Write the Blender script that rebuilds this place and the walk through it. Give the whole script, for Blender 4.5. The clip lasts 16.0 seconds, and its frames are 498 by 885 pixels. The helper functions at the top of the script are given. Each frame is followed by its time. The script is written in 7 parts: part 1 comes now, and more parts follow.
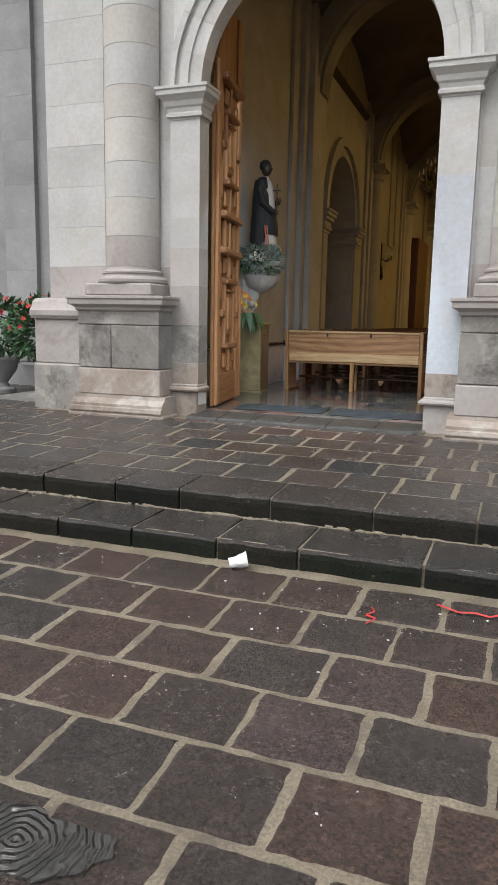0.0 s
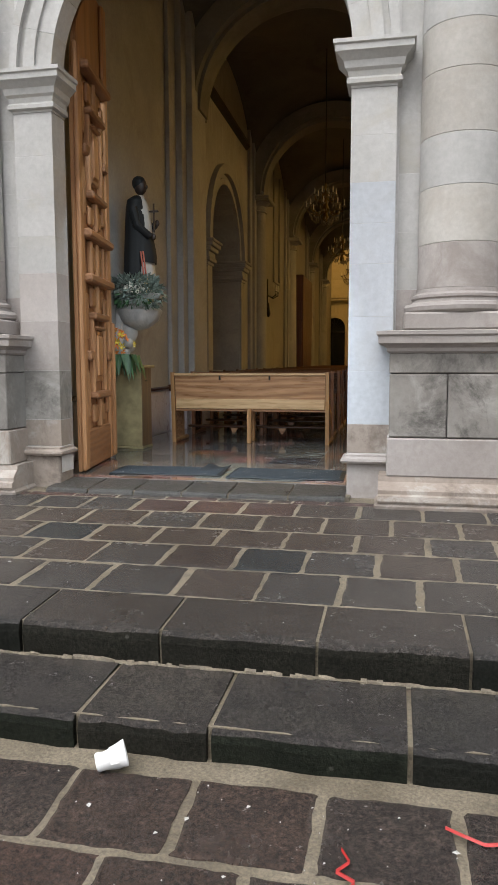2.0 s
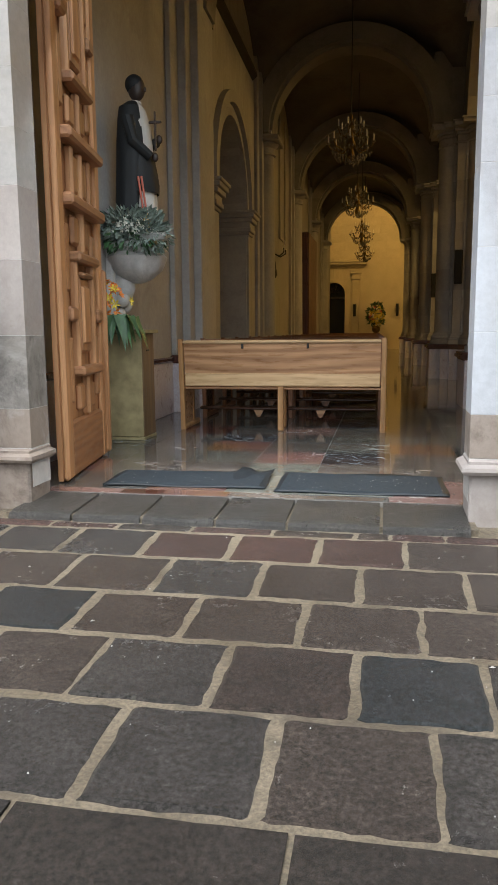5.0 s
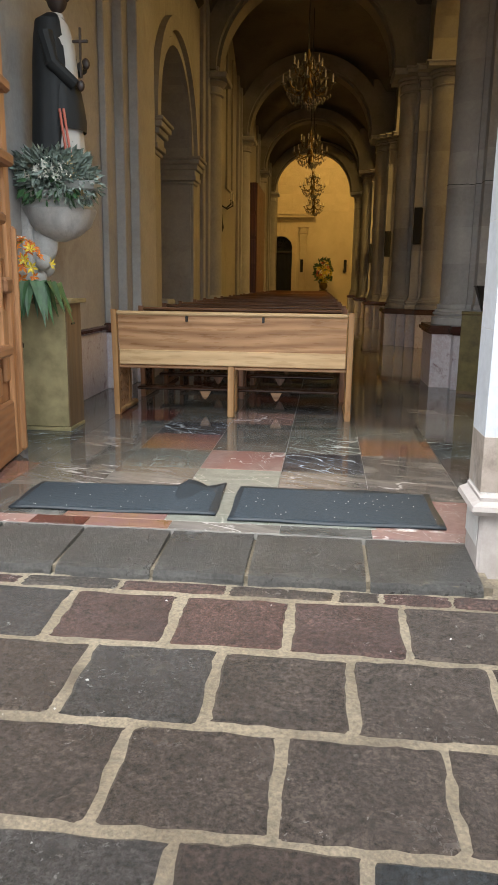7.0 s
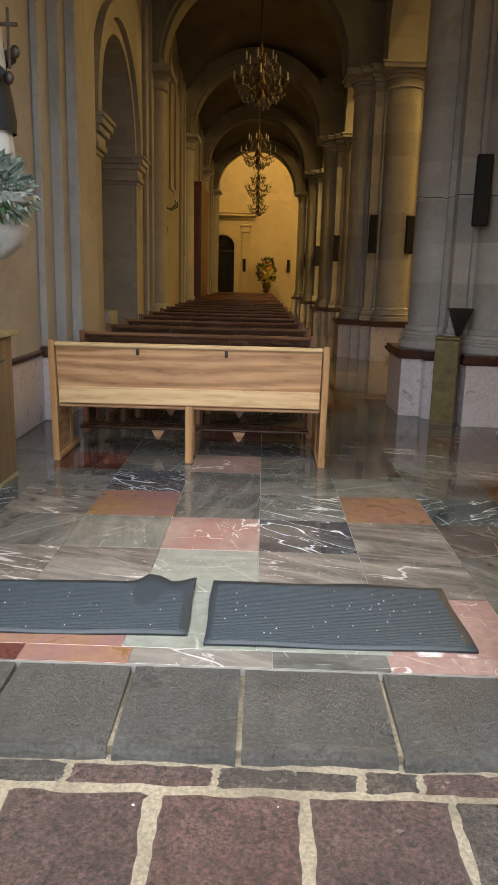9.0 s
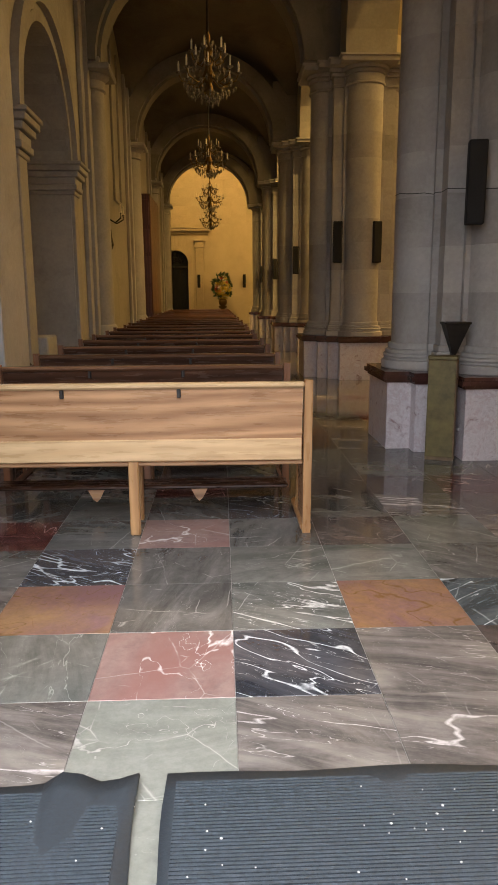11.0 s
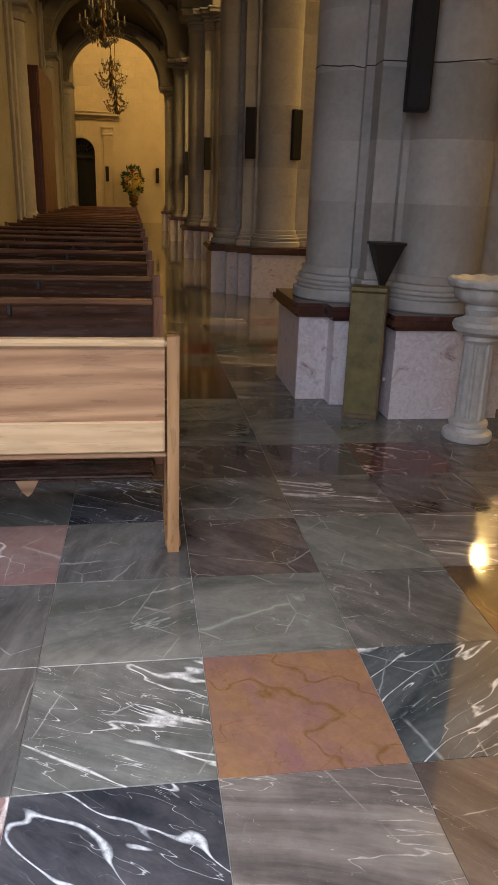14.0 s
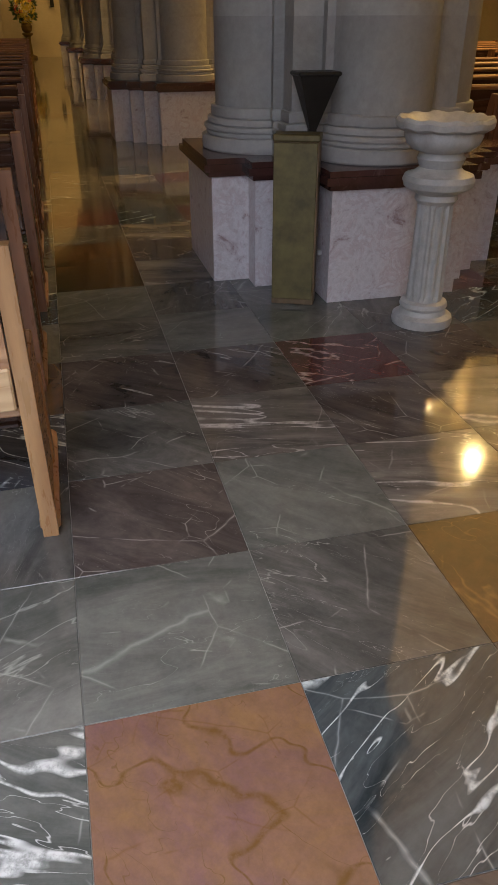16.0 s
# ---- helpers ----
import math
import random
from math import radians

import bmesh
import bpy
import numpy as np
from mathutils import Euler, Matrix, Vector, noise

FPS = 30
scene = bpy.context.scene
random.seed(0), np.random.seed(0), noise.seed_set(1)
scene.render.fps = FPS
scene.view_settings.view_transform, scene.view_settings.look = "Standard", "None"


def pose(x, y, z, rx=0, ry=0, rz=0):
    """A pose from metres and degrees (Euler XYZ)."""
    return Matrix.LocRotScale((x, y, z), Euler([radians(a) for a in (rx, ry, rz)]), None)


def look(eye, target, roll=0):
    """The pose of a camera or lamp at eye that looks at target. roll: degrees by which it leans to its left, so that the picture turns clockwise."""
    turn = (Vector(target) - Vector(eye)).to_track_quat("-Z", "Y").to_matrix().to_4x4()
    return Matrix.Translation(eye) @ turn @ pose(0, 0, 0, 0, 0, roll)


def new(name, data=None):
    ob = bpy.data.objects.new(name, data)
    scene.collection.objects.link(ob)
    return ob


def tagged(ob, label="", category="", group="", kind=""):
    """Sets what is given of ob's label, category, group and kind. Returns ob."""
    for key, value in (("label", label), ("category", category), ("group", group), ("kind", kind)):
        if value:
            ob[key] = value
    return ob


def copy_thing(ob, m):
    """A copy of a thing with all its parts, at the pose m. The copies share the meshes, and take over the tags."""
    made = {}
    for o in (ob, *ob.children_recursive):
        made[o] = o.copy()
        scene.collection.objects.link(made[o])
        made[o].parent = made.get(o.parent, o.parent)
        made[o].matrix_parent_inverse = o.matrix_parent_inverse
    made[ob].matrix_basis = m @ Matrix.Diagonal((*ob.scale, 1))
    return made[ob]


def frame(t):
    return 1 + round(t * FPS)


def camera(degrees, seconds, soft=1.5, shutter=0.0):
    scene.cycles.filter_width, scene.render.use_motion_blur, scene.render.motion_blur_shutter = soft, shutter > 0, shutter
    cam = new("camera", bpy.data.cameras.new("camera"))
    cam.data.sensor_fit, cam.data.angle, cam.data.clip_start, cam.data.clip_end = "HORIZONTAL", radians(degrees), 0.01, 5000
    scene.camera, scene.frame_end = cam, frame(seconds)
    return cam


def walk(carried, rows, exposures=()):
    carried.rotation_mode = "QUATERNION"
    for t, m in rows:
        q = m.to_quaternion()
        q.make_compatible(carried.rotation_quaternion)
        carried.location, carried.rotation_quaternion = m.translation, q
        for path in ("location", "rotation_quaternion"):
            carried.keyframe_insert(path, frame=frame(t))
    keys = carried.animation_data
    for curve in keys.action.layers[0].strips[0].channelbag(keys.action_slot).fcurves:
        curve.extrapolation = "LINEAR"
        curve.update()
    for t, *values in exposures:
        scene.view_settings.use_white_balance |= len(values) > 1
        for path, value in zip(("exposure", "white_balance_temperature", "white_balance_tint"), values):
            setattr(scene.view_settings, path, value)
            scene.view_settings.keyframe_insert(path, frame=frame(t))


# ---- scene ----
cam = camera(38.1, 16.0)
PATH = [
    (0, (0.031, 0.126, 1.475), (-0.658, 1.974, 1.143), 1.1),
    (0.5, (-0.07, 0.495, 1.508), (-0.718, 2.37, 1.254), 0.8),
    (1, (-0.256, 0.853, 1.518), (-0.829, 2.76, 1.324), 0.7),
    (1.5, (-0.333, 1.286, 1.507), (-0.844, 3.209, 1.301), 0.3),
    (2, (-0.491, 1.703, 1.492), (-0.886, 3.651, 1.271), -0.1),
    (2.5, (-0.668, 2.123, 1.512), (-1.0, 4.078, 1.256), -0.7),
    (3, (-0.802, 2.498, 1.512), (-1.198, 4.441, 1.253), -0.4),
    (3.2, (-0.886, 2.62, 1.5), (-1.281, 4.564, 1.244), -0.5),
    (5.3, (-1.395, 3.864, 1.429), (-1.734, 5.811, 1.123), -0.3),
    (5.5, (-1.423, 3.967, 1.439), (-1.723, 5.924, 1.155), -0.0),
    (6, (-1.497, 4.238, 1.465), (-1.732, 6.204, 1.183), 0.3),
    (6.5, (-1.475, 4.507, 1.505), (-1.723, 6.459, 1.147), 0.2),
    (7, (-1.558, 4.692, 1.591), (-1.756, 6.635, 1.161), 0.8),
    (7.5, (-1.628, 4.842, 1.609), (-1.754, 6.781, 1.133), 1.0),
    (8, (-1.604, 5.116, 1.709), (-1.723, 7.05, 1.216), 1.0),
    (8.5, (-1.716, 5.311, 1.788), (-1.782, 7.255, 1.324), 1.3),
    (8.7, (-1.788, 5.388, 1.825), (-1.834, 7.336, 1.371), 1.5),
    (10.8, (-1.847, 6.66, 1.843), (-1.796, 8.621, 1.457), -0.1),
    (11, (-1.836, 6.788, 1.832), (-1.762, 8.747, 1.433), -0.3),
    (11.5, (-1.825, 7.094, 1.846), (-1.627, 9.04, 1.426), -0.6),
    (12, (-1.749, 7.36, 1.853), (-1.333, 9.27, 1.429), 1.5),
    (12.5, (-1.662, 7.564, 1.855), (-1.223, 9.468, 1.426), 2.1),
    (13, (-1.614, 7.797, 1.859), (-1.116, 9.677, 1.394), 1.8),
    (13.5, (-1.552, 8.01, 1.887), (-1.04, 9.863, 1.336), 1.4),
    (14, (-1.454, 8.166, 1.875), (-1.165, 10.035, 1.225), 1.9),
    (14.5, (-1.387, 8.285, 1.859), (-1.106, 10.122, 1.118), 0.8),
    (15, (-1.402, 8.55, 1.838), (-1.059, 10.25, 0.841), -0.3),
    (15.5, (-1.329, 8.78, 1.821), (-0.983, 10.46, 0.794), -0.6),
    (16, (-1.171, 9.01, 1.839), (-0.754, 10.682, 0.825), -0.1),
]
walk(cam, [(t, look(eye, target, roll)) for t, eye, target, roll in PATH], [
    (0, -0.03, 6350, 10), (3, -0.02, 6350, 10), (6, 0.26, 6400, 10), (6.5, 0.36, 6450, 10), (7, 0.6, 6450, 10), (7.5, 0.52, 6450, 10), (8, 0.36, 6450, 10), (8.5, 0.6, 6450, 10),
    (11, 0.84, 6450, 16), (12, 0.72, 6500, 22), (13, 0.80, 6200, 22), (14, 0.66, 5950, 18), (15, 0.64, 5650, 14), (16, 0.50, 5850, 16)])

# ---- light ----
world = bpy.data.worlds.new("sky")
scene.world = world
world.use_nodes = True
wn, wl = world.node_tree.nodes, world.node_tree.links
sky = wn.new("ShaderNodeTexSky")
sky.sky_type, sky.sun_disc = "NISHITA", False
sky.sun_elevation, sky.sun_rotation = radians(60), radians(200)
sky.air_density, sky.dust_density = 1.5, 5.0
veil = wn.new("ShaderNodeHueSaturation")
veil.inputs["Saturation"].default_value = 0.22
wl.new(sky.outputs["Color"], veil.inputs["Color"])
wl.new(veil.outputs["Color"], wn["Background"].inputs["Color"])
wn["Background"].inputs["Strength"].default_value = 0.21

sun = new("sun", bpy.data.lights.new("sun", "SUN"))
sun.data.energy, sun.data.angle, sun.data.color = 1.1, radians(40), (1.0, 0.97, 0.93)
sun.matrix_basis = look((-8, -18, 34), (0, 0, 0))

# area lamp added in the open portal to strengthen the daylight inside
portal = new("portal_daylight", bpy.data.lights.new("portal_daylight", "AREA"))
portal.data.shape, portal.data.size, portal.data.size_y = "RECTANGLE", 2.4, 4.4
portal.data.energy, portal.data.color = 35, (0.80, 0.92, 1.0)
portal.data.spread = radians(125)
portal.matrix_basis = look((-2.16, 8.02, 2.75), (-2.36, 9.02, 1.75))

WARM = (1.0, 0.64, 0.19)

# ---- levels and plan ----
F = 0.43            # floor of the church
AX = -2.16          # axis of the side aisle and its portal
WX = -3.97          # face of the aisle's outer wall
PX = 0.62           # centre line of the piers
PY = [13.70, 19.80, 25.90, 32.00, 38.10]
VIEW_SHEAR = 0.0105      # sideways shear per metre of depth, fitted to the camera's view
CAP = 5.50          # top of the capitals
ENDY = 45.0


def skew(y):
    return -VIEW_SHEAR * (y - 13.0)


def ground_z(y):
    """The plaza, two steps and the terrace's gentle fall."""
    if y > 4.2:
        return -0.04
    return -0.04 - 0.055 * (4.2 - max(y, 0.5))


def terrace_z(y):
    return 0.257 + (y - 4.78) * 0.040


# ---- materials ----
def node_mat(name):
    m = bpy.data.materials.new(name)
    m.use_nodes = True
    nt = m.node_tree
    return m, nt.nodes, nt.links, nt.nodes["Principled BSDF"]


def ramp(nodes, stops):
    r = nodes.new("ShaderNodeValToRGB")
    e = r.color_ramp.elements
    while len(e) < len(stops):
        e.new(0.5)
    for el, (p, c) in zip(e, stops):
        el.position = p
        el.color = (*c, 1) if not isinstance(c, (int, float)) else (c, c, c, 1)
    return r


def noise_tex(nodes, links, co, scale, detail=6.0, rough=0.6, distort=0.0):
    n = nodes.new("ShaderNodeTexNoise")
    n.inputs["Scale"].default_value = scale
    n.inputs["Detail"].default_value = detail
    n.inputs["Roughness"].default_value = rough
    n.inputs["Distortion"].default_value = distort
    links.new(co, n.inputs["Vector"])
    return n


def coords(nodes, links, spread=0.0, stretch=(1, 1, 1)):
    """World-sized coordinates, shifted from piece to piece."""
    g = nodes.new("ShaderNodeNewGeometry")
    out = g.outputs["Position"]
    if stretch != (1, 1, 1):
        v = nodes.new("ShaderNodeVectorMath")
        v.operation = "MULTIPLY"
        v.inputs[1].default_value = stretch
        links.new(out, v.inputs[0])
        out = v.outputs[0]
    if spread:
        info = nodes.new("ShaderNodeObjectInfo")
        s = nodes.new("ShaderNodeMath")
        s.operation = "ADD"
        links.new(info.outputs["Random"], s.inputs[0])
        links.new(g.outputs["Random Per Island"], s.inputs[1])
        k = nodes.new("ShaderNodeMath")
        k.operation = "MULTIPLY"
        k.inputs[1].default_value = spread
        links.new(s.outputs[0], k.inputs[0])
        a = nodes.new("ShaderNodeVectorMath")
        a.operation = "ADD"
        links.new(out, a.inputs[0])
        links.new(k.outputs[0], a.inputs[1])
        out = a.outputs[0]
    return out


def mix_col(nodes, links, a, b, fac, blend="MIX"):
    m = nodes.new("ShaderNodeMix")
    m.data_type, m.blend_type = "RGBA", blend
    for v, sock in ((a, m.inputs["A"]), (b, m.inputs["B"])):
        if isinstance(v, tuple):
            sock.default_value = (*v, 1)
        else:
            links.new(v, sock)
    if isinstance(fac, (int, float)):
        m.inputs["Factor"].default_value = fac
    else:
        links.new(fac, m.inputs["Factor"])
    return m.outputs["Result"]


def bump(nodes, links, bsdf, height, strength, dist=0.01):
    b = nodes.new("ShaderNodeBump")
    b.inputs["Strength"].default_value = strength
    b.inputs["Distance"].default_value = dist
    links.new(height, b.inputs["Height"])
    links.new(b.outputs["Normal"], bsdf.inputs["Normal"])


def stone(name, a, b, stain=None, rough=(0.6, 0.85), big=1.3, fine=22.0, relief=0.35, tone=0.12, amount=0.55, spread=9.0, grain=(0.72, 1.06), stain_size=0.9, soot=None):
    """Cut stone: a patchy colour, a fine grain, stains of their own shape, and a tone that differs from block to block."""
    m, n, l, bsdf = node_mat(name)
    co = coords(n, l, spread)
    n1 = noise_tex(n, l, co, big, 5)
    n2 = noise_tex(n, l, co, fine, 8, 0.7)
    r1 = ramp(n, [(0.32, a), (0.68, b)])
    l.new(n1.outputs["Fac"], r1.inputs["Fac"])
    r2 = ramp(n, [(0.3, grain[0]), (0.7, grain[1])])
    l.new(n2.outputs["Fac"], r2.inputs["Fac"])
    col = mix_col(n, l, r1.outputs["Color"], r2.outputs["Color"], 0.55, "MULTIPLY")
    if stain:
        n3 = noise_tex(n, l, co, stain_size, 9, 0.72, 0.6)
        r3 = ramp(n, [(0.52, 0.0), (0.66, 1.0)])
        l.new(n3.outputs["Fac"], r3.inputs["Fac"])
        k = n.new("ShaderNodeMath")
        k.operation = "MULTIPLY"
        k.inputs[1].default_value = amount
        l.new(r3.outputs["Color"], k.inputs[0])
        col = mix_col(n, l, col, stain, k.outputs[0])
    if soot:
        n4 = noise_tex(n, l, co, 1.7, 9, 0.75, 0.3)
        r4 = ramp(n, [(0.50, 0.0), (0.62, 0.75)])
        l.new(n4.outputs["Fac"], r4.inputs["Fac"])
        col = mix_col(n, l, col, soot, r4.outputs["Color"])
    info = n.new("ShaderNodeObjectInfo")
    rt = ramp(n, [(0.0, 1 - tone), (1.0, 1 + tone * 0.4)])
    l.new(info.outputs["Random"], rt.inputs["Fac"])
    col = mix_col(n, l, col, rt.outputs["Color"], 1.0, "MULTIPLY")
    l.new(col, bsdf.inputs["Base Color"])
    rr = ramp(n, [(0.3, rough[0]), (0.7, rough[1])])
    l.new(n1.outputs["Fac"], rr.inputs["Fac"])
    l.new(rr.outputs["Color"], bsdf.inputs["Roughness"])
    bump(n, l, bsdf, n2.outputs["Fac"], relief, 0.006)
    return m


def wet_stone(name, tints, rough=(0.08, 0.30), spec=0.75):
    """Rain-wet paving: dark, pitted, with puddled gloss and a few pale specks."""
    m, n, l, bsdf = node_mat(name)
    co = coords(n, l, 7.0)
    info = n.new("ShaderNodeObjectInfo")
    geo = n.new("ShaderNodeNewGeometry")
    add = n.new("ShaderNodeMath")
    add.operation = "ADD"
    l.new(info.outputs["Random"], add.inputs[0])
    l.new(geo.outputs["Random Per Island"], add.inputs[1])
    wrap = n.new("ShaderNodeMath")
    wrap.operation = "FRACT"
    l.new(add.outputs[0], wrap.inputs[0])
    base = ramp(n, [(i / len(tints), c) for i, c in enumerate(tints)])
    base.color_ramp.interpolation = "CONSTANT"
    l.new(wrap.outputs[0], base.inputs["Fac"])
    n1 = noise_tex(n, l, co, 5.0, 8, 0.65)
    n2 = noise_tex(n, l, co, 60.0, 9, 0.78)
    r1 = ramp(n, [(0.3, 0.74), (0.7, 1.3)])
    l.new(n1.outputs["Fac"], r1.inputs["Fac"])
    col = mix_col(n, l, base.outputs["Color"], r1.outputs["Color"], 1.0, "MULTIPLY")
    n5 = noise_tex(n, l, co, 19.0, 7, 0.72, 0.4)
    r5 = ramp(n, [(0.34, 0.40), (0.52, 0.85), (0.70, 1.45)])
    l.new(n5.outputs["Fac"], r5.inputs["Fac"])
    col = mix_col(n, l, col, r5.outputs["Color"], 0.3, "MULTIPLY")
    r2 = ramp(n, [(0.36, 0.30), (0.48, 0.88), (0.64, 1.75)])
    l.new(n2.outputs["Fac"], r2.inputs["Fac"])
    col = mix_col(n, l, col, r2.outputs["Color"], 1.0, "MULTIPLY")
    # pale flecks and lichen
    sp = n.new("ShaderNodeTexVoronoi")
    sp.inputs["Scale"].default_value = 15.0
    wobble = noise_tex(n, l, co, 70.0, 3)
    l.new(mix_col(n, l, co, wobble.outputs["Color"], 0.012), sp.inputs["Vector"])
    rs = ramp(n, [(0.0, 1.0), (0.11, 0.8), (0.17, 0.0)])
    l.new(sp.outputs["Distance"], rs.inputs["Fac"])
    rg = ramp(n, [(0.80, 0.0), (0.97, 0.7)])
    l.new(sp.outputs["Color"], rg.inputs["Fac"])
    fl = n.new("ShaderNodeMath")
    fl.operation = "MULTIPLY"
    l.new(rs.outputs["Color"], fl.inputs[0])
    l.new(rg.outputs["Color"], fl.inputs[1])
    col = mix_col(n, l, col, (0.20, 0.19, 0.17), fl.outputs[0])
    l.new(col, bsdf.inputs["Base Color"])
    n3 = noise_tex(n, l, co, 2.2, 4, 0.55)
    rr = ramp(n, [(0.36, rough[0]), (0.62, rough[1])])
    wet = mix_col(n, l, n3.outputs["Fac"], n5.outputs["Fac"], 0.45)
    l.new(wet, rr.inputs["Fac"])
    l.new(rr.outputs["Color"], bsdf.inputs["Roughness"])
    bsdf.inputs["Specular IOR Level"].default_value = spec
    n4 = noise_tex(n, l, co, 150.0, 4, 0.7)
    mixh = mix_col(n, l, n1.outputs["Fac"], n2.outputs["Fac"], 0.75)
    mixh = mix_col(n, l, mixh, n4.outputs["Fac"], 0.2)
    bump(n, l, bsdf, mixh, 1.0, 0.024)
    return m


def marble(name, a, b, vein, amount, scale=2.2, rough=0.03, width=0.03, vein_scale=1.5, streak=3.0, hair=0.6, hair_scale=1.6, hair_col=None, band=None, cover=0.5, turn=None, wander=5):
    """Polished marble: clouded ground, veins that swell and thin out as they run, a bundle of finer ones, straight hairlines; each slab is turned its own way."""
    m, n, l, bsdf = node_mat(name)
    co = coords(n, l, 23.0)
    info = n.new("ShaderNodeObjectInfo")
    ang = n.new("ShaderNodeMath")
    ang.operation = "MULTIPLY"
    ang.inputs[1].default_value = 40.0
    l.new(info.outputs["Random"], ang.inputs[0])
    rot = n.new("ShaderNodeVectorRotate")
    rot.rotation_type = "Z_AXIS"
    l.new(co, rot.inputs["Vector"])
    if turn is None:
        l.new(ang.outputs[0], rot.inputs["Angle"])
    else:
        rot.inputs["Angle"].default_value = turn
    turned = rot.outputs["Vector"]
    run = n.new("ShaderNodeVectorMath")
    run.operation = "MULTIPLY"
    run.inputs[1].default_value = (1.0, streak, 1.0)
    l.new(turned, run.inputs[0])
    run = run.outputs[0]

    def calc(op, x, y, clamp=False):
        k = n.new("ShaderNodeMath")
        k.operation, k.use_clamp = op, clamp
        for v, sock in ((x, k.inputs[0]), (y, k.inputs[1])):
            if isinstance(v, (int, float)):
                sock.default_value = v
            else:
                l.new(v, sock)
        return k.outputs[0]

    def ridge(src, sc, detail, rgh, w, gate_scale, lo, hi):
        """Thin lines along a noise's middle level, as wide as a second noise allows."""
        q = noise_tex(n, l, src, sc, detail, rgh, 0.35)
        d = calc("ABSOLUTE", calc("SUBTRACT", q.outputs["Fac"], 0.5), 0.0)
        g = noise_tex(n, l, turned, gate_scale, 3, 0.6)
        rg = ramp(n, [(lo, 0.0), (hi, 1.0)])
        l.new(g.outputs["Fac"], rg.inputs["Fac"])
        wide = calc("ADD", calc("MULTIPLY", rg.outputs["Color"], w), 0.0005)
        return calc("MULTIPLY", calc("SUBTRACT", 1.25, calc("DIVIDE", d, wide), True), 1.0, True)

    n1 = noise_tex(n, l, run if streak > 1 else turned, scale * 0.6, 9, 0.68, 0.9)
    r1 = ramp(n, [(0.34, a), (0.5, tuple((p + q) / 2 for p, q in zip(a, b))), (0.64, b)])
    l.new(n1.outputs["Fac"], r1.inputs["Fac"])
    n0 = noise_tex(n, l, turned, 17.0, 8, 0.75)
    r0 = ramp(n, [(0.3, 0.72), (0.7, 1.2)])
    l.new(n0.outputs["Fac"], r0.inputs["Fac"])
    ground = mix_col(n, l, r1.outputs["Color"], r0.outputs["Color"], 0.7, "MULTIPLY")
    if band:
        nb = noise_tex(n, l, run, 0.9, 6, 0.6, 0.8)
        rb = ramp(n, [(0.5, 0.0), (0.66, 0.85)])
        l.new(nb.outputs["Fac"], rb.inputs["Fac"])
        ground = mix_col(n, l, ground, band, rb.outputs["Color"])
    main = ridge(run, vein_scale * 0.55, wander, 0.55, width, 1.9, 0.62 - 0.3 * cover, 0.80 - 0.2 * cover)
    fine = ridge(run, vein_scale * 1.7, 3, 0.5, width * 0.6, 3.1, 0.64 - 0.26 * cover, 0.82 - 0.2 * cover)
    veins = calc("MAXIMUM", main, calc("MULTIPLY", fine, 0.7))
    nm = noise_tex(n, l, turned, 30.0, 5, 0.7)
    rm = ramp(n, [(0.34, 0.25), (0.55, 1.0)])
    l.new(nm.outputs["Fac"], rm.inputs["Fac"])
    veins = calc("MULTIPLY", calc("MULTIPLY", veins, rm.outputs["Color"]), amount)
    col = mix_col(n, l, ground, vein, veins)
    # straight hairlines, broken here and there
    wob = noise_tex(n, l, turned, 2.5, 4, 0.6)
    bent = mix_col(n, l, turned, wob.outputs["Color"], 0.05)
    for hs, gl in ((hair_scale, 0.45), (hair_scale * 2.3, 0.53)):
        vor = n.new("ShaderNodeTexVoronoi")
        vor.feature = "DISTANCE_TO_EDGE"
        vor.inputs["Scale"].default_value = hs
        l.new(bent, vor.inputs["Vector"])
        rh = ramp(n, [(0.0, hair), (0.003 * hs, 0.0)])
        l.new(vor.outputs["Distance"], rh.inputs["Fac"])
        gate = noise_tex(n, l, turned, 2.7 + hs, 3)
        rg = ramp(n, [(gl, 0.0), (gl + 0.10, 1.0)])
        l.new(gate.outputs["Fac"], rg.inputs["Fac"])
        col = mix_col(n, l, col, hair_col or vein, calc("MULTIPLY", rh.outputs["Color"], rg.outputs["Color"]))
    l.new(col, bsdf.inputs["Base Color"])
    n3 = noise_tex(n, l, co, 5.0, 5)
    rr = ramp(n, [(0.3, rough + 0.01), (0.75, rough + 0.08)])
    l.new(n3.outputs["Fac"], rr.inputs["Fac"])
    l.new(rr.outputs["Color"], bsdf.inputs["Roughness"])
    bump(n, l, bsdf, n3.outputs["Fac"], 0.03, 0.004)
    return m


def breccia(name, stops, rough=0.3):
    """Mottled marble of pale clots in a pinkish paste with dark threads."""
    m, n, l, bsdf = node_mat(name)
    co = coords(n, l, 23.0)
    n1 = noise_tex(n, l, co, 7.0, 10, 0.72, 0.7)
    r = ramp(n, stops)
    l.new(n1.outputs["Fac"], r.inputs["Fac"])
    n2 = noise_tex(n, l, co, 45.0, 6, 0.7)
    r2 = ramp(n, [(0.3, 0.82), (0.7, 1.08)])
    l.new(n2.outputs["Fac"], r2.inputs["Fac"])
    l.new(mix_col(n, l, r.outputs["Color"], r2.outputs["Color"], 0.8, "MULTIPLY"), bsdf.inputs["Base Color"])
    bsdf.inputs["Roughness"].default_value = rough
    bump(n, l, bsdf, n2.outputs["Fac"], 0.06, 0.003)
    return m


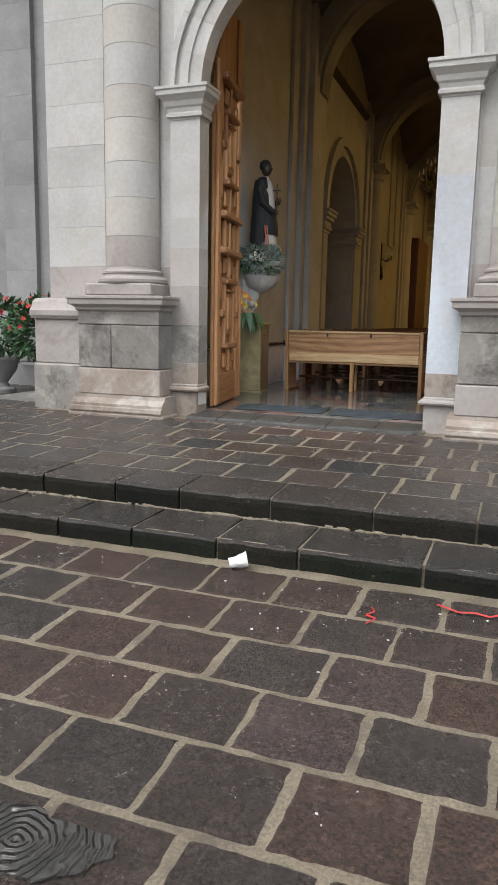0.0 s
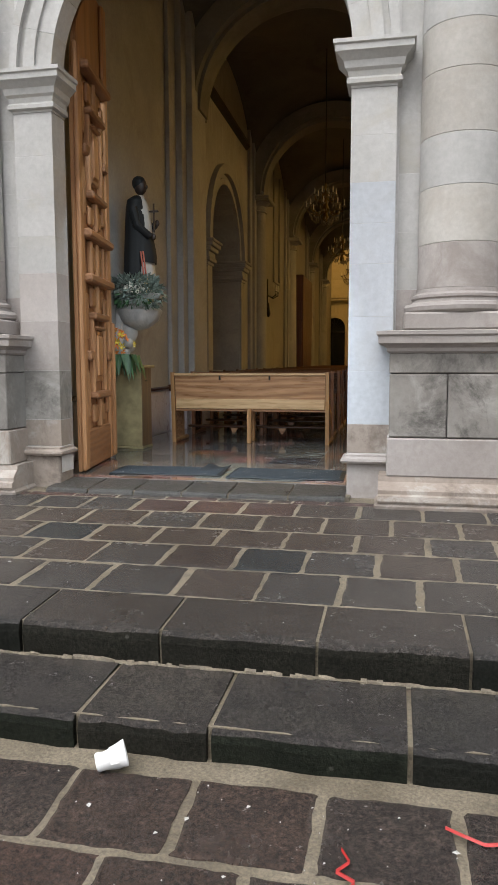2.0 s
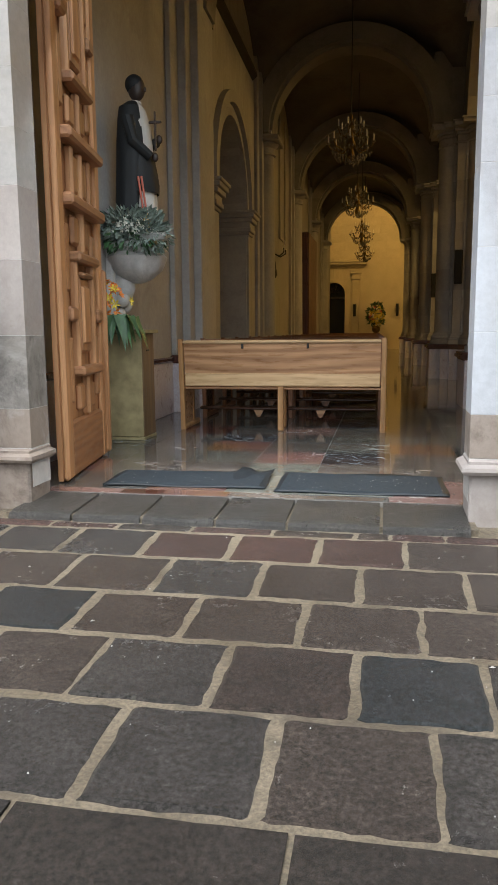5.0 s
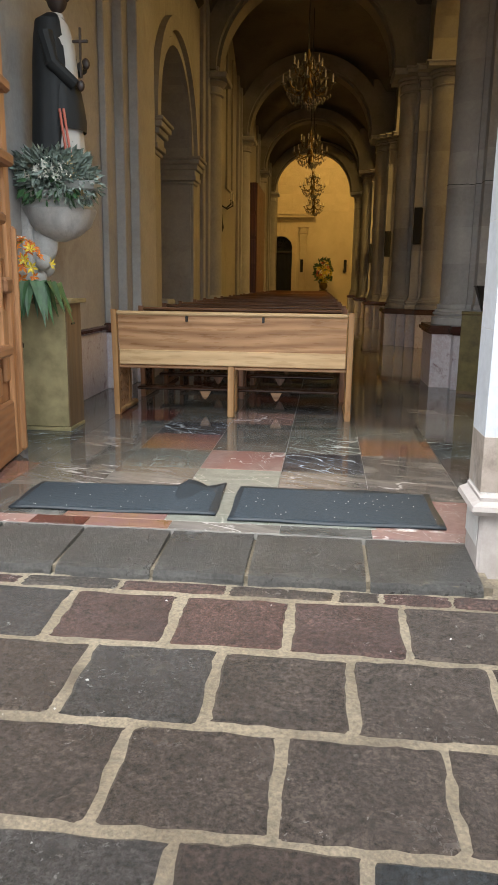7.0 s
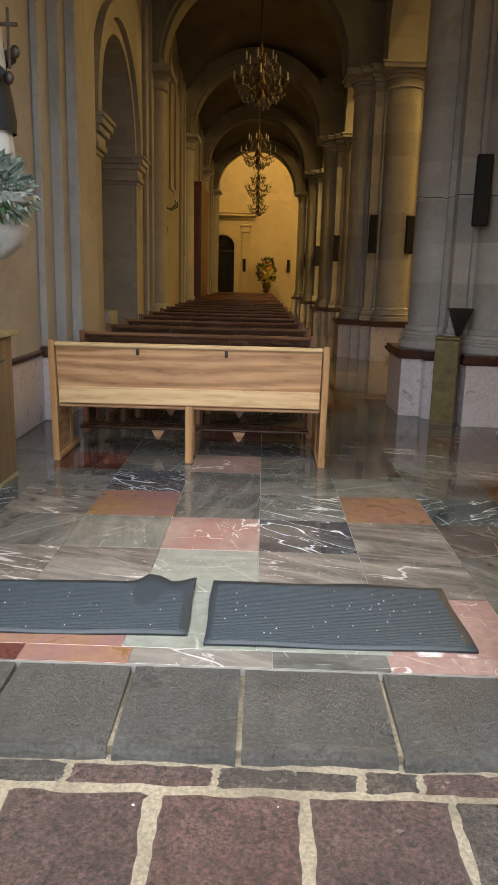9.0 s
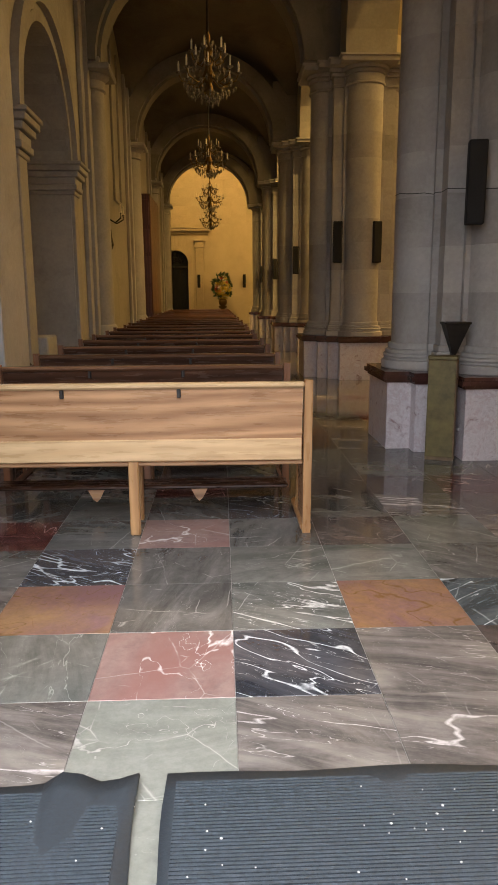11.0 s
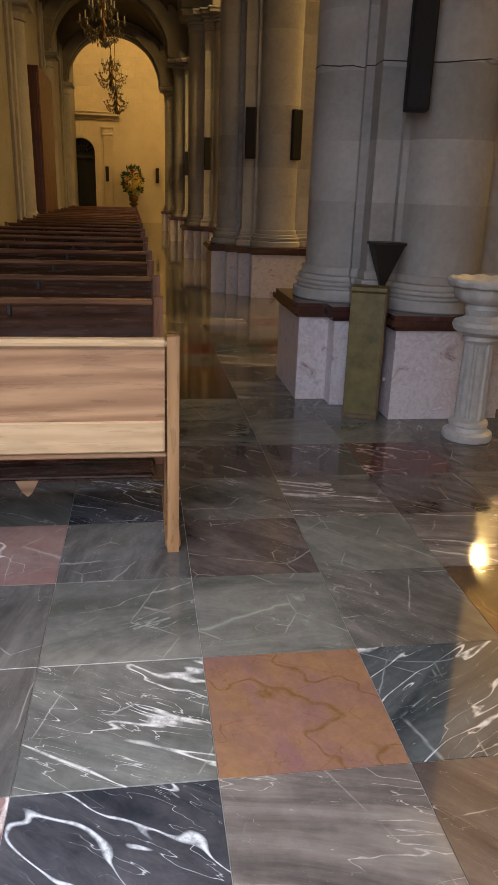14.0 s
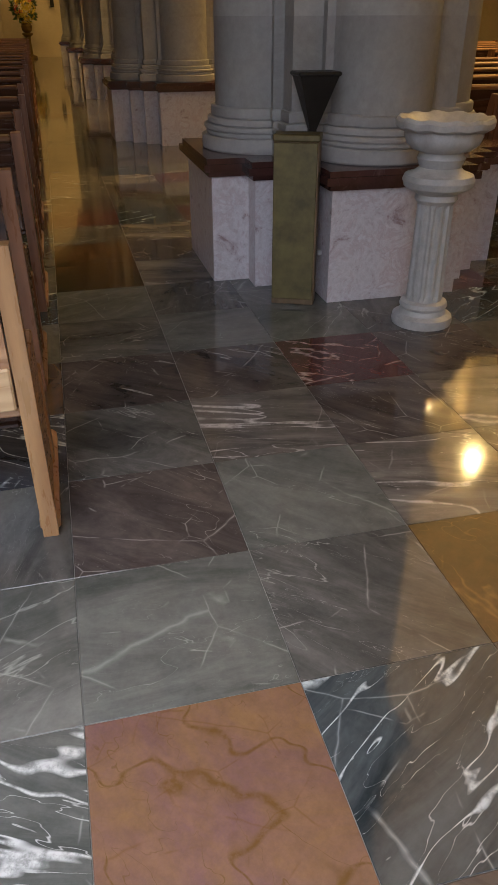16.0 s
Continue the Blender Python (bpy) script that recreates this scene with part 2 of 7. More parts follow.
def wood(name, a, b, axis=0, rough=0.35, scale=1.0, spread=11.0):
    """Varnished boards with the grain along an axis."""
    m, n, l, bsdf = node_mat(name)
    s = [7.0 * scale] * 3
    s[axis] = 0.75 * scale
    co = coords(n, l, spread, tuple(s))
    n1 = noise_tex(n, l, co, 1.1, 6, 0.6, 2.2)
    wv = n.new("ShaderNodeTexWave")
    wv.bands_direction = "Z" if axis != 2 else "X"
    wv.inputs["Scale"].default_value = 0.7
    wv.inputs["Distortion"].default_value = 14.0
    wv.inputs["Detail"].default_value = 3.0
    wv.inputs["Detail Scale"].default_value = 0.7
    l.new(co, wv.inputs["Vector"])
    f = mix_col(n, l, n1.outputs["Fac"], wv.outputs["Fac"], 0.35)
    r = ramp(n, [(0.25, a), (0.75, b)])
    l.new(f, r.inputs["Fac"])
    n2 = noise_tex(n, l, co, 6.0, 6)
    r2 = ramp(n, [(0.35, 0.8), (0.6, 1.05)])
    l.new(n2.outputs["Fac"], r2.inputs["Fac"])
    col = mix_col(n, l, r.outputs["Color"], r2.outputs["Color"], 0.6, "MULTIPLY")
    info = n.new("ShaderNodeObjectInfo")
    rt = ramp(n, [(0.0, 0.84), (1.0, 1.06)])
    l.new(info.outputs["Random"], rt.inputs["Fac"])
    col = mix_col(n, l, col, rt.outputs["Color"], 1.0, "MULTIPLY")
    l.new(col, bsdf.inputs["Base Color"])
    rr = ramp(n, [(0.3, rough - 0.08), (0.7, rough + 0.15)])
    l.new(n2.outputs["Fac"], rr.inputs["Fac"])
    l.new(rr.outputs["Color"], bsdf.inputs["Roughness"])
    bump(n, l, bsdf, n2.outputs["Fac"], 0.15, 0.003)
    return m


def simple(name, col, rough=0.6, metal=0.0, vary=0.15, scale=18.0, relief=0.1, emit=0.0, emit_col=None):
    m, n, l, bsdf = node_mat(name)
    co = coords(n, l, 5.0)
    n1 = noise_tex(n, l, co, scale, 6)
    dark, lite = tuple(c * (1 - vary) for c in col), tuple(min(1, c * (1 + vary)) for c in col)
    r = ramp(n, [(0.3, dark), (0.7, lite)])
    l.new(n1.outputs["Fac"], r.inputs["Fac"])
    l.new(r.outputs["Color"], bsdf.inputs["Base Color"])
    rr = ramp(n, [(0.3, max(0.02, rough - 0.08)), (0.7, min(1, rough + 0.08))])
    l.new(n1.outputs["Fac"], rr.inputs["Fac"])
    l.new(rr.outputs["Color"], bsdf.inputs["Roughness"])
    bsdf.inputs["Metallic"].default_value = metal
    if relief:
        bump(n, l, bsdf, n1.outputs["Fac"], relief, 0.004)
    if emit:
        bsdf.inputs["Emission Color"].default_value = (*(emit_col or col), 1)
        bsdf.inputs["Emission Strength"].default_value = emit
    return m


LIME = stone("pale_limestone", (0.46, 0.455, 0.44), (0.57, 0.565, 0.555), stain=(0.43, 0.40, 0.34), amount=0.5, tone=0.07, stain_size=1.6)
LIME_WARM = stone("pinkish_limestone", (0.36, 0.325, 0.305), (0.46, 0.425, 0.405), stain=(0.25, 0.215, 0.19), amount=0.6, tone=0.12, stain_size=1.8)
LIME_DIRTY = stone("weathered_limestone", (0.21, 0.195, 0.178), (0.335, 0.315, 0.29), stain=(0.46, 0.44, 0.41), amount=0.85, tone=0.15, big=2.2, stain_size=1.5, soot=(0.055, 0.05, 0.045))
LIME_BASE = stone("sandstone_base", (0.25, 0.20, 0.165), (0.39, 0.335, 0.29), stain=(0.50, 0.48, 0.45), amount=0.75, tone=0.14, stain_size=2.2, soot=(0.14, 0.11, 0.09))
LIME_COOL = stone("bluish_limewashed_stone", (0.47, 0.50, 0.545), (0.55, 0.58, 0.625), stain=(0.43, 0.43, 0.43), amount=0.35, tone=0.05, stain_size=1.4)
LIME_CREAM = stone("cream_limestone", (0.47, 0.445, 0.405), (0.57, 0.55, 0.515), stain=(0.40, 0.36, 0.31), amount=0.55, tone=0.10, stain_size=1.4)
LIME_JOINT = stone("lime_joint", (0.54, 0.535, 0.52), (0.62, 0.61, 0.60), tone=0.0)
GREY_WALL = stone("grey_ashlar", (0.25, 0.25, 0.255), (0.34, 0.34, 0.345), stain=(0.19, 0.19, 0.19), tone=0.12)
ASHLAR = stone("inner_ashlar", (0.33, 0.315, 0.30), (0.44, 0.42, 0.40), stain=(0.25, 0.232, 0.21), amount=0.6, tone=0.16, big=1.4, relief=0.3, stain_size=1.5)
PLASTER = stone("ochre_plaster", (0.50, 0.42, 0.28), (0.60, 0.51, 0.36), stain=(0.40, 0.33, 0.22), amount=0.3, tone=0.04, relief=0.15)
WALL_IN = stone("inner_wall_plaster", (0.29, 0.27, 0.235), (0.38, 0.355, 0.31), stain=(0.22, 0.195, 0.16), amount=0.5, tone=0.08, relief=0.2)
# much of the vault's dimness is put into these rib and vault colours
RIB_STONE = stone("darkened_rib_stone", (0.19, 0.175, 0.15), (0.28, 0.26, 0.225), stain=(0.12, 0.105, 0.09), amount=0.6, tone=0.1)
VAULT = stone("darkened_vault", (0.10, 0.09, 0.078), (0.17, 0.152, 0.13), stain=(0.06, 0.053, 0.046), amount=0.6, tone=0.05)
PAVE = wet_stone("wet_paving", [(0.0588, 0.0518, 0.0462), (0.0644, 0.0504, 0.0420), (0.0518, 0.0476, 0.0448), (0.0672, 0.0532, 0.0448), (0.0560, 0.0518, 0.0490)])
PLAZA = wet_stone("wet_brown_paving", [(0.052, 0.037, 0.030), (0.060, 0.039, 0.030), (0.045, 0.036, 0.031), (0.068, 0.041, 0.031), (0.050, 0.037, 0.031)], rough=(0.05, 0.30))
PAVE_RED = wet_stone("wet_red_paving", [(0.088, 0.050, 0.042), (0.076, 0.047, 0.041), (0.0675, 0.0467, 0.0413)])
PAVE_BLUE = wet_stone("wet_blue_paving", [(0.0229, 0.0291, 0.0343), (0.0270, 0.0322, 0.0354)])
THRESH = wet_stone("grey_threshold", [(0.0507, 0.0496, 0.0465), (0.0443, 0.0443, 0.0422), (0.0560, 0.0538, 0.0496)], rough=(0.2, 0.5))
STEP = wet_stone("wet_step", [(0.036, 0.031, 0.028), (0.041, 0.034, 0.029), (0.032, 0.029, 0.027)], rough=(0.06, 0.32))
MORTAR = stone("tan_mortar", (0.150, 0.125, 0.088), (0.245, 0.208, 0.152), stain=(0.085, 0.072, 0.055), rough=(0.35, 0.75), fine=75, relief=1.0, tone=0.0, amount=0.75, grain=(-0.4, 2.0), big=5.0, stain_size=3.5)
RISER = wet_stone("dark_greenish_riser", [(0.016, 0.019, 0.013), (0.022, 0.021, 0.016), (0.014, 0.015, 0.012)], rough=(0.5, 0.85), spec=0.15)

M_GREY = marble("grey_marble", (0.050, 0.050, 0.047), (0.142, 0.139, 0.130), (0.36, 0.36, 0.34), 0.6, width=0.010, cover=0.35, hair=0.6, streak=3.5)
M_GREEN = marble("green_grey_marble", (0.078, 0.083, 0.075), (0.165, 0.167, 0.153), (0.36, 0.38, 0.35), 0.5, width=0.008, cover=0.25, hair=0.45, streak=3.0)
M_PALE = marble("pale_green_marble", (0.145, 0.153, 0.132), (0.225, 0.233, 0.205), (0.50, 0.49, 0.45), 0.5, width=0.014, cover=0.3, hair=0.4, streak=1.5)
M_GREIGE = marble("greige_marble", (0.052, 0.046, 0.043), (0.165, 0.150, 0.137), (0.50, 0.47, 0.46), 0.8, width=0.024, cover=0.52, band=(0.23, 0.21, 0.185), hair=0.22, hair_scale=1.1, streak=4.5, turn=0.25, wander=3)
M_BROWN = marble("brown_marble", (0.040, 0.033, 0.031), (0.110, 0.092, 0.084), (0.46, 0.44, 0.42), 0.65, width=0.012, cover=0.32, hair=0.45, streak=5.0, turn=0.75, wander=3)
M_BLACK = marble("black_veined_marble", (0.022, 0.024, 0.030), (0.075, 0.076, 0.085), (0.62, 0.66, 0.69), 0.85, width=0.018, vein_scale=2.4, cover=0.72, hair=0.5, hair_scale=1.3, streak=4.4, turn=0.6, wander=2.2)
M_CLOUD = marble("white_veined_green_marble", (0.075, 0.080, 0.074), (0.170, 0.175, 0.160), (0.66, 0.67, 0.66), 0.85, width=0.026, vein_scale=2.0, cover=0.60, hair=0.3, hair_scale=1.2, streak=4.6, turn=0.45, wander=3)
M_BLUE = marble("blue_veined_marble", (0.020, 0.027, 0.032), (0.074, 0.088, 0.094), (0.52, 0.58, 0.61), 0.95, width=0.024, vein_scale=2.0, cover=0.62, hair=0.3, streak=4.6, turn=-0.55, wander=3)
M_ORANGE = marble("orange_marble", (0.215, 0.125, 0.060), (0.170, 0.092, 0.094), (0.125, 0.066, 0.014), 0.8, width=0.018, vein_scale=3.4, scale=3.4, streak=1.6, hair=0.45, hair_scale=3.0, hair_col=(0.14, 0.068, 0.014), band=(0.165, 0.090, 0.096), cover=0.75, wander=3)
M_OCHRE = marble("ochre_marble", (0.028, 0.032, 0.02), (0.11, 0.058, 0.026), (0.22, 0.13, 0.05), 0.5, width=0.02, streak=1.5, hair=0.3)
M_PINK = marble("pink_marble", (0.205, 0.130, 0.117), (0.265, 0.190, 0.172), (0.64, 0.61, 0.60), 0.9, width=0.060, cover=0.34, hair=0.3, streak=1.6, vein_scale=1.2, band=(0.215, 0.105, 0.092))
M_RED = marble("dark_red_marble", (0.055, 0.018, 0.015), (0.10, 0.036, 0.03), (0.45, 0.38, 0.36), 0.7, width=0.018, cover=0.4)
M_SKIRT = breccia("pink_white_marble", [(0.34, (0.33, 0.23, 0.24)), (0.40, (0.55, 0.48, 0.50)), (0.50, (0.66, 0.62, 0.64)), (0.57, (0.56, 0.47, 0.49)), (0.64, (0.68, 0.65, 0.68))])
M_CAP = marble("oxblood_marble", (0.045, 0.018, 0.015), (0.085, 0.036, 0.03), (0.25, 0.17, 0.15), 0.3, rough=0.15, hair=0.2)
M_WHITE = marble("white_marble", (0.40, 0.39, 0.375), (0.54, 0.53, 0.515), (0.31, 0.30, 0.29), 0.35, rough=0.35, hair=0.15)
GROUT = simple("floor_grout", (0.22, 0.21, 0.195), 0.5)

W_LIGHT = wood("honey_pew_wood", (0.27, 0.135, 0.065), (0.50, 0.29, 0.15), axis=0, rough=0.28, scale=0.8)
W_PALE = wood("pale_pew_wood", (0.50, 0.32, 0.16), (0.64, 0.44, 0.24), axis=0, rough=0.28, scale=0.8)
W_POST = wood("pew_post_wood", (0.30, 0.150, 0.060), (0.45, 0.255, 0.110), axis=2, rough=0.3)
W_MID = wood("mid_pew_wood", (0.105, 0.050, 0.027), (0.20, 0.104, 0.057), axis=0, rough=0.14)
W_DARK = wood("dark_pew_wood", (0.034, 0.016, 0.010), (0.085, 0.040, 0.024), axis=0, rough=0.20)
W_DARKPOST = wood("dark_post_wood", (0.14, 0.06, 0.03), (0.24, 0.11, 0.055), axis=2, rough=0.3)
W_DOOR = wood("door_wood", (0.31, 0.142, 0.060), (0.49, 0.255, 0.118), axis=2, rough=0.42)
W_DOORH = wood("door_rail_wood", (0.25, 0.115, 0.054), (0.37, 0.185, 0.088), axis=1, rough=0.42)
W_PANEL = wood("door_panel_wood", (0.27, 0.122, 0.053), (0.43, 0.22, 0.102), axis=2, rough=0.45)
W_RED = wood("red_door_wood", (0.075, 0.024, 0.016), (0.135, 0.046, 0.030), axis=2, rough=0.4)
GOLD = simple("brushed_gilt", (0.33, 0.275, 0.145), 0.5, 0.3, 0.35, 6, 0.15)
GILT_SHADED = simple("shaded_gilt", (0.125, 0.100, 0.038), 0.45, 0.35, 0.4, 9, 0.2)
W_BOX = wood("box_side_wood", (0.13, 0.085, 0.045), (0.20, 0.13, 0.07), axis=2, rough=0.45)
BLACK = simple("black_grille", (0.007, 0.007, 0.008), 0.8, 0, 0.3, 120, 0.5)
IRON = simple("dark_iron", (0.035, 0.032, 0.03), 0.5, 0.6, 0.2)
BRASS = simple("old_brass", (0.19, 0.125, 0.045), 0.45, 0.9, 0.25)
RUBBER = simple("black_rubber", (0.019, 0.026, 0.033), 0.62, 0, 0.3, 80, 0.3)
RIB = simple("mat_ribs", (0.029, 0.040, 0.051), 0.7, 0, 0.45, 90, 0.5)
SPECK = simple("trodden_paper", (0.48, 0.47, 0.45), 0.7, 0, 0.2, 200, 0.1)
PAPER = simple("white_paper", (0.80, 0.80, 0.80), 0.7, 0, 0.05, 30, 0.1)
RIBBON = simple("red_ribbon", (0.42, 0.025, 0.022), 0.4, 0, 0.1)
CLOAK = simple("black_habit", (0.009, 0.010, 0.011), 0.7, 0, 0.3, 8, 0.2)
TUNIC = simple("cream_habit", (0.50, 0.48, 0.45), 0.7, 0, 0.1, 8, 0.2)
SKIN = simple("dark_painted_wood", (0.035, 0.022, 0.017), 0.5, 0, 0.2)
STRAW = simple("broom_straw", (0.55, 0.43, 0.22), 0.8, 0, 0.25, 60, 0.4)
STICK = simple("red_stick", (0.45, 0.10, 0.06), 0.5)
LEAF = simple("green_leaf", (0.045, 0.105, 0.04), 0.45, 0, 0.45, 9, 0.2)
LEAF_GREY = simple("silver_leaf", (0.22, 0.27, 0.23), 0.6, 0, 0.4, 20, 0.2)
PETAL_W = simple("white_petal", (0.78, 0.76, 0.68), 0.6, 0, 0.1)
PETAL_O = simple("orange_petal", (0.80, 0.24, 0.03), 0.5, 0, 0.3, 25)
PETAL_Y = simple("yellow_petal", (0.72, 0.55, 0.06), 0.5, 0, 0.3, 25)
PETAL_R = simple("red_petal", (0.55, 0.05, 0.05), 0.5, 0, 0.3, 25)
SILVER = simple("tarnished_silver", (0.5, 0.5, 0.48), 0.35, 0.7)
CRYSTAL = simple("smoky_crystal", (0.20, 0.17, 0.12), 0.3, 0.1, 0.5, 40, 0)
CANDLE = simple("ivory_candle", (0.7, 0.65, 0.5), 0.5)
GLASS = simple("dark_glass", (0.01, 0.012, 0.014), 0.08, 0, 0.1, 5, 0)
WATER = simple("puddle_water", (0.055, 0.053, 0.050), 0.03, 0, 0.3, 9, 0)
wn_, wl_ = WATER.node_tree.nodes, WATER.node_tree.links
rip = wn_.new("ShaderNodeTexWave")
rip.wave_type, rip.rings_direction = "RINGS", "SPHERICAL"
rip.inputs["Scale"].default_value, rip.inputs["Distortion"].default_value = 11.0, 9.0
rip.inputs["Detail"].default_value, rip.inputs["Detail Scale"].default_value = 2.0, 0.8
shift = wn_.new("ShaderNodeVectorMath")
shift.inputs[1].default_value = (1.36, -1.79, 0.17)
wl_.new(wn_.new("ShaderNodeNewGeometry").outputs["Position"], shift.inputs[0])
wl_.new(shift.outputs[0], rip.inputs["Vector"])
bump(wn_, wl_, wn_["Principled BSDF"], rip.outputs["Fac"], 1.0, 0.012)
BULB = simple("lamp_bulb", (1.0, 0.75, 0.35), 0.4, 0, 0, 5, 0, emit=30.0, emit_col=(1.0, 0.72, 0.30))


# ---- mesh tools ----
def mesh_ob(name, verts, faces, material, smooth=False, slots=None, index=None):
    me = bpy.data.meshes.new(name)
    me.from_pydata([tuple(v) for v in verts], [], faces)
    for m in (slots or [material]):
        me.materials.append(m)
    if index:
        me.polygons.foreach_set("material_index", index)
    if smooth:
        me.polygons.foreach_set("use_smooth", [True] * len(me.polygons))
        me.update()
        me.set_sharp_from_angle(angle=radians(35))
    me.update()
    return me


class Geo:
    """Collects vertices and faces of one mesh."""

    def __init__(self):
        self.v, self.f = [], []

    def add(self, verts, faces):
        o = len(self.v)
        self.v += [tuple(p) for p in verts]
        self.f += [tuple(i + o for i in f) for f in faces]
        return self

    def box(self, x0, x1, y0, y1, z0, z1, b=0.0):
        """A block, its edges chamfered by b."""
        if b <= 0:
            return self.add([(x, y, z) for z in (z0, z1) for y in (y0, y1) for x in (x0, x1)],
                            [(0, 2, 3, 1), (4, 5, 7, 6), (0, 1, 5, 4), (2, 6, 7, 3), (0, 4, 6, 2), (1, 3, 7, 5)])
        b = min(b, (x1 - x0) / 2.1, (y1 - y0) / 2.1, (z1 - z0) / 2.1)
        lo, hi = (x0, y0, z0), (x1, y1, z1)
        vs, idx = [], {}
        for sx in (0, 1):
            for sy in (0, 1):
                for sz in (0, 1):
                    for ax in range(3):
                        p = []
                        for k, s in enumerate((sx, sy, sz)):
                            e = hi[k] if s else lo[k]
                            p.append(e if k == ax else (e - b if s else e + b))
                        idx[(sx, sy, sz, ax)] = len(vs)
                        vs.append(tuple(p))
        fs = []
        for ax in range(3):
            u, w = [k for k in range(3) if k != ax]
            for s in (0, 1):
                q = []
                for a, c in ((0, 0), (1, 0), (1, 1), (0, 1)):
                    k = [0, 0, 0]
                    k[ax], k[u], k[w] = s, a, c
                    q.append(idx[(*k, ax)])
                fs.append(tuple(q))
            for a in (0, 1):
                for c in (0, 1):
                    k0, k1 = [0, 0, 0], [0, 0, 0]
                    k0[u], k0[w], k0[ax] = a, c, 0
                    k1[u], k1[w], k1[ax] = a, c, 1
                    fs.append((idx[(*k0, u)], idx[(*k1, u)], idx[(*k1, w)], idx[(*k0, w)]))
        for sx in (0, 1):
            for sy in (0, 1):
                for sz in (0, 1):
                    fs.append(tuple(idx[(sx, sy, sz, a)] for a in range(3)))
        return self.add(vs, fs)

    def lathe(self, cx, cy, prof, n=24, a0=0.0, a1=360.0, sx=1.0, sy=1.0):
        """A turned body from (radius, z) pairs."""
        full = abs(a1 - a0) >= 359.9
        m = n if full else n + 1
        vs = []
        for r, z in prof:
            for i in range(m):
                a = radians(a0 + (a1 - a0) * i / n)
                vs.append((cx + r * sx * math.cos(a), cy + r * sy * math.sin(a), z))
        fs = []
        for j in range(len(prof) - 1):
            for i in range(n if full else n):
                k = (i + 1) % m if full else i + 1
                fs.append((j * m + i, j * m + k, (j + 1) * m + k, (j + 1) * m + i))
        fs.append(tuple(range(m))[::-1])
        fs.append(tuple((len(prof) - 1) * m + i for i in range(m)))
        return self.add(vs, fs)

    def prism(self, poly, z0, z1, b=0.0):
        """A plan outline, counter-clockwise, raised from z0 to z1, with a slight chamfer at its beds."""
        n = len(poly)
        if b:
            c = Vector((sum(p[0] for p in poly) / n, sum(p[1] for p in poly) / n))
            ins = [tuple(Vector(p) + (c - Vector(p)).normalized() * b) for p in poly]
            rings = [(ins, z0), (poly, z0 + b), (poly, z1 - b), (ins, z1)]
        else:
            rings = [(poly, z0), (poly, z1)]
        vs = [(x, y, z) for ring, z in rings for x, y in ring]
        fs = [tuple(range(n))[::-1], tuple((len(rings) - 1) * n + i for i in range(n))]
        for j in range(len(rings) - 1):
            for i in range(n):
                k = (i + 1) % n
                fs.append((j * n + i, j * n + k, (j + 1) * n + k, (j + 1) * n + i))
        return self.add(vs, fs)

    def tube(self, pts, r, n=8, taper=1.0):
        """A round bar along points."""
        pts = [Vector(p) for p in pts]
        vs = []
        for i, p in enumerate(pts):
            d = (pts[min(i + 1, len(pts) - 1)] - pts[max(i - 1, 0)]).normalized()
            u = d.cross(Vector((0, 0, 1)) if abs(d.z) < 0.9 else Vector((1, 0, 0))).normalized()
            w = d.cross(u)
            rr = r * (1 + (taper - 1) * i / (len(pts) - 1))
            vs += [p + (u * math.cos(2 * math.pi * k / n) + w * math.sin(2 * math.pi * k / n)) * rr for k in range(n)]
        fs = [tuple(range(n)), tuple((len(pts) - 1) * n + k for k in range(n))[::-1]]
        for i in range(len(pts) - 1):
            for k in range(n):
                q = (k + 1) % n
                fs.append((i * n + k, (i + 1) * n + k, (i + 1) * n + q, i * n + q))
        return self.add(vs, fs)

    def ball(self, c, rx, ry=None, rz=None, n=10, m=7):
        ry, rz = ry or rx, rz or rx
        prof = [(math.sin(math.pi * j / m), -math.cos(math.pi * j / m)) for j in range(m + 1)]
        vs = [(c[0] + rx * max(r, 0.02) * math.cos(2 * math.pi * i / n), c[1] + ry * max(r, 0.02) * math.sin(2 * math.pi * i / n), c[2] + rz * z) for r, z in prof for i in range(n)]
        fs = [(j * n + i, j * n + (i + 1) % n, (j + 1) * n + (i + 1) % n, (j + 1) * n + i) for j in range(m) for i in range(n)]
        fs += [tuple(range(n))[::-1], tuple(m * n + i for i in range(n))]
        return self.add(vs, fs)

    def profile_x(self, prof, x0, x1):
        """A moulding: (y, z) outline run along x."""
        n = len(prof)
        return self.add([(x, y, z) for x in (x0, x1) for y, z in prof],
                        [tuple(range(n)), tuple(range(n, 2 * n))[::-1]] + [(i, n + i, n + (i + 1) % n, (i + 1) % n) for i in range(n)])

    def askew(self):
        """Shears the outline sideways with depth, to fit the camera's view."""
        self.v = [(x + skew(y), y, z) for x, y, z in self.v]
        return self

    def mesh(self, name, material, smooth=False):
        return mesh_ob(name, self.v, self.f, material, smooth)


def fix_normals(me):
    bm = bmesh.new()
    bm.from_mesh(me)
    bmesh.ops.recalc_face_normals(bm, faces=bm.faces)
    bm.to_mesh(me)
    bm.free()
    return me


def part(name, geo, material, parent, label="", smooth=False, fix=True):
    me = geo.mesh(name, material, smooth) if isinstance(geo, Geo) else geo
    if fix and isinstance(geo, Geo):
        fix_normals(me)
    ob = new(name, me)
    ob.parent = parent
    if label:
        tagged(ob, label)
    return ob


def solid(name, geo, material, label, category, kind="", group="", smooth=False):
    me = geo.mesh(name, material, smooth)
    fix_normals(me)
    return tagged(new(name, me), label, category, group, kind)


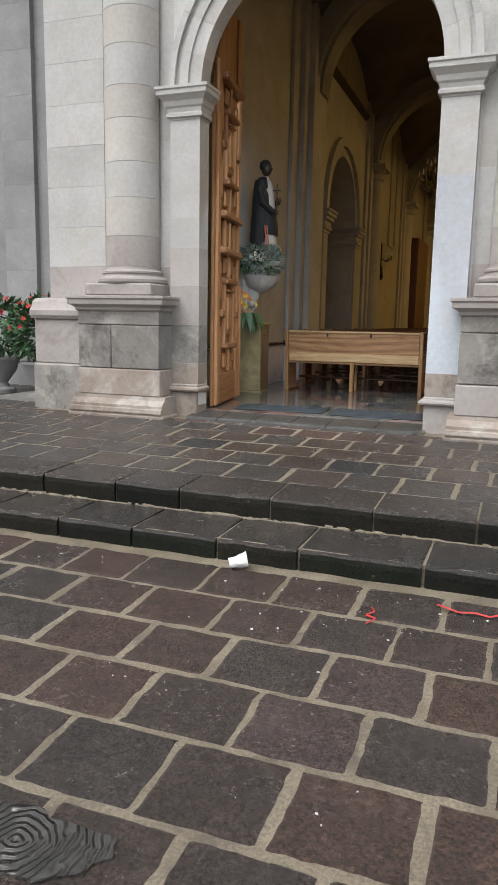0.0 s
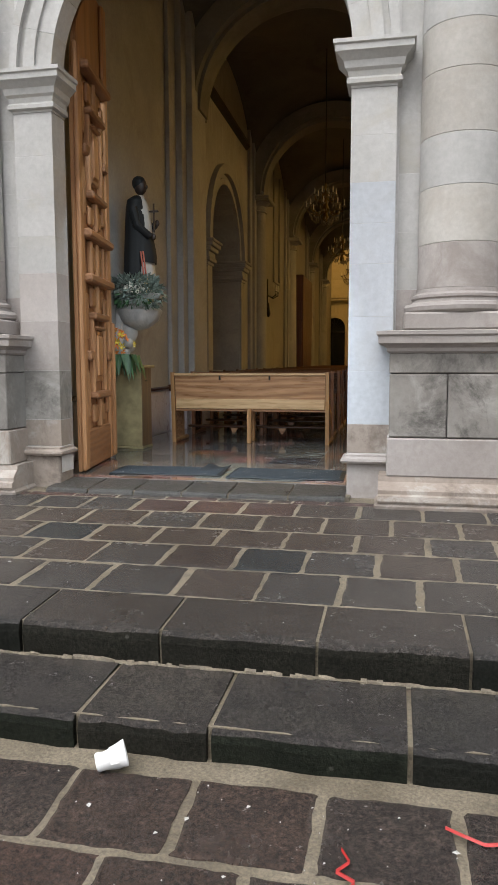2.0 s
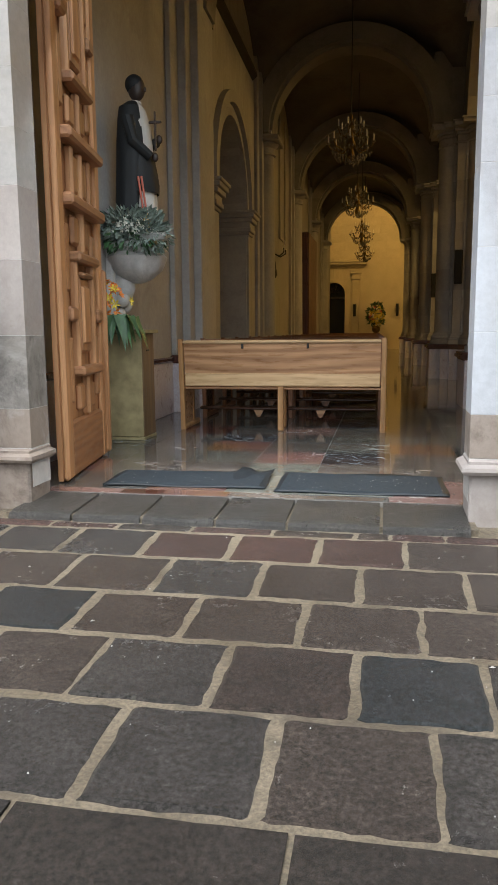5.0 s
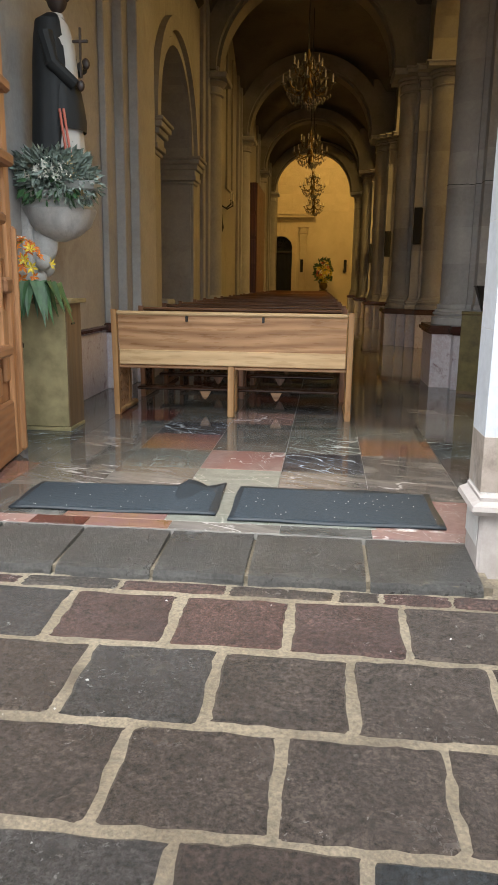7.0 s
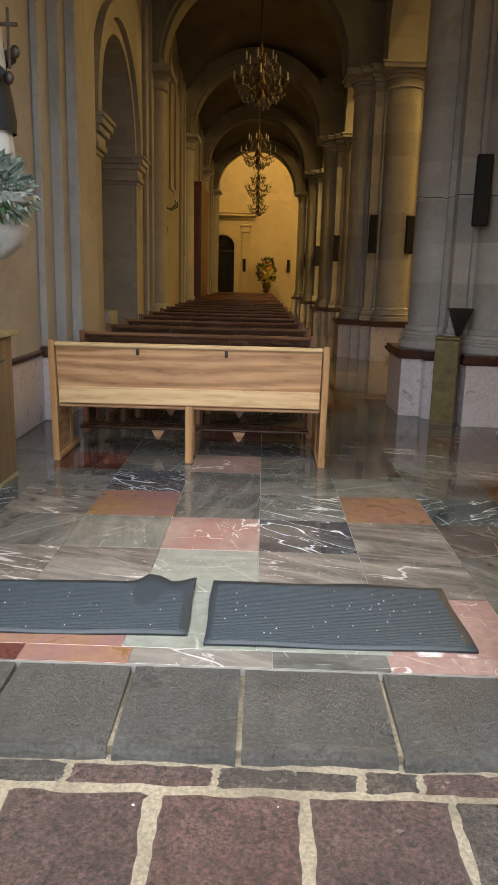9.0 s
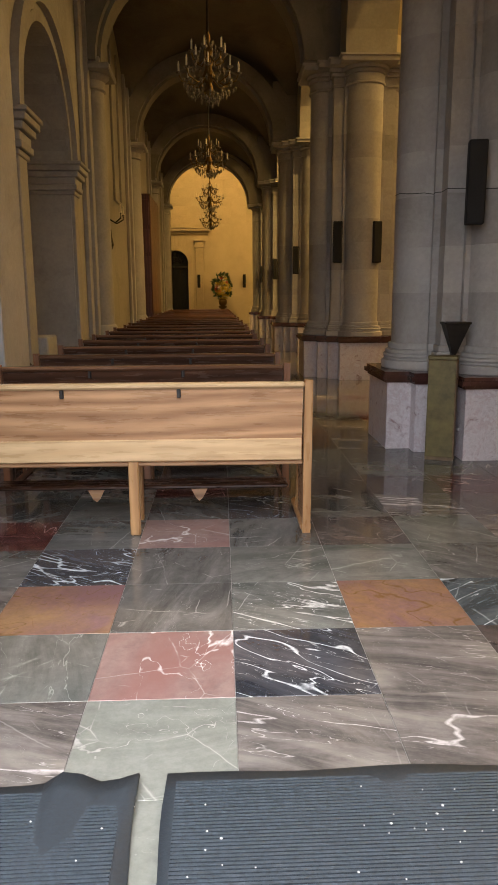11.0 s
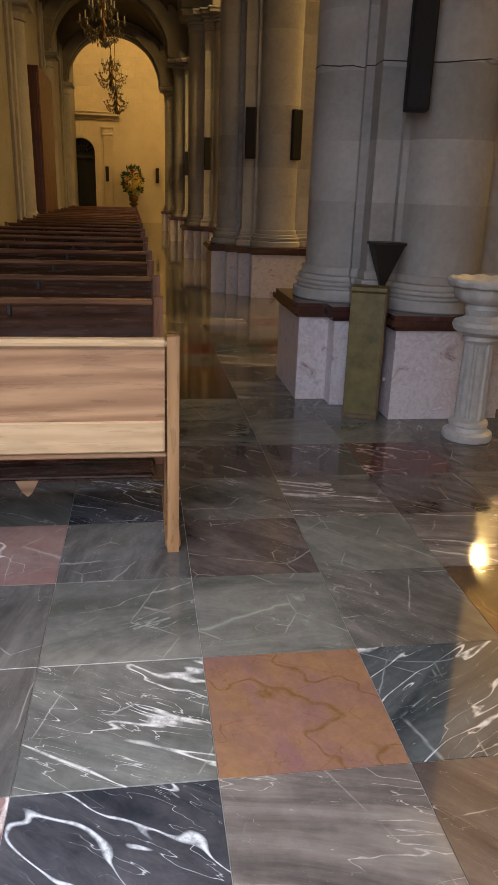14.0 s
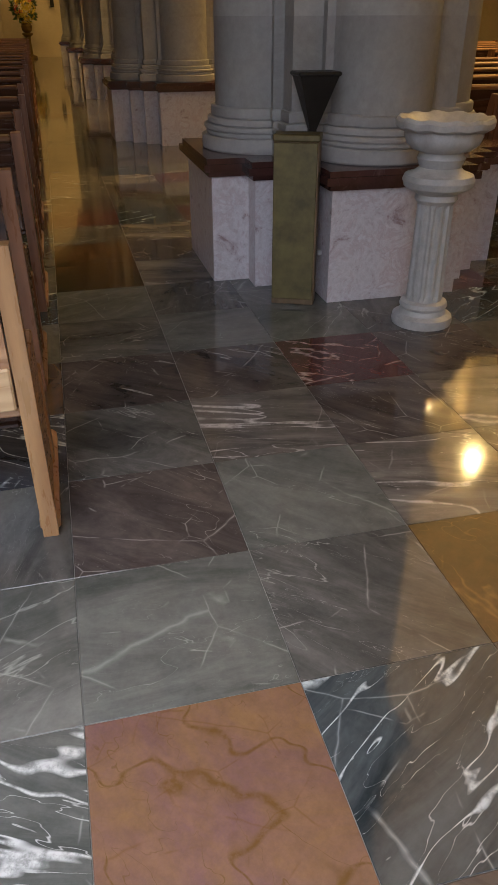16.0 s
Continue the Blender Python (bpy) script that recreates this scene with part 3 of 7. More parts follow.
def base(name, label, category, at=(0, 0, 0), kind="", group=""):
    ob = new(name)
    ob.location = at
    ob.empty_display_size = 0.1
    return tagged(ob, label, category, group, kind)


def arch_pts(c, r, spring, n=24, pointed=0.0):
    """Points of a round arch from its first springing to the other: (along, z)."""
    return [(c - r * math.cos(math.pi * i / n), spring + (r * (1 + pointed)) * math.sin(math.pi * i / n)) for i in range(n + 1)]


def arch_wall(geo, u0, u1, z0, z1, c, r, spring, d0, d1, axis="x", n=28):
    """A wall from u0 to u1 with an arched opening, d0 to d1 thick. axis: the way along which it runs."""
    def P(u, d, z):
        return (u, d, z) if axis == "x" else (d, u, z)
    vs, fs = [], []
    def block(a, b, za, zb):
        o = len(vs)
        for z in (za, zb):
            for d in (d0, d1):
                for u in (a, b):
                    vs.append(P(u, d, z))
        fs.extend([tuple(o + i for i in f) for f in [(0, 2, 3, 1), (4, 5, 7, 6), (0, 1, 5, 4), (2, 6, 7, 3), (0, 4, 6, 2), (1, 3, 7, 5)]])
    if c - r > u0:
        block(u0, c - r, z0, z1)
    if c + r < u1:
        block(c + r, u1, z0, z1)
    pts = arch_pts(c, r, spring, n)
    for (ua, za), (ub, zb) in zip(pts, pts[1:]):
        o = len(vs)
        for d in (d0, d1):
            vs.extend([P(ua, d, za), P(ub, d, zb), P(ub, d, z1), P(ua, d, z1)])
        fs.extend([tuple(o + i for i in f) for f in [(0, 1, 2, 3), (7, 6, 5, 4), (0, 4, 5, 1), (3, 2, 6, 7)]])
    return geo.add(vs, fs)


def arch_ring(geo, c, r0, r1, spring, d0, d1, axis="x", n=28, a0=0.0, a1=180.0):
    """A half ring from radius r0 to r1."""
    def P(u, d, z):
        return (u, d, z) if axis == "x" else (d, u, z)
    vs, fs = [], []
    for i in range(n + 1):
        a = radians(a0 + (a1 - a0) * i / n)
        for r, d in ((r0, d0), (r1, d0), (r1, d1), (r0, d1)):
            vs.append(P(c - r * math.cos(a), d, spring + r * math.sin(a)))
    for i in range(n):
        for k in range(4):
            q = (k + 1) % 4
            fs.append((i * 4 + k, (i + 1) * 4 + k, (i + 1) * 4 + q, i * 4 + q))
    fs += [(0, 1, 2, 3), tuple(n * 4 + k for k in (3, 2, 1, 0))]
    return geo.add(vs, fs)


# ---- ground, terrace, steps (beds of mortar; the stones lie in them) ----
g = Geo()
ys = [-400, -60, -8, 0.5, 1.5, 2.5, 3.5, 4.3]
xs = [-400, -40, -9, -3, 0, 4, 30, 400]
g.add([(x, y, ground_z(y) - 0.007) for y in ys for x in xs],
      [(j * 8 + i, j * 8 + i + 1, (j + 1) * 8 + i + 1, (j + 1) * 8 + i) for j in range(7) for i in range(7)])
plaza = solid("ground", g, MORTAR, "rain-wet plaza paved in dark stones with tan joints", "ground", "structure")

g = Geo()
g.box(-30, 30, 4.284, 4.9, -0.4, 0.085)
def slab(x0, x1, y0, y1):
    g.add([(x, y, terrace_z(y) - 0.007) for y in (y0, y1) for x in (x0, x1)] + [(x, y, -0.4) for y in (y0, y1) for x in (x0, x1)],
          [(0, 1, 3, 2), (0, 4, 5, 1), (2, 3, 7, 6), (0, 2, 6, 4), (1, 5, 7, 3)])


slab(-30, 30, 4.804, 7.94)
slab(-30, -5.05, 7.98, 9.6)
terrace = solid("pavement", g, MORTAR, "wet stone terrace before the church door", "terrace", "structure")

# ---- church floor bed ----
g = Geo()
g.box(-6.5, 18, 7.951, 64, 0.05, F - 0.004)
floor = solid("floor", g, GROUT, "polished marble checker floor in many colours", "floor", "structure")

# ---- facade ----
facade = base("wall_front", "pale limestone church front with an arched portal", "wall", (AX, 7.9, 0), "structure")
MI = Matrix.Translation((-AX, -7.9, 0))


def fpart(name, geo, material, label="", smooth=False):
    ob = part(name, geo, material, facade, label, smooth)
    ob.matrix_parent_inverse = MI
    return ob


R = 1.28
SPR = 3.97
g = Geo()
arch_wall(g, -5.45, 20, 0.0, 12, AX, R + 0.20, SPR, 7.8458, 8.15)
fpart("wall_core", g, LIME_JOINT, "lime-jointed wall core")
# ashlar blocks of the wall, course by course
random.seed(5)
block_cache = {}


def block(x0, x1, y0, y1, z0, z1, material, parent, inv, name="block", b=0.0012, gap=0.001):
    key = (round(x1 - x0, 3), round(y1 - y0, 3), round(z1 - z0, 3), material.name, name)
    if key not in block_cache:
        gg = Geo().box(gap, x1 - x0 - gap, 0, y1 - y0, gap, z1 - z0 - gap, b)
        block_cache[key] = gg.mesh(name, material)
    ob = new(name, block_cache[key])
    ob.parent = parent
    ob.matrix_parent_inverse = inv
    ob.location = (x0, y0, z0)
    return ob


courses = [0.30, 0.72, 1.18, 1.62]
z = 1.62
while z < 9.0:
    z += 0.46
    courses.append(round(z, 3))
for side in (-1, 1):
    for k, (za, zb) in enumerate(zip(courses, courses[1:])):
        mat = LIME_DIRTY if zb < 0.8 else LIME_WARM if zb < 2.1 else LIME
        far = 1.33 if side < 0 else 1.10
        # flat strip between column and the outer corner, and behind the column
        a, b = AX + side * 1.66, AX + side * 3.27
        cuts = [a, a + side * (0.55 if k % 2 else 0.95), b]
        if side > 0:
            cuts = [a, a + (0.55 if k % 2 else 0.95), a + 1.6, a + (2.3 if k % 2 else 2.6)]
        for p, q in zip(cuts, cuts[1:]):
            block(min(p, q), max(p, q), 7.845, 7.90, za, zb, mat, facade, MI)
# outer corner pilaster beside the column, with its own low pedestal
for k, (za, zb) in enumerate(zip(courses, courses[1:])):
    if zb > 1.7:
        block(-5.45, -4.66, 7.74, 7.90, za, zb, LIME_WARM if zb < 2.2 else LIME, facade, MI, "corner_block")
g = Geo().box(-5.62, -4.80, 7.58, 7.9, 0.20, 0.92, 0.02)
fpart("corner_pedestal", g, LIME_DIRTY, "soot-stained pedestal block", False)
fpart("corner_pedestal", Geo().box(-5.60, -4.80, 7.60, 7.9, 0.92, 1.46, 0.015), LIME_WARM)
fpart("corner_base", Geo().profile_x([(7.9, 1.46), (7.57, 1.46), (7.54, 1.50), (7.54, 1.56), (7.58, 1.60), (7.60, 1.66), (7.66, 1.70), (7.9, 1.72)], -5.62, -4.82), LIME_WARM, "rounded base moulding", True)
g = Geo().box(-5.78, -4.86, 7.46, 7.9, -0.05, 0.34, 0.05)
fpart("rough_footing", g, LIME_BASE, "rough-hewn footing stone")
# return of the front and the recessed grey wall beside it
g = Geo().box(-5.40, -5.05, 8.16, 9.7, 0, 12)
fpart("side_return", g, LIME)
recess = base("wall_recess", "grey ashlar wall with flat pilasters, set back", "wall", (-8, 9.4, 0), "structure")
MR = Matrix.Translation((8, -9.4, 0))
g = Geo().box(-30, -5.05, 9.45, 9.9, 0, 12)
part("wall_core", g, GREY_WALL, recess).matrix_parent_inverse = MR
for x0, x1, y0 in ((-6.5, -6.12, 9.30), (-7.4, -6.85, 9.36), (-5.95, -5.45, 9.38)):
    zz = 0.3
    while zz < 9:
        block(x0, x1, y0, 9.46, zz, zz + 0.62, GREY_WALL, recess, MR, "pilaster_block")
        zz += 0.62

# portal jambs: pilaster blocks, bases, imposts
for s in (-1, 1):
    def X(a, b):
        p, q = AX + s * a, AX + s * b
        return (min(p, q), max(p, q))
    jc = [0.74, 0.98, 1.42, 1.86, 2.28, 2.60, 2.92, 3.28, 3.64]
    for k, (za, zb) in enumerate(zip(jc, jc[1:])):
        mat = LIME_BASE if zb < 1.0 else LIME_DIRTY if (zb < 1.5 and s < 0) else LIME_WARM if (zb < 2.3 and s < 0) else LIME_COOL if (s > 0 and zb < 3.0) else LIME
        xa, xb = X(R, R + 0.36)
        block(xa, xb, 7.72, 7.965, za, zb, mat, facade, MI, "jamb_block")
    xa, xb = X(R + 0.004, R + 0.356)
    fpart("jamb_core", Geo().box(xa - 0.002, xb + 0.002, 7.7215, 7.96, 0.5, 3.639), LIME_JOINT)
    xa, xb = X(R + 0.004, R + 0.40)
    fpart("jamb_base", Geo().box(xa, xb, 7.685, 7.96, 0.30, 0.66, 0.012), LIME_BASE if s < 0 else LIME_WARM, "worn pilaster base")
    prof = [(0.075, 0.66), (0.09, 0.68), (0.085, 0.70), (0.05, 0.715), (0.05, 0.73), (0.02, 0.74)]
    gg = Geo()
    for (d0, za), (d1, zb) in zip(prof, prof[1:]):
        gg.add([(xa - d0 + 0.04, 7.72 - d0, za), (xb + d0 - 0.04, 7.72 - d0, za), (xb + d0 - 0.04, 7.96, za), (xa - d0 + 0.04, 7.96, za),
                (xa - d1 + 0.04, 7.72 - d1, zb), (xb + d1 - 0.04, 7.72 - d1, zb), (xb + d1 - 0.04, 7.96, zb), (xa - d1 + 0.04, 7.96, zb)],
               [(0, 1, 5, 4), (1, 2, 6, 5), (2, 3, 7, 6), (3, 0, 4, 7)])
    fpart("jamb_moulding", gg, LIME_BASE if s < 0 else LIME_WARM)
    # impost
    prof = [(0.004, 3.642), (0.004, 3.66), (0.035, 3.67), (0.035, 3.70), (0.02, 3.72), (0.03, 3.76), (0.05, 3.78), (0.06, 3.83), (0.10, 3.87), (0.12, 3.885), (0.12, 3.93), (0.135, 3.94), (0.135, 3.97), (0.0, 3.975)]
    xa, xb = X(R, R + 0.36)
    gg = Geo()
    for (d0, za), (d1, zb) in zip(prof, prof[1:]):
        gg.add([(xa - d0, 7.72 - d0, za), (xb + d0, 7.72 - d0, za), (xb + d0, 7.97, za), (xa - d0, 7.97, za),
                (xa - d1, 7.72 - d1, zb), (xb + d1, 7.72 - d1, zb), (xb + d1, 7.97, zb), (xa - d1, 7.97, zb)],
               [(0, 1, 5, 4), (1, 2, 6, 5), (2, 3, 7, 6), (3, 0, 4, 7)])
    gg.add([(xa, 7.72, 3.974), (xb, 7.72, 3.974), (xb, 7.97, 3.974), (xa, 7.97, 3.974)], [(0, 1, 2, 3)])
    fpart("impost", gg, LIME, "moulded impost capital")
    fpart("impost_core", Geo().box(xa, xb, 7.725, 7.96, 3.642, 3.97), LIME)
# archivolt: three stepped rings, cut into voussoirs
nv = 13
for k in range(nv):
    a0, a1 = 180 * k / nv + 0.04, 180 * (k + 1) / nv - 0.04
    g = Geo()
    arch_ring(g, AX, R, R + 0.15, SPR, 7.74, 7.97, n=5, a0=a0, a1=a1)
    arch_ring(g, AX, R + 0.15, R + 0.25, SPR, 7.715, 7.9, n=5, a0=a0, a1=a1)
    arch_ring(g, AX, R + 0.25, R + 0.30, SPR, 7.735, 7.9, n=5, a0=a0, a1=a1)
    arch_ring(g, AX, R + 0.30, R + 0.37, SPR, 7.69, 7.9, n=5, a0=a0, a1=a1)
    fpart("voussoir", g, LIME)

# half columns on pedestals
for s in (-1, 1):
    cx = AX + s * 2.15
    cy = 7.80
    lower = LIME_DIRTY
    zb0 = 0.36 if s < 0 else 0.30
    fpart("pedestal_footing", Geo().box(cx - 0.63, cx + 0.63, 7.30, 7.9, 0.12, 0.40, 0.02), LIME_BASE, "splashed sandstone footing")
    prof = [(7.9, 0.40), (7.31, 0.40), (7.30, 0.42), (7.31, 0.46), (7.335, 0.47), (7.335, 0.50), (7.36, 0.53), (7.40, 0.56), (7.41, 0.60), (7.9, 0.60)]
    fpart("pedestal_base", Geo().profile_x(prof, cx - 0.60, cx + 0.60), LIME_BASE, "moulded pedestal base")
    fpart("pedestal_block", Geo().box(cx - 0.54, cx + 0.54, 7.40, 7.9, 0.60, 0.905, 0.012), LIME_BASE if s < 0 else LIME_WARM)
    for xa, xb in ((cx - 0.53, cx - 0.09), (cx - 0.09, cx + 0.53)):
        fpart("pedestal_block", Geo().box(xa + 0.003, xb - 0.003, 7.40, 7.9, 0.912, 1.40, 0.008), lower)
    fpart("pedestal_block", Geo().box(cx - 0.53, cx + 0.53, 7.40, 7.9, 1.406, 1.56, 0.008), lower if s > 0 else LIME_DIRTY)
    gg = Geo()
    prof = [(0.0, 1.56), (0.02, 1.575), (0.02, 1.60), (0.05, 1.62), (0.085, 1.635), (0.085, 1.685), (0.10, 1.70), (0.10, 1.725), (0.0, 1.735)]
    xa, xb = cx - 0.53, cx + 0.53
    for (d0, za), (d1, zb) in zip(prof, prof[1:]):
        gg.add([(xa - d0, 7.40 - d0, za), (xb + d0, 7.40 - d0, za), (xb + d0, 7.9, za), (xa - d0, 7.9, za),
                (xa - d1, 7.40 - d1, zb), (xb + d1, 7.40 - d1, zb), (xb + d1, 7.9, zb), (xa - d1, 7.9, zb)],
               [(0, 1, 5, 4), (1, 2, 6, 5), (2, 3, 7, 6), (3, 0, 4, 7)])
    gg.add([(xa, 7.40, 1.734), (xb, 7.40, 1.734), (xb, 7.9, 1.734), (xa, 7.9, 1.734)], [(0, 1, 2, 3)])
    fpart("pedestal_cap", gg, LIME_WARM, "moulded pedestal cap, chipped")
    fpart("column_plinth", Geo().box(cx - 0.43, cx + 0.43, 7.40, 7.9, 1.735, 1.87, 0.015), LIME_WARM)
    fpart("column_base", Geo().lathe(cx, cy, [(0.40, 1.87), (0.425, 1.89), (0.43, 1.92), (0.415, 1.945), (0.37, 1.955), (0.36, 1.98), (0.375, 1.99), (0.375, 2.01), (0.335, 2.03), (0.33, 2.06)], 32, 180, 360), LIME_WARM, "round column base", True)
    zz = 2.06
    for k in range(16):
        hgt = (0.34, 0.42, 0.38, 0.46)[k % 4]
        fpart("column_drum", Geo().lathe(cx, cy, [(0.320, zz), (0.325, zz + 0.005), (0.325, zz + hgt - 0.005), (0.320, zz + hgt)], 28, 178, 362), (LIME, LIME_CREAM, LIME, LIME_CREAM, LIME_CREAM)[k % 5] if k else LIME_WARM, "", True)
        zz += hgt

# ---- threshold stones and the marble strip behind them are laid with the paving ----

# ---- aisle: outer wall with niche, responds, cornice ----
aisle = base("wall_aisle", "ochre-lit ashlar aisle wall with arched niche and half columns", "wall", (WX, 20, F), "structure")
MA = Matrix.Translation((-WX, -20, -F))


def apart_(name, geo, material, label="", smooth=False):
    ob = part(name, geo.askew(), material, aisle, label, smooth)
    ob.matrix_parent_inverse = MA
    return ob


g = Geo()
arch_wall(g, 8.15, 19.0, F - 0.2, 9.5, 16.65, 1.35, 3.75, WX - 0.9, WX, axis="y")
apart_("wall_core", g, ASHLAR)
g = Geo().box(WX - 0.9, WX, 19.0, ENDY, F - 0.2, 9.5)
apart_("wall_core", g, WALL_IN)
apart_("wall_core", Geo().box(WX - 0.9, WX, PY[-1], ENDY, 9.5, 11.5), PLASTER)
apart_("niche_back", Geo().box(WX - 1.2, WX - 0.85, 14.8, 18.5, F - 0.2, 6), ASHLAR)
zz = F
while zz < 3.5:
    apart_("niche_course", Geo().box(WX - 0.852, WX - 0.842, 15.31, 17.99, zz + 0.01, zz + 0.50, 0.004), ASHLAR)
    zz += 0.51
# niche mouldings
g = Geo()
arch_ring(g, 16.65, 1.35, 1.47, 3.75, WX - 0.02, WX + 0.04, axis="y", n=22)
arch_ring(g, 16.65, 1.55, 1.74, 3.75, WX - 0.02, WX + 0.10, axis="y", n=22)
arch_ring(g, 16.65, 1.47, 1.55, 3.75, WX - 0.02, WX + 0.015, axis="y", n=22)
apart_("niche_archivolt", g, ASHLAR, "moulded niche arch")
for yy in (15.30 - 0.40, 18.0):
    g = Geo()
    for d, za, zb in ((0.03, 3.30, 3.36), (0.07, 3.36, 3.44), (0.05, 3.44, 3.54), (0.10, 3.54, 3.62), (0.14, 3.62, 3.70), (0.17, 3.70, 3.75)):
        g.box(WX - 0.6, WX + d + 0.04, yy - d, yy + 0.40 + d, za, zb, 0.01)
    apart_("niche_impost", g, ASHLAR, "carved niche impost")
    apart_("niche_jamb", Geo().box(WX - 0.02, WX + 0.05, yy + 0.03, yy + 0.37, F, 3.30, 0.01), ASHLAR)
apart_("cornice", Geo().add([(WX, 14.7, 6.42), (WX + 0.10, 14.7, 6.50), (WX + 0.10, 14.7, 6.56), (WX, 14.7, 6.58), (WX, 18.9, 6.42), (WX + 0.10, 18.9, 6.50), (WX + 0.10, 18.9, 6.56), (WX, 18.9, 6.58)],
       [(0, 1, 5, 4), (1, 2, 6, 5), (2, 3, 7, 6), (0, 3, 2, 1), (4, 5, 6, 7)]), IRON, "dark string course")
# dado of pinkish marble with a dark cap
for ya, yb in ((8.16, 10.0), (10.0, 11.3), (11.3, 12.5)):
    apart_("dado_slab", Geo().box(WX, WX + 0.03, ya + 0.004, yb - 0.004, F, F + 0.64, 0.004), M_SKIRT)
apart_("dado_cap", Geo().box(WX, WX + 0.06, 8.16, 12.5, F + 0.64, F + 0.70, 0.015), M_CAP)
# raised panel between the second and third responds
g = Geo()
for ya, yb, za, zb in ((22.9, 22.97, 3.9, 7.0), (24.0, 24.07, 3.9, 7.0), (22.9, 24.07, 3.83, 3.9)):
    g.box(WX, WX + 0.05, ya, yb, za, zb, 0.01)
apart_("wall_panel", g, WALL_IN)

# responds
for k, yc in enumerate(PY):
    if k == 0:
        for ya, yb, d in ((12.52, 14.42, 0.07), (12.85, 14.2, 0.17), (13.1, 13.95, 0.27)):
            apart_("pilaster", Geo().box(WX, WX + d, ya, yb, F + 0.72, 7.6, 0.01), ASHLAR)
            apart_("pilaster_plinth", Geo().box(WX, WX + d + 0.05, ya - 0.05, yb + 0.05, F, F + 0.62, 0.008), M_SKIRT)
            apart_("pilaster_cap", Geo().box(WX, WX + d + 0.09, ya - 0.08, yb + 0.08, F + 0.62, F + 0.72, 0.02), M_CAP)
        continue
    apart_("pilaster", Geo().box(WX, WX + 0.07, yc - 0.75, yc + 0.75, F + 0.72, 7.6, 0.01), ASHLAR)
    apart_("pilaster", Geo().box(WX, WX + 0.13, yc - 0.50, yc + 0.50, F + 0.72, 7.6, 0.01), ASHLAR)
    apart_("pilaster_plinth", Geo().box(WX, WX + 0.42, yc - 0.42, yc + 0.42, F, F + 0.62, 0.01), M_SKIRT)
    apart_("pilaster_plinth", Geo().box(WX, WX + 0.18, yc - 0.78, yc + 0.78, F, F + 0.62, 0.01), M_SKIRT)
    apart_("pilaster_cap", Geo().box(WX, WX + 0.46, yc - 0.46, yc + 0.46, F + 0.62, F + 0.72, 0.02), M_CAP)
    apart_("column_base", Geo().lathe(WX + 0.05, yc, [(0.36, F + 0.72), (0.37, F + 0.78), (0.34, F + 0.83), (0.33, F + 0.88), (0.30, F + 0.92)], 20), ASHLAR, "", True)
    apart_("column_shaft", Geo().lathe(WX + 0.05, yc, [(0.29, F + 0.92), (0.28, 3.0), (0.26, CAP - 0.35)], 20), ASHLAR, "", True)
    apart_("capital", Geo().lathe(WX + 0.05, yc, [(0.26, CAP - 0.36), (0.30, CAP - 0.34), (0.27, CAP - 0.30), (0.28, CAP - 0.2), (0.36, CAP - 0.12), (0.36, CAP - 0.10)], 20), ASHLAR, "", True)
    apart_("abacus", Geo().box(WX, WX + 0.47, yc - 0.46, yc + 0.46, CAP - 0.10, CAP, 0.02), ASHLAR)
    apart_("upper_block", Geo().box(WX, WX + 0.30, yc - 0.34, yc + 0.34, CAP, 5.62, 0.01), ASHLAR)

# ---- piers ----


def pier_outline(r, a, w, q):
    """Cross-shaped pier: half columns of radius r on arms of reach a and half width w, with nook blocks of reach q."""
    pts = []
    for k in range(4):
        rot = math.radians(90 * k - 90)
        local = [(-q, -q), (-w, -q), (-w, -a)]
        n = 10
        for i in range(n + 1):
            t = math.pi * i / n
            local.append((-r * math.cos(t), -a - r * math.sin(t) * 0.9))
        local += [(w, -a), (w, -q)]
        for x, y in local:
            pts.append((x * math.cos(rot + math.pi / 2) - y * math.sin(rot + math.pi / 2), x * math.sin(rot + math.pi / 2) + y * math.cos(rot + math.pi / 2)))
    return pts


def cross_outline(a, w, q):
    """Stepped cross: four arms of reach a and half width w, the angles filled in two steps."""
    pts = []
    e = q + 0.16
    for k in range(4):
        c, s = math.cos(math.radians(90 * k)), math.sin(math.radians(90 * k))
        for x, y in ((-q, -q), (-q, -e), (-w, -e), (-w, -a), (w, -a), (w, -e), (q, -e)):
            pts.append((x * c - y * s, x * s + y * c))
    return pts


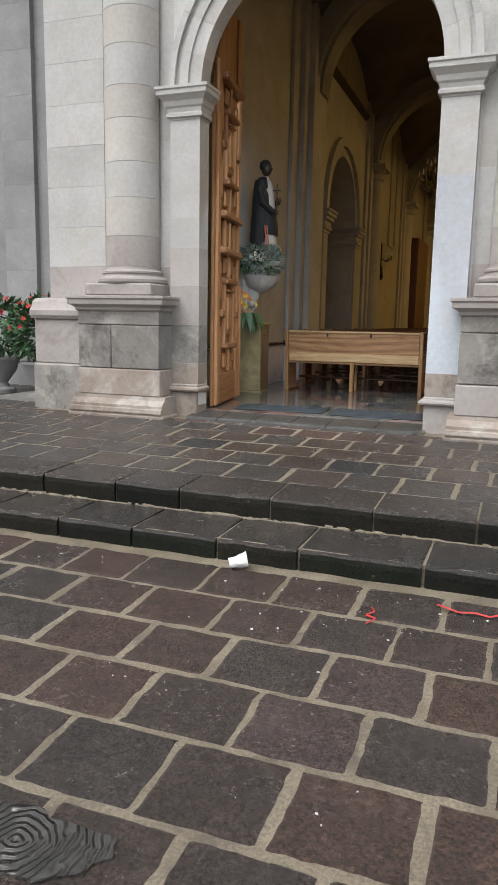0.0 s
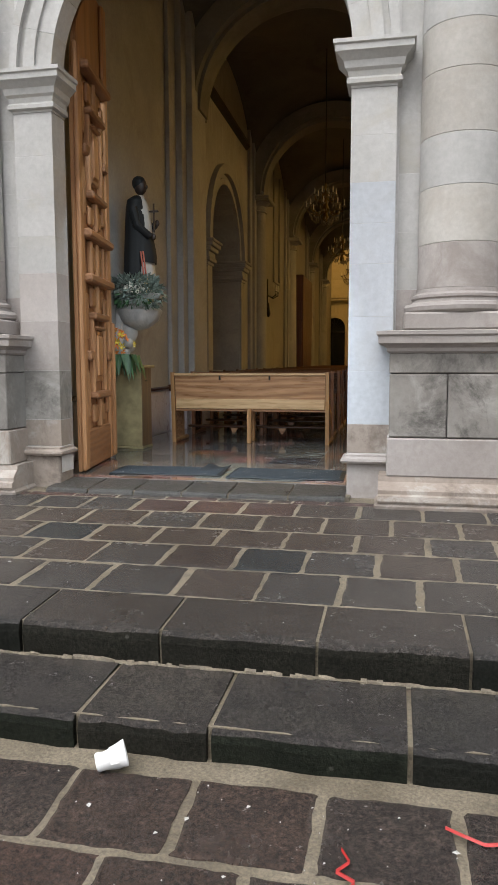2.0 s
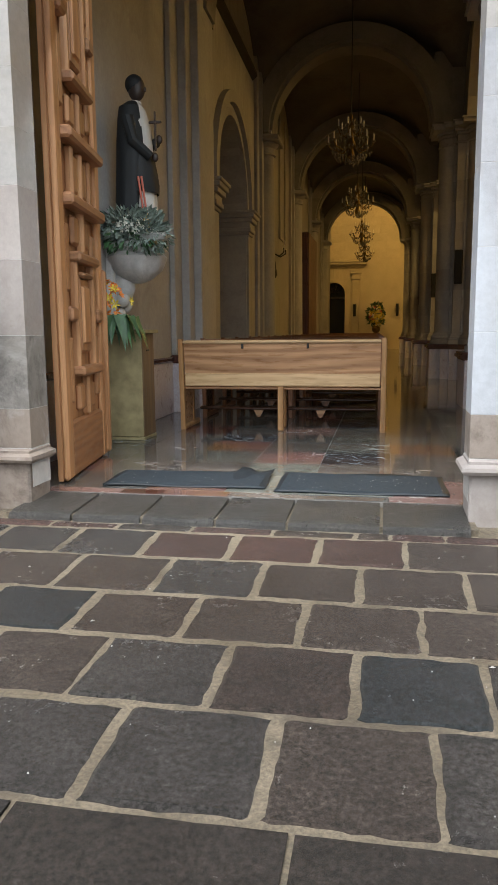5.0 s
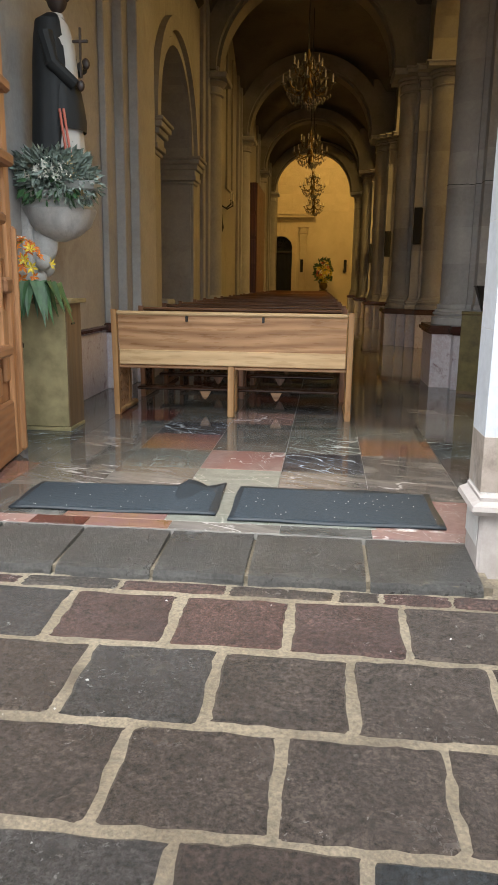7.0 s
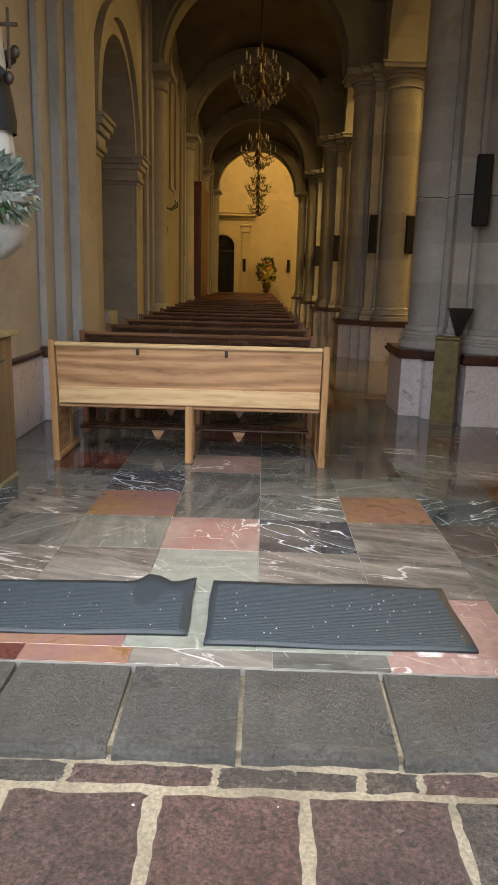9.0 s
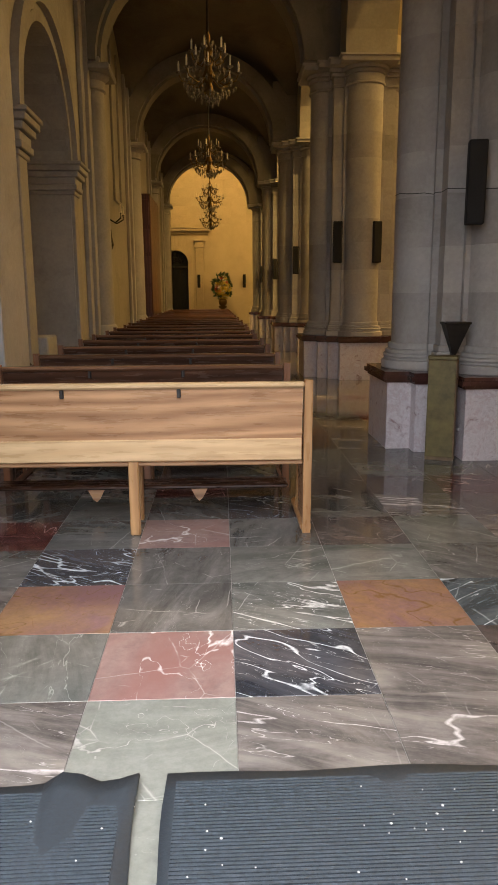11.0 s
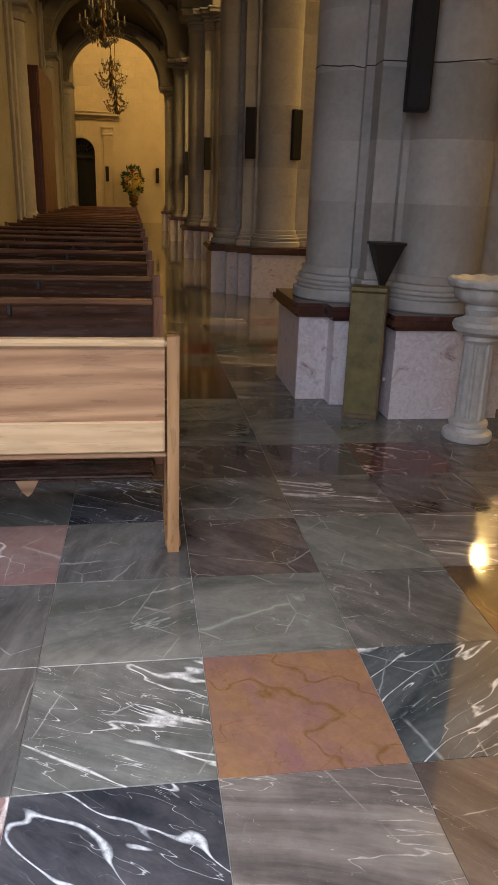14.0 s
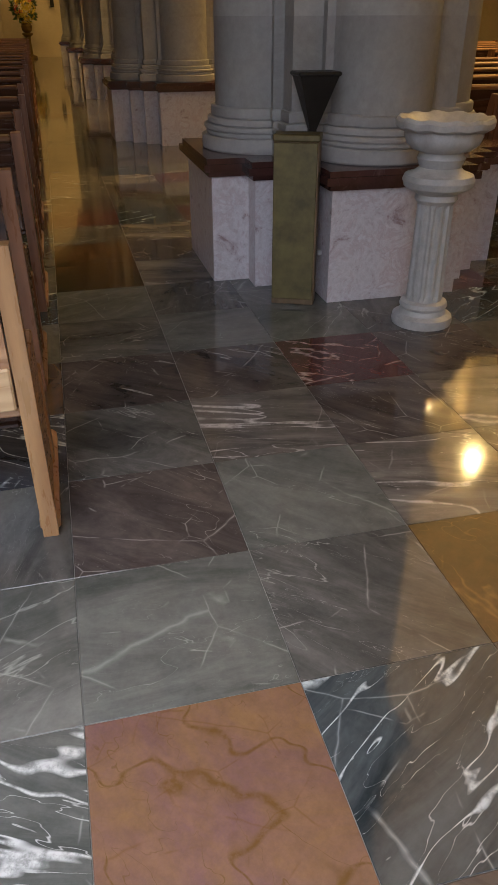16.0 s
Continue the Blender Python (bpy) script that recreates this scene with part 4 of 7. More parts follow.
def make_pier(at):
    ob = base("pier", "tall clustered stone pier with marble plinth and round half columns", "pier", at, "structure", "piers of the nave")
    top = CAP - F
    part("plinth", Geo().prism(cross_outline(0.94, 0.395, 0.56), 0, 0.62), M_SKIRT, ob, "pink-white marble plinth")
    gg = Geo().prism(cross_outline(0.96, 0.415, 0.58), 0.62, 0.65).prism(cross_outline(0.99, 0.445, 0.61), 0.65, 0.69).prism(cross_outline(0.97, 0.425, 0.59), 0.69, 0.72)
    part("plinth_cap", gg, M_CAP, ob, "oxblood marble cap moulding")
    gg = Geo()
    for za, zb, d in ((0.72, 0.80, 0.085), (0.80, 0.83, 0.055), (0.83, 0.86, 0.07), (0.86, 0.90, 0.045), (0.90, 0.96, 0.02)):
        gg.prism(pier_outline(0.29 + d, 0.57, 0.335 + d, 0.50 + d), za, zb, 0.008)
    part("shaft_base", gg, ASHLAR, ob, "moulded column bases", True)
    z = 0.96
    hs = (0.46, 0.40, 0.44, 0.38, 0.52, 0.42, 0.40, 0.46, 0.42)
    for k, h in enumerate(hs):
        zt = z + h if k < len(hs) - 1 else top - 0.38
        part("stone_course", Geo().prism(pier_outline(0.29, 0.56, 0.335, 0.50), z, zt), ASHLAR, ob, "", True)
        z = zt
    gg = Geo()
    for za, zb, d in ((top - 0.38, top - 0.34, 0.03), (top - 0.34, top - 0.22, 0.01), (top - 0.22, top - 0.16, 0.04), (top - 0.16, top - 0.10, 0.08)):
        gg.prism(pier_outline(0.29 + d, 0.56, 0.335 + d, 0.50 + d), za, zb, 0.01)
    part("capital", gg, ASHLAR, ob, "moulded capitals", True)
    gg = Geo().prism(cross_outline(0.98, 0.45, 0.60), top - 0.10, top - 0.03).prism(cross_outline(1.01, 0.48, 0.63), top - 0.03, top)
    part("abacus", gg, ASHLAR, ob)
    return ob


pier = make_pier((PX, PY[0], F))
for yc in PY[1:]:
    copy_thing(pier, pose(PX + skew(yc), yc, F))
for yc in PY:
    copy_thing(pier, pose(10.2 + skew(yc), yc, F))
# an old crack round the nearest pier
random.seed(8)
outline = pier_outline(0.292, 0.56, 0.337, 0.502)
ring = [p for p in outline if p[1] < 0.2 and p[0] < 0.45]
ring.sort(key=lambda p: math.atan2(p[1], p[0]) % (2 * math.pi))
part("crack", Geo().tube([(x, y, 2.30 + 0.012 * math.sin(0.7 * k) + random.uniform(-0.006, 0.006) - 0.04 * (k / len(ring))) for k, (x, y) in enumerate(ring)], 0.0035, 5), IRON, pier, "dark hairline crack")
part("chip", Geo().ball((0.10, -0.56 - 0.240, 2.27), 0.08, 0.02, 0.014), LIME_DIRTY, pier, "chipped patch in the crack", True)

# arcades over the piers, the cross arches of the aisle and its vault
g = Geo()
for j in range(len(PY) + 1):
    ya = 8.15 if j == 0 else PY[j - 1]
    yb = PY[j] if j < len(PY) else ENDY
    lo = ya if j == 0 else ya + 0.9
    hi = yb - 0.9 if j < len(PY) else yb
    for px in (PX, 10.2):
        arch_wall(g, ya, yb, CAP, 11.0, (lo + hi) / 2, (hi - lo) / 2, CAP + 0.02, px - 0.40, px + 0.40, axis="y", n=20)
far_trim = base("trim_arcade", "moulded arches, pilasters and cornice of the lamp-lit nave wall", "moulding", (10.2, 30, CAP), "structure")
for j, yc in enumerate(PY):
    nxt = PY[j + 1] if j + 1 < len(PY) else ENDY
    mid_y, half = (yc + nxt) / 2, (nxt - yc) / 2 - 0.9
    ringg = Geo()
    arch_ring(ringg, mid_y, half + 0.002, half + 0.16, CAP + 0.02, 9.74, 9.802, axis="y", n=24)
    arch_ring(ringg, mid_y, half + 0.20, half + 0.34, CAP + 0.02, 9.70, 9.802, axis="y", n=24)
    for nm, gg in (("arch_moulding", ringg), ("pilaster", Geo().box(9.66, 9.802, yc - 0.32, yc + 0.32, CAP, 9.30, 0.01)),
                   ("pilaster_capital", Geo().box(9.62, 9.802, yc - 0.37, yc + 0.37, 8.98, 9.08, 0.01).box(9.58, 9.802, yc - 0.42, yc + 0.42, 9.18, 9.298, 0.01)),
                   ("cornice", Geo().box(9.64, 9.802, yc, nxt - 0.004, 9.302, 9.42, 0.01).box(9.55, 9.802, yc, nxt - 0.004, 9.44, 9.55, 0.01).box(9.46, 9.802, yc, nxt - 0.004, 9.57, 9.66, 0.01))):
        part(nm, gg.askew(), PLASTER, far_trim).matrix_parent_inverse = Matrix.Translation((-10.2, -30, -CAP))
solid("wall_arcade", g.askew(), WALL_IN, "plastered arcade wall over the piers", "wall", "structure")
g = Geo()
for yc in PY:
    arch_ring(g, -2.04, 1.68, 2.02, CAP + 0.05, yc - 0.42, yc + 0.42, n=28)
    arch_ring(g, -2.04, 1.62, 1.70, CAP + 0.05, yc - 0.26, yc + 0.26, n=28)
    g.box(PX - 1.0, PX - 0.3, yc - 0.38, yc + 0.38, CAP, CAP + 1.4, 0.02)
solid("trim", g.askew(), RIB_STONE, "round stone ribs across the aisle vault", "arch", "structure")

g = Geo()
n = 18
xa, xb = WX - 0.05, PX - 0.38
edges = [8.1] + PY
cen, half = (xa + xb) / 2, (xb - xa) / 2
for j in range(len(edges) - 1):
    ya, yb = edges[j], edges[j + 1]
    yc, yh = (ya + yb) / 2, (yb - ya) / 2
    vs = []
    for iy in range(n + 1):
        for ix in range(n + 1):
            x, y = xa + (xb - xa) * ix / n, ya + (yb - ya) * iy / n
            u, v = (x - cen) / half, (y - yc) / yh
            h = max(math.sqrt(max(0, 1 - u * u)), math.sqrt(max(0, 1 - v * v)))
            vs.append((x, y, 5.6 + 2.05 * h))
    g.add(vs, [(iy * (n + 1) + ix, (iy + 1) * (n + 1) + ix, (iy + 1) * (n + 1) + ix + 1, iy * (n + 1) + ix + 1) for iy in range(n) for ix in range(n)])
aisle_vault = solid("ceiling", g.askew(), VAULT, "darkened groin vault of the side aisle", "ceiling", "structure", smooth=True)

# wall and ceiling added to close the end bay against sky light
g = Geo()
arch_wall(g, -5.0, PX - 0.38, CAP, 11.2, -2.04, 1.64, CAP + 0.05, PY[-1] - 0.1, PY[-1] + 0.43)
solid("wall_over_arch", g.askew(), PLASTER, "wall added over the last aisle arch to shut out stray light", "wall", "structure")
solid("ceiling_end", Geo().box(-5.2, PX + 0.5, PY[-1] - 0.1, ENDY + 0.3, 11.2, 11.5).askew(), PLASTER, "unseen ceiling added over the end bay", "ceiling", "structure")
# nave vault, far aisle, end wall, front inside
g = Geo()
nn = 24
vs = []
for y in (8.1, 64):
    for i in range(nn + 1):
        t = math.pi * i / nn
        vs.append((5.41 - 4.9 * math.cos(t), y, 11 + 3.6 * math.sin(t)))
g.add(vs, [(i, i + 1, nn + 2 + i, nn + 1 + i) for i in range(nn)])
solid("ceiling_nave", g.askew(), PLASTER, "lamp-lit plastered nave vault", "ceiling", "structure", smooth=True)
g = Geo().box(10.0, 15.2, 8.1, 64, 8.2, 8.5)
solid("ceiling_far_aisle", g.askew(), VAULT, "vault of the far aisle", "ceiling", "structure")
g = Geo()
arch_wall(g, 8.15, 26, F - 0.2, 8.5, 22.6, 0.95, 4.4, 14.8, 15.4, axis="y")
arch_wall(g, 26, 64, F - 0.2, 8.5, 28.6, 0.95, 4.4, 14.8, 15.4, axis="y")
solid("wall_far_aisle", g.askew(), PLASTER, "plastered wall of the far aisle with arched niches", "wall", "structure")
solid("wall_niche_back", Geo().box(15.9, 16.1, 8, 64, 0, 9).askew(), ASHLAR, "dim stone back of the far niches", "wall", "structure")

endwall = base("wall_end", "yellow-lit plastered end wall with cornice", "wall", (0, ENDY, F), "structure")
ME = Matrix.Translation((0, -ENDY, -F))


def epart(name, geo, material, label="", smooth=False):
    ob = part(name, geo.askew(), material, endwall, label, smooth)
    ob.matrix_parent_inverse = ME
    return ob


DX = -3.76
g = Geo()
arch_wall(g, -8, 20, F - 0.2, 15, DX, 0.62, 3.50, ENDY, ENDY + 0.5)
epart("wall_core", g, PLASTER)
zz = 1.0
while zz < 9:
    for k in range(7):
        x0 = -5.4 + 0.75 * k + (0.37 if int(zz * 10) % 2 else 0)
        epart("ashlar_block", Geo().box(x0 + 0.004, x0 + 0.746, ENDY - 0.006, ENDY + 0.01, zz + 0.004, zz + 0.436, 0.004), PLASTER) if zz > 5.2 else None
    zz += 0.44
epart("door_surround", arch_ring(Geo(), DX, 0.62, 0.86, 3.50, ENDY - 0.08, ENDY), PLASTER, "moulded door arch")
epart("door_jamb", Geo().box(DX + 0.62, DX + 0.86, ENDY - 0.08, ENDY, F, 3.50, 0.01), PLASTER)
epart("pilaster", Geo().box(-2.75, -2.35, ENDY - 0.12, ENDY, F, 4.6, 0.02), PLASTER)
g = Geo()
for d, za, zb in ((0.16, 4.25, 4.35), (0.13, 4.35, 4.55), (0.20, 4.55, 4.65)):
    g.box(-2.75 - d + 0.1, -2.35 + d - 0.1, ENDY - d, ENDY, za, zb, 0.02)
epart("pilaster_capital", g, PLASTER)
g = Geo()
for d, za, zb in ((0.10, 4.90, 4.99), (0.18, 4.99, 5.06), (0.32, 5.06, 5.19), (0.38, 5.19, 5.25)):
    g.box(-6, -2.15 + d * 0.5, ENDY - d, ENDY, za, zb, 0.015)
epart("cornice", g, PLASTER, "projecting stone cornice")
end_door = base("door_1", "dark arched door with a fan-shaped grille", "door", (DX, ENDY + 0.3, F), "structure")
MD = Matrix.Translation((-DX, -ENDY - 0.3, -F))
part("door_leaf", Geo().box(DX - 0.62, DX + 0.62, ENDY + 0.28, ENDY + 0.34, F, 3.50).askew(), GLASS, end_door, "dark door leaf").matrix_parent_inverse = MD
g = Geo()
for k in range(1, 8):
    a = math.pi * k / 8
    g.tube([(DX + 0.1 * math.cos(a), ENDY + 0.2, 3.50 + 0.1 * math.sin(a)), (DX + 0.6 * math.cos(a), ENDY + 0.2, 3.50 + 0.6 * math.sin(a))], 0.015, 5)
arch_ring(g, DX, 0.28, 0.31, 3.50, ENDY + 0.19, ENDY + 0.21, n=12)
g.box(DX - 0.62, DX + 0.62, ENDY + 0.15, ENDY + 0.26, 3.24, 3.34, 0.01)
part("fan_grille", g.askew(), IRON, end_door, "iron fan grille").matrix_parent_inverse = MD
g = Geo().box(DX - 0.7, DX + 0.7, ENDY + 0.5, ENDY + 0.55, F - 0.1, 4.3)
part("door_backing", g.askew(), GLASS, end_door).matrix_parent_inverse = MD
# inner face of the front
g = Geo()
arch_wall(g, -5.0, 20, 0.0, 15, AX, R + 0.24, SPR, 8.155, 8.32)
solid("wall_front_inner", g, ASHLAR, "inner stone face of the church front", "wall", "structure")


# ---- lamps of the nave: globes on brackets along the far arcade ----
def make_bracket_lamp(at, watts, reach, axis):
    """A glowing globe held out from a wall by a bracket. axis: the way back to the wall."""
    ob = base("bracket_lamp", "assumed brass bracket lamp with a glowing globe", "lamp", at, "", "lit bracket lamps of the nave")
    ax, ay = axis
    crown = part("crown", Geo().lathe(0, 0, [(0.10, 0.06), (0.11, 0.08), (0.08, 0.14), (0.05, 0.20), (0.06, 0.26), (0.015, 0.32)], 16), BRASS, ob, "brass crown", True)
    part("globe", Geo().ball((0, 0, 0), 0.065, n=18, m=12), BULB, crown, "glowing frosted globe", True)
    part("bracket", Geo().tube([(0, 0, 0.3), (ax * reach * 0.4, ay * reach * 0.4, 0.45), (ax * reach * 0.8, ay * reach * 0.8, 0.3), (ax * reach, ay * reach, 0.1)], 0.018, 8), BRASS, ob)
    part("wall_plate", Geo().box(*sorted((ax * (reach - 0.03) - 0.08 * abs(ay), ax * reach + 0.08 * abs(ay))), *sorted((ay * (reach - 0.03) - 0.08 * abs(ax), ay * reach + 0.08 * abs(ax))), -0.05, 0.25, 0.005), BRASS, ob)
    lamp = new("bracket_light", bpy.data.lights.new("bracket_light", "POINT"))
    lamp.data.energy, lamp.data.color, lamp.data.shadow_soft_size = watts, WARM, 0.10
    lamp.location = (at[0] - 0.3 * ax, at[1] - 0.3 * ay, at[2])
    return ob


# only two lamps follow from floor reflections; the rest are added
for yc, w in ((14.1, 60), (17.2, 210), (20.3, 330), (23.4, 340), (26.5, 330), (29.6, 330), (32.7, 330)):
    make_bracket_lamp((8.95 + skew(yc), yc, 9.2), w, 0.85, (1, 0))


def make_added_lamp(at, watts):
    """An added globe on a rod under the nave's vault, kept out of view."""
    ob = base("hanging_lamp", "added globe lamp, out of view, lighting the nave piers", "lamp", at, "", "hanging lamps of the nave")
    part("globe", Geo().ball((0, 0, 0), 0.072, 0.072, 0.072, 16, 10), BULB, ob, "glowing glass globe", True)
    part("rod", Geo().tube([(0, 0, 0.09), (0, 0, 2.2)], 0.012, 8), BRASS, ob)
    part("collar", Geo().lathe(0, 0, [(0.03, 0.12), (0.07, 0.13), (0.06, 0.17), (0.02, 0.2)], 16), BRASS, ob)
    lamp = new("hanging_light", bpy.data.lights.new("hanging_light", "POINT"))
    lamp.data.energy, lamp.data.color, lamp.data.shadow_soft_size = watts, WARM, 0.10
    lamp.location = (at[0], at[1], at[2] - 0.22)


# unseen lamps, added so that the pier fronts get warm light
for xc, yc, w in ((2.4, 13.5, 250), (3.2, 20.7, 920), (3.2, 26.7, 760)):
    make_added_lamp((xc + skew(yc), yc, 11.4), w)
# unseen lamp, added above the last arch to brighten the end wall
make_bracket_lamp((-2.6 + skew(38.75), 39.35, 8.9), 330, 0.82, (0, -1))


# ---- pews ----
def make_pew(name, wood_back, wood_low, wood_post, label, group):
    """Origin at the back left foot; the pew faces +y."""
    W, H = 2.10, 0.92
    ob = base(name, label, "pew", (0, 0, 0), "", group)
    rail = part("top_rail", Geo().box(0.05, W - 0.05, -0.065, 0.005, H - 0.035, H, 0.012), wood_low, ob, "rounded top rail")
    part("back_board", Geo().add([(x, y, z) for x in (0.06, W - 0.06) for y, z in ((-0.045, H - 0.035), (-0.02, H - 0.035), (0.025, 0.58), (0.0, 0.58))],
                                 [(0, 1, 2, 3), (4, 7, 6, 5), (0, 3, 7, 4), (1, 5, 6, 2), (0, 4, 5, 1), (3, 2, 6, 7)]), wood_back, ob, "upper back board")
    part("lower_board", Geo().box(0.06, W - 0.06, -0.012, 0.022, 0.455, 0.585, 0.006), wood_low, ob, "paler lower board")
    part("seat", Geo().box(0.05, W - 0.05, 0.02, 0.42, 0.42, 0.45, 0.008), wood_back, ob)
    for x in (0.0, W - 0.055):
        part("back_post", Geo().add([(xx, y, z) for xx in (x + 0.004, x + 0.051) for y, z in ((-0.06, H + 0.012), (-0.01, H + 0.012), (0.06, 0.0), (0.0, 0.0))],
                                    [(0, 1, 2, 3), (4, 7, 6, 5), (0, 3, 7, 4), (1, 5, 6, 2), (0, 4, 5, 1), (3, 2, 6, 7)]), wood_post, ob)
        part("front_leg", Geo().box(x + 0.003, x + 0.052, 0.34, 0.42, 0.05, 0.42, 0.01), wood_post, ob)
        part("foot_runner", Geo().box(x - 0.004, x + 0.06, 0.02, 0.62, 0.0, 0.055, 0.014), wood_post, ob)
        part("end_panel", Geo().box(x + 0.010, x + 0.045, 0.04, 0.36, 0.05, 0.56, 0.006), wood_back, ob)
    part("middle_leg", Geo().box(W / 2 - 0.03, W / 2 + 0.03, 0.0, 0.05, 0.0, 0.46, 0.008), wood_post, ob)
    part("middle_front_leg", Geo().box(W / 2 - 0.02, W / 2 + 0.02, 0.30, 0.36, 0.0, 0.42, 0.008), wood_post, ob)
    kneel = part("kneeler", Geo().box(0.10, W - 0.10, 0.42, 0.60, 0.17, 0.20, 0.01), W_DARK, ob, "dark kneeler board")
    for x in (0.75, 1.42):
        part("kneeler_bracket", Geo().add([(x + dx, y, z) for y in (0.44, 0.47) for dx, z in ((-0.055, 0.17), (0.055, 0.17), (0.022, 0.105), (0.0, 0.085), (-0.022, 0.105))],
                                          [(0, 1, 2, 3, 4), (9, 8, 7, 6, 5), (0, 5, 6, 1), (1, 6, 7, 2), (2, 7, 8, 3), (3, 8, 9, 4), (4, 9, 5, 0)]), W_DARKPOST if wood_low is not W_PALE else W_LIGHT, kneel)
    for x in (0.67, 1.33):
        part("hat_hook", Geo().box(x - 0.011, x + 0.011, -0.062, -0.035, H - 0.085, H - 0.035, 0.004), IRON, rail, "small dark hook")
    return ob


PEW_X = -3.41
# first pew in lighter wood, part of its daylight put into the colour
pew = make_pew("pew", W_LIGHT, W_PALE, W_POST, "honey-coloured wooden pew with paler lower board", "pews of the aisle")
pew.matrix_basis = pose(PEW_X, 10.92, F)
# the rails' pale sheen is put into their lighter mid-tone wood
dark_pew = make_pew("pew", W_DARK, W_MID, W_DARKPOST, "dark polished wooden pew in a long row", "pews of the aisle")
dark_pew.matrix_basis = pose(PEW_X - 0.03, 11.98, F)
for k in range(1, 22):
    copy_thing(dark_pew, pose(PEW_X - 0.02 + skew(11.98 + 1.035 * k) + 0.02 * math.sin(3 * k), 11.98 + 1.035 * k, F, 0, 0, 0.25 * math.sin(5 * k)))


# nave pews: solid carved ends
def make_nave_pew(at):
    W, H = 3.2, 0.95
    ob = base("nave_pew", "dark varnished nave pew with solid ends", "pew", at, "", "pews of the nave")
    part("back_board", Geo().box(0.05, W - 0.05, -0.03, 0.0, 0.40, H - 0.03, 0.006), W_DARK, ob)
    part("top_rail", Geo().box(0.04, W - 0.04, -0.05, 0.02, H - 0.04, H, 0.014), W_LIGHT, ob, "lighter top rail")
    part("seat", Geo().box(0.05, W - 0.05, 0.0, 0.42, 0.42, 0.45, 0.008), W_DARK, ob)
    for x in (0.0, W - 0.06):
        prof = [(-0.06, 0), (0.48, 0), (0.48, 0.58), (0.44, 0.64), (0.30, 0.66), (0.12, 0.70), (0.04, H + 0.02), (-0.06, H + 0.02)]
        n = len(prof)
        part("end_panel", Geo().add([(xx, y, z) for xx in (x, x + 0.06) for y, z in prof],
                                    [tuple(range(n)), tuple(range(n, 2 * n))[::-1]] + [(i, n + i, n + (i + 1) % n, (i + 1) % n) for i in range(n)]), W_DARKPOST, ob, "solid pew end")
        part("arm_curl", Geo().tube([(x + 0.03, 0.28, 0.68), (x + 0.03, 0.42, 0.67), (x + 0.03, 0.50, 0.62)], 0.028, 8), W_POST, ob, "lighter arm rest")
    part("kneeler", Geo().box(0.1, W - 0.1, 0.5, 0.66, 0.16, 0.19, 0.01), W_DARK, ob)
    return ob


np_ = make_nave_pew((1.72, 12.75, F))
for k in range(1, 24):
    copy_thing(np_, pose(1.72 + skew(12.75 + 1.03 * k), 12.75 + 1.03 * k, F))
for k in range(0, 24):
    copy_thing(np_, pose(5.95 + skew(12.75 + 1.03 * k), 12.75 + 1.03 * k, F))


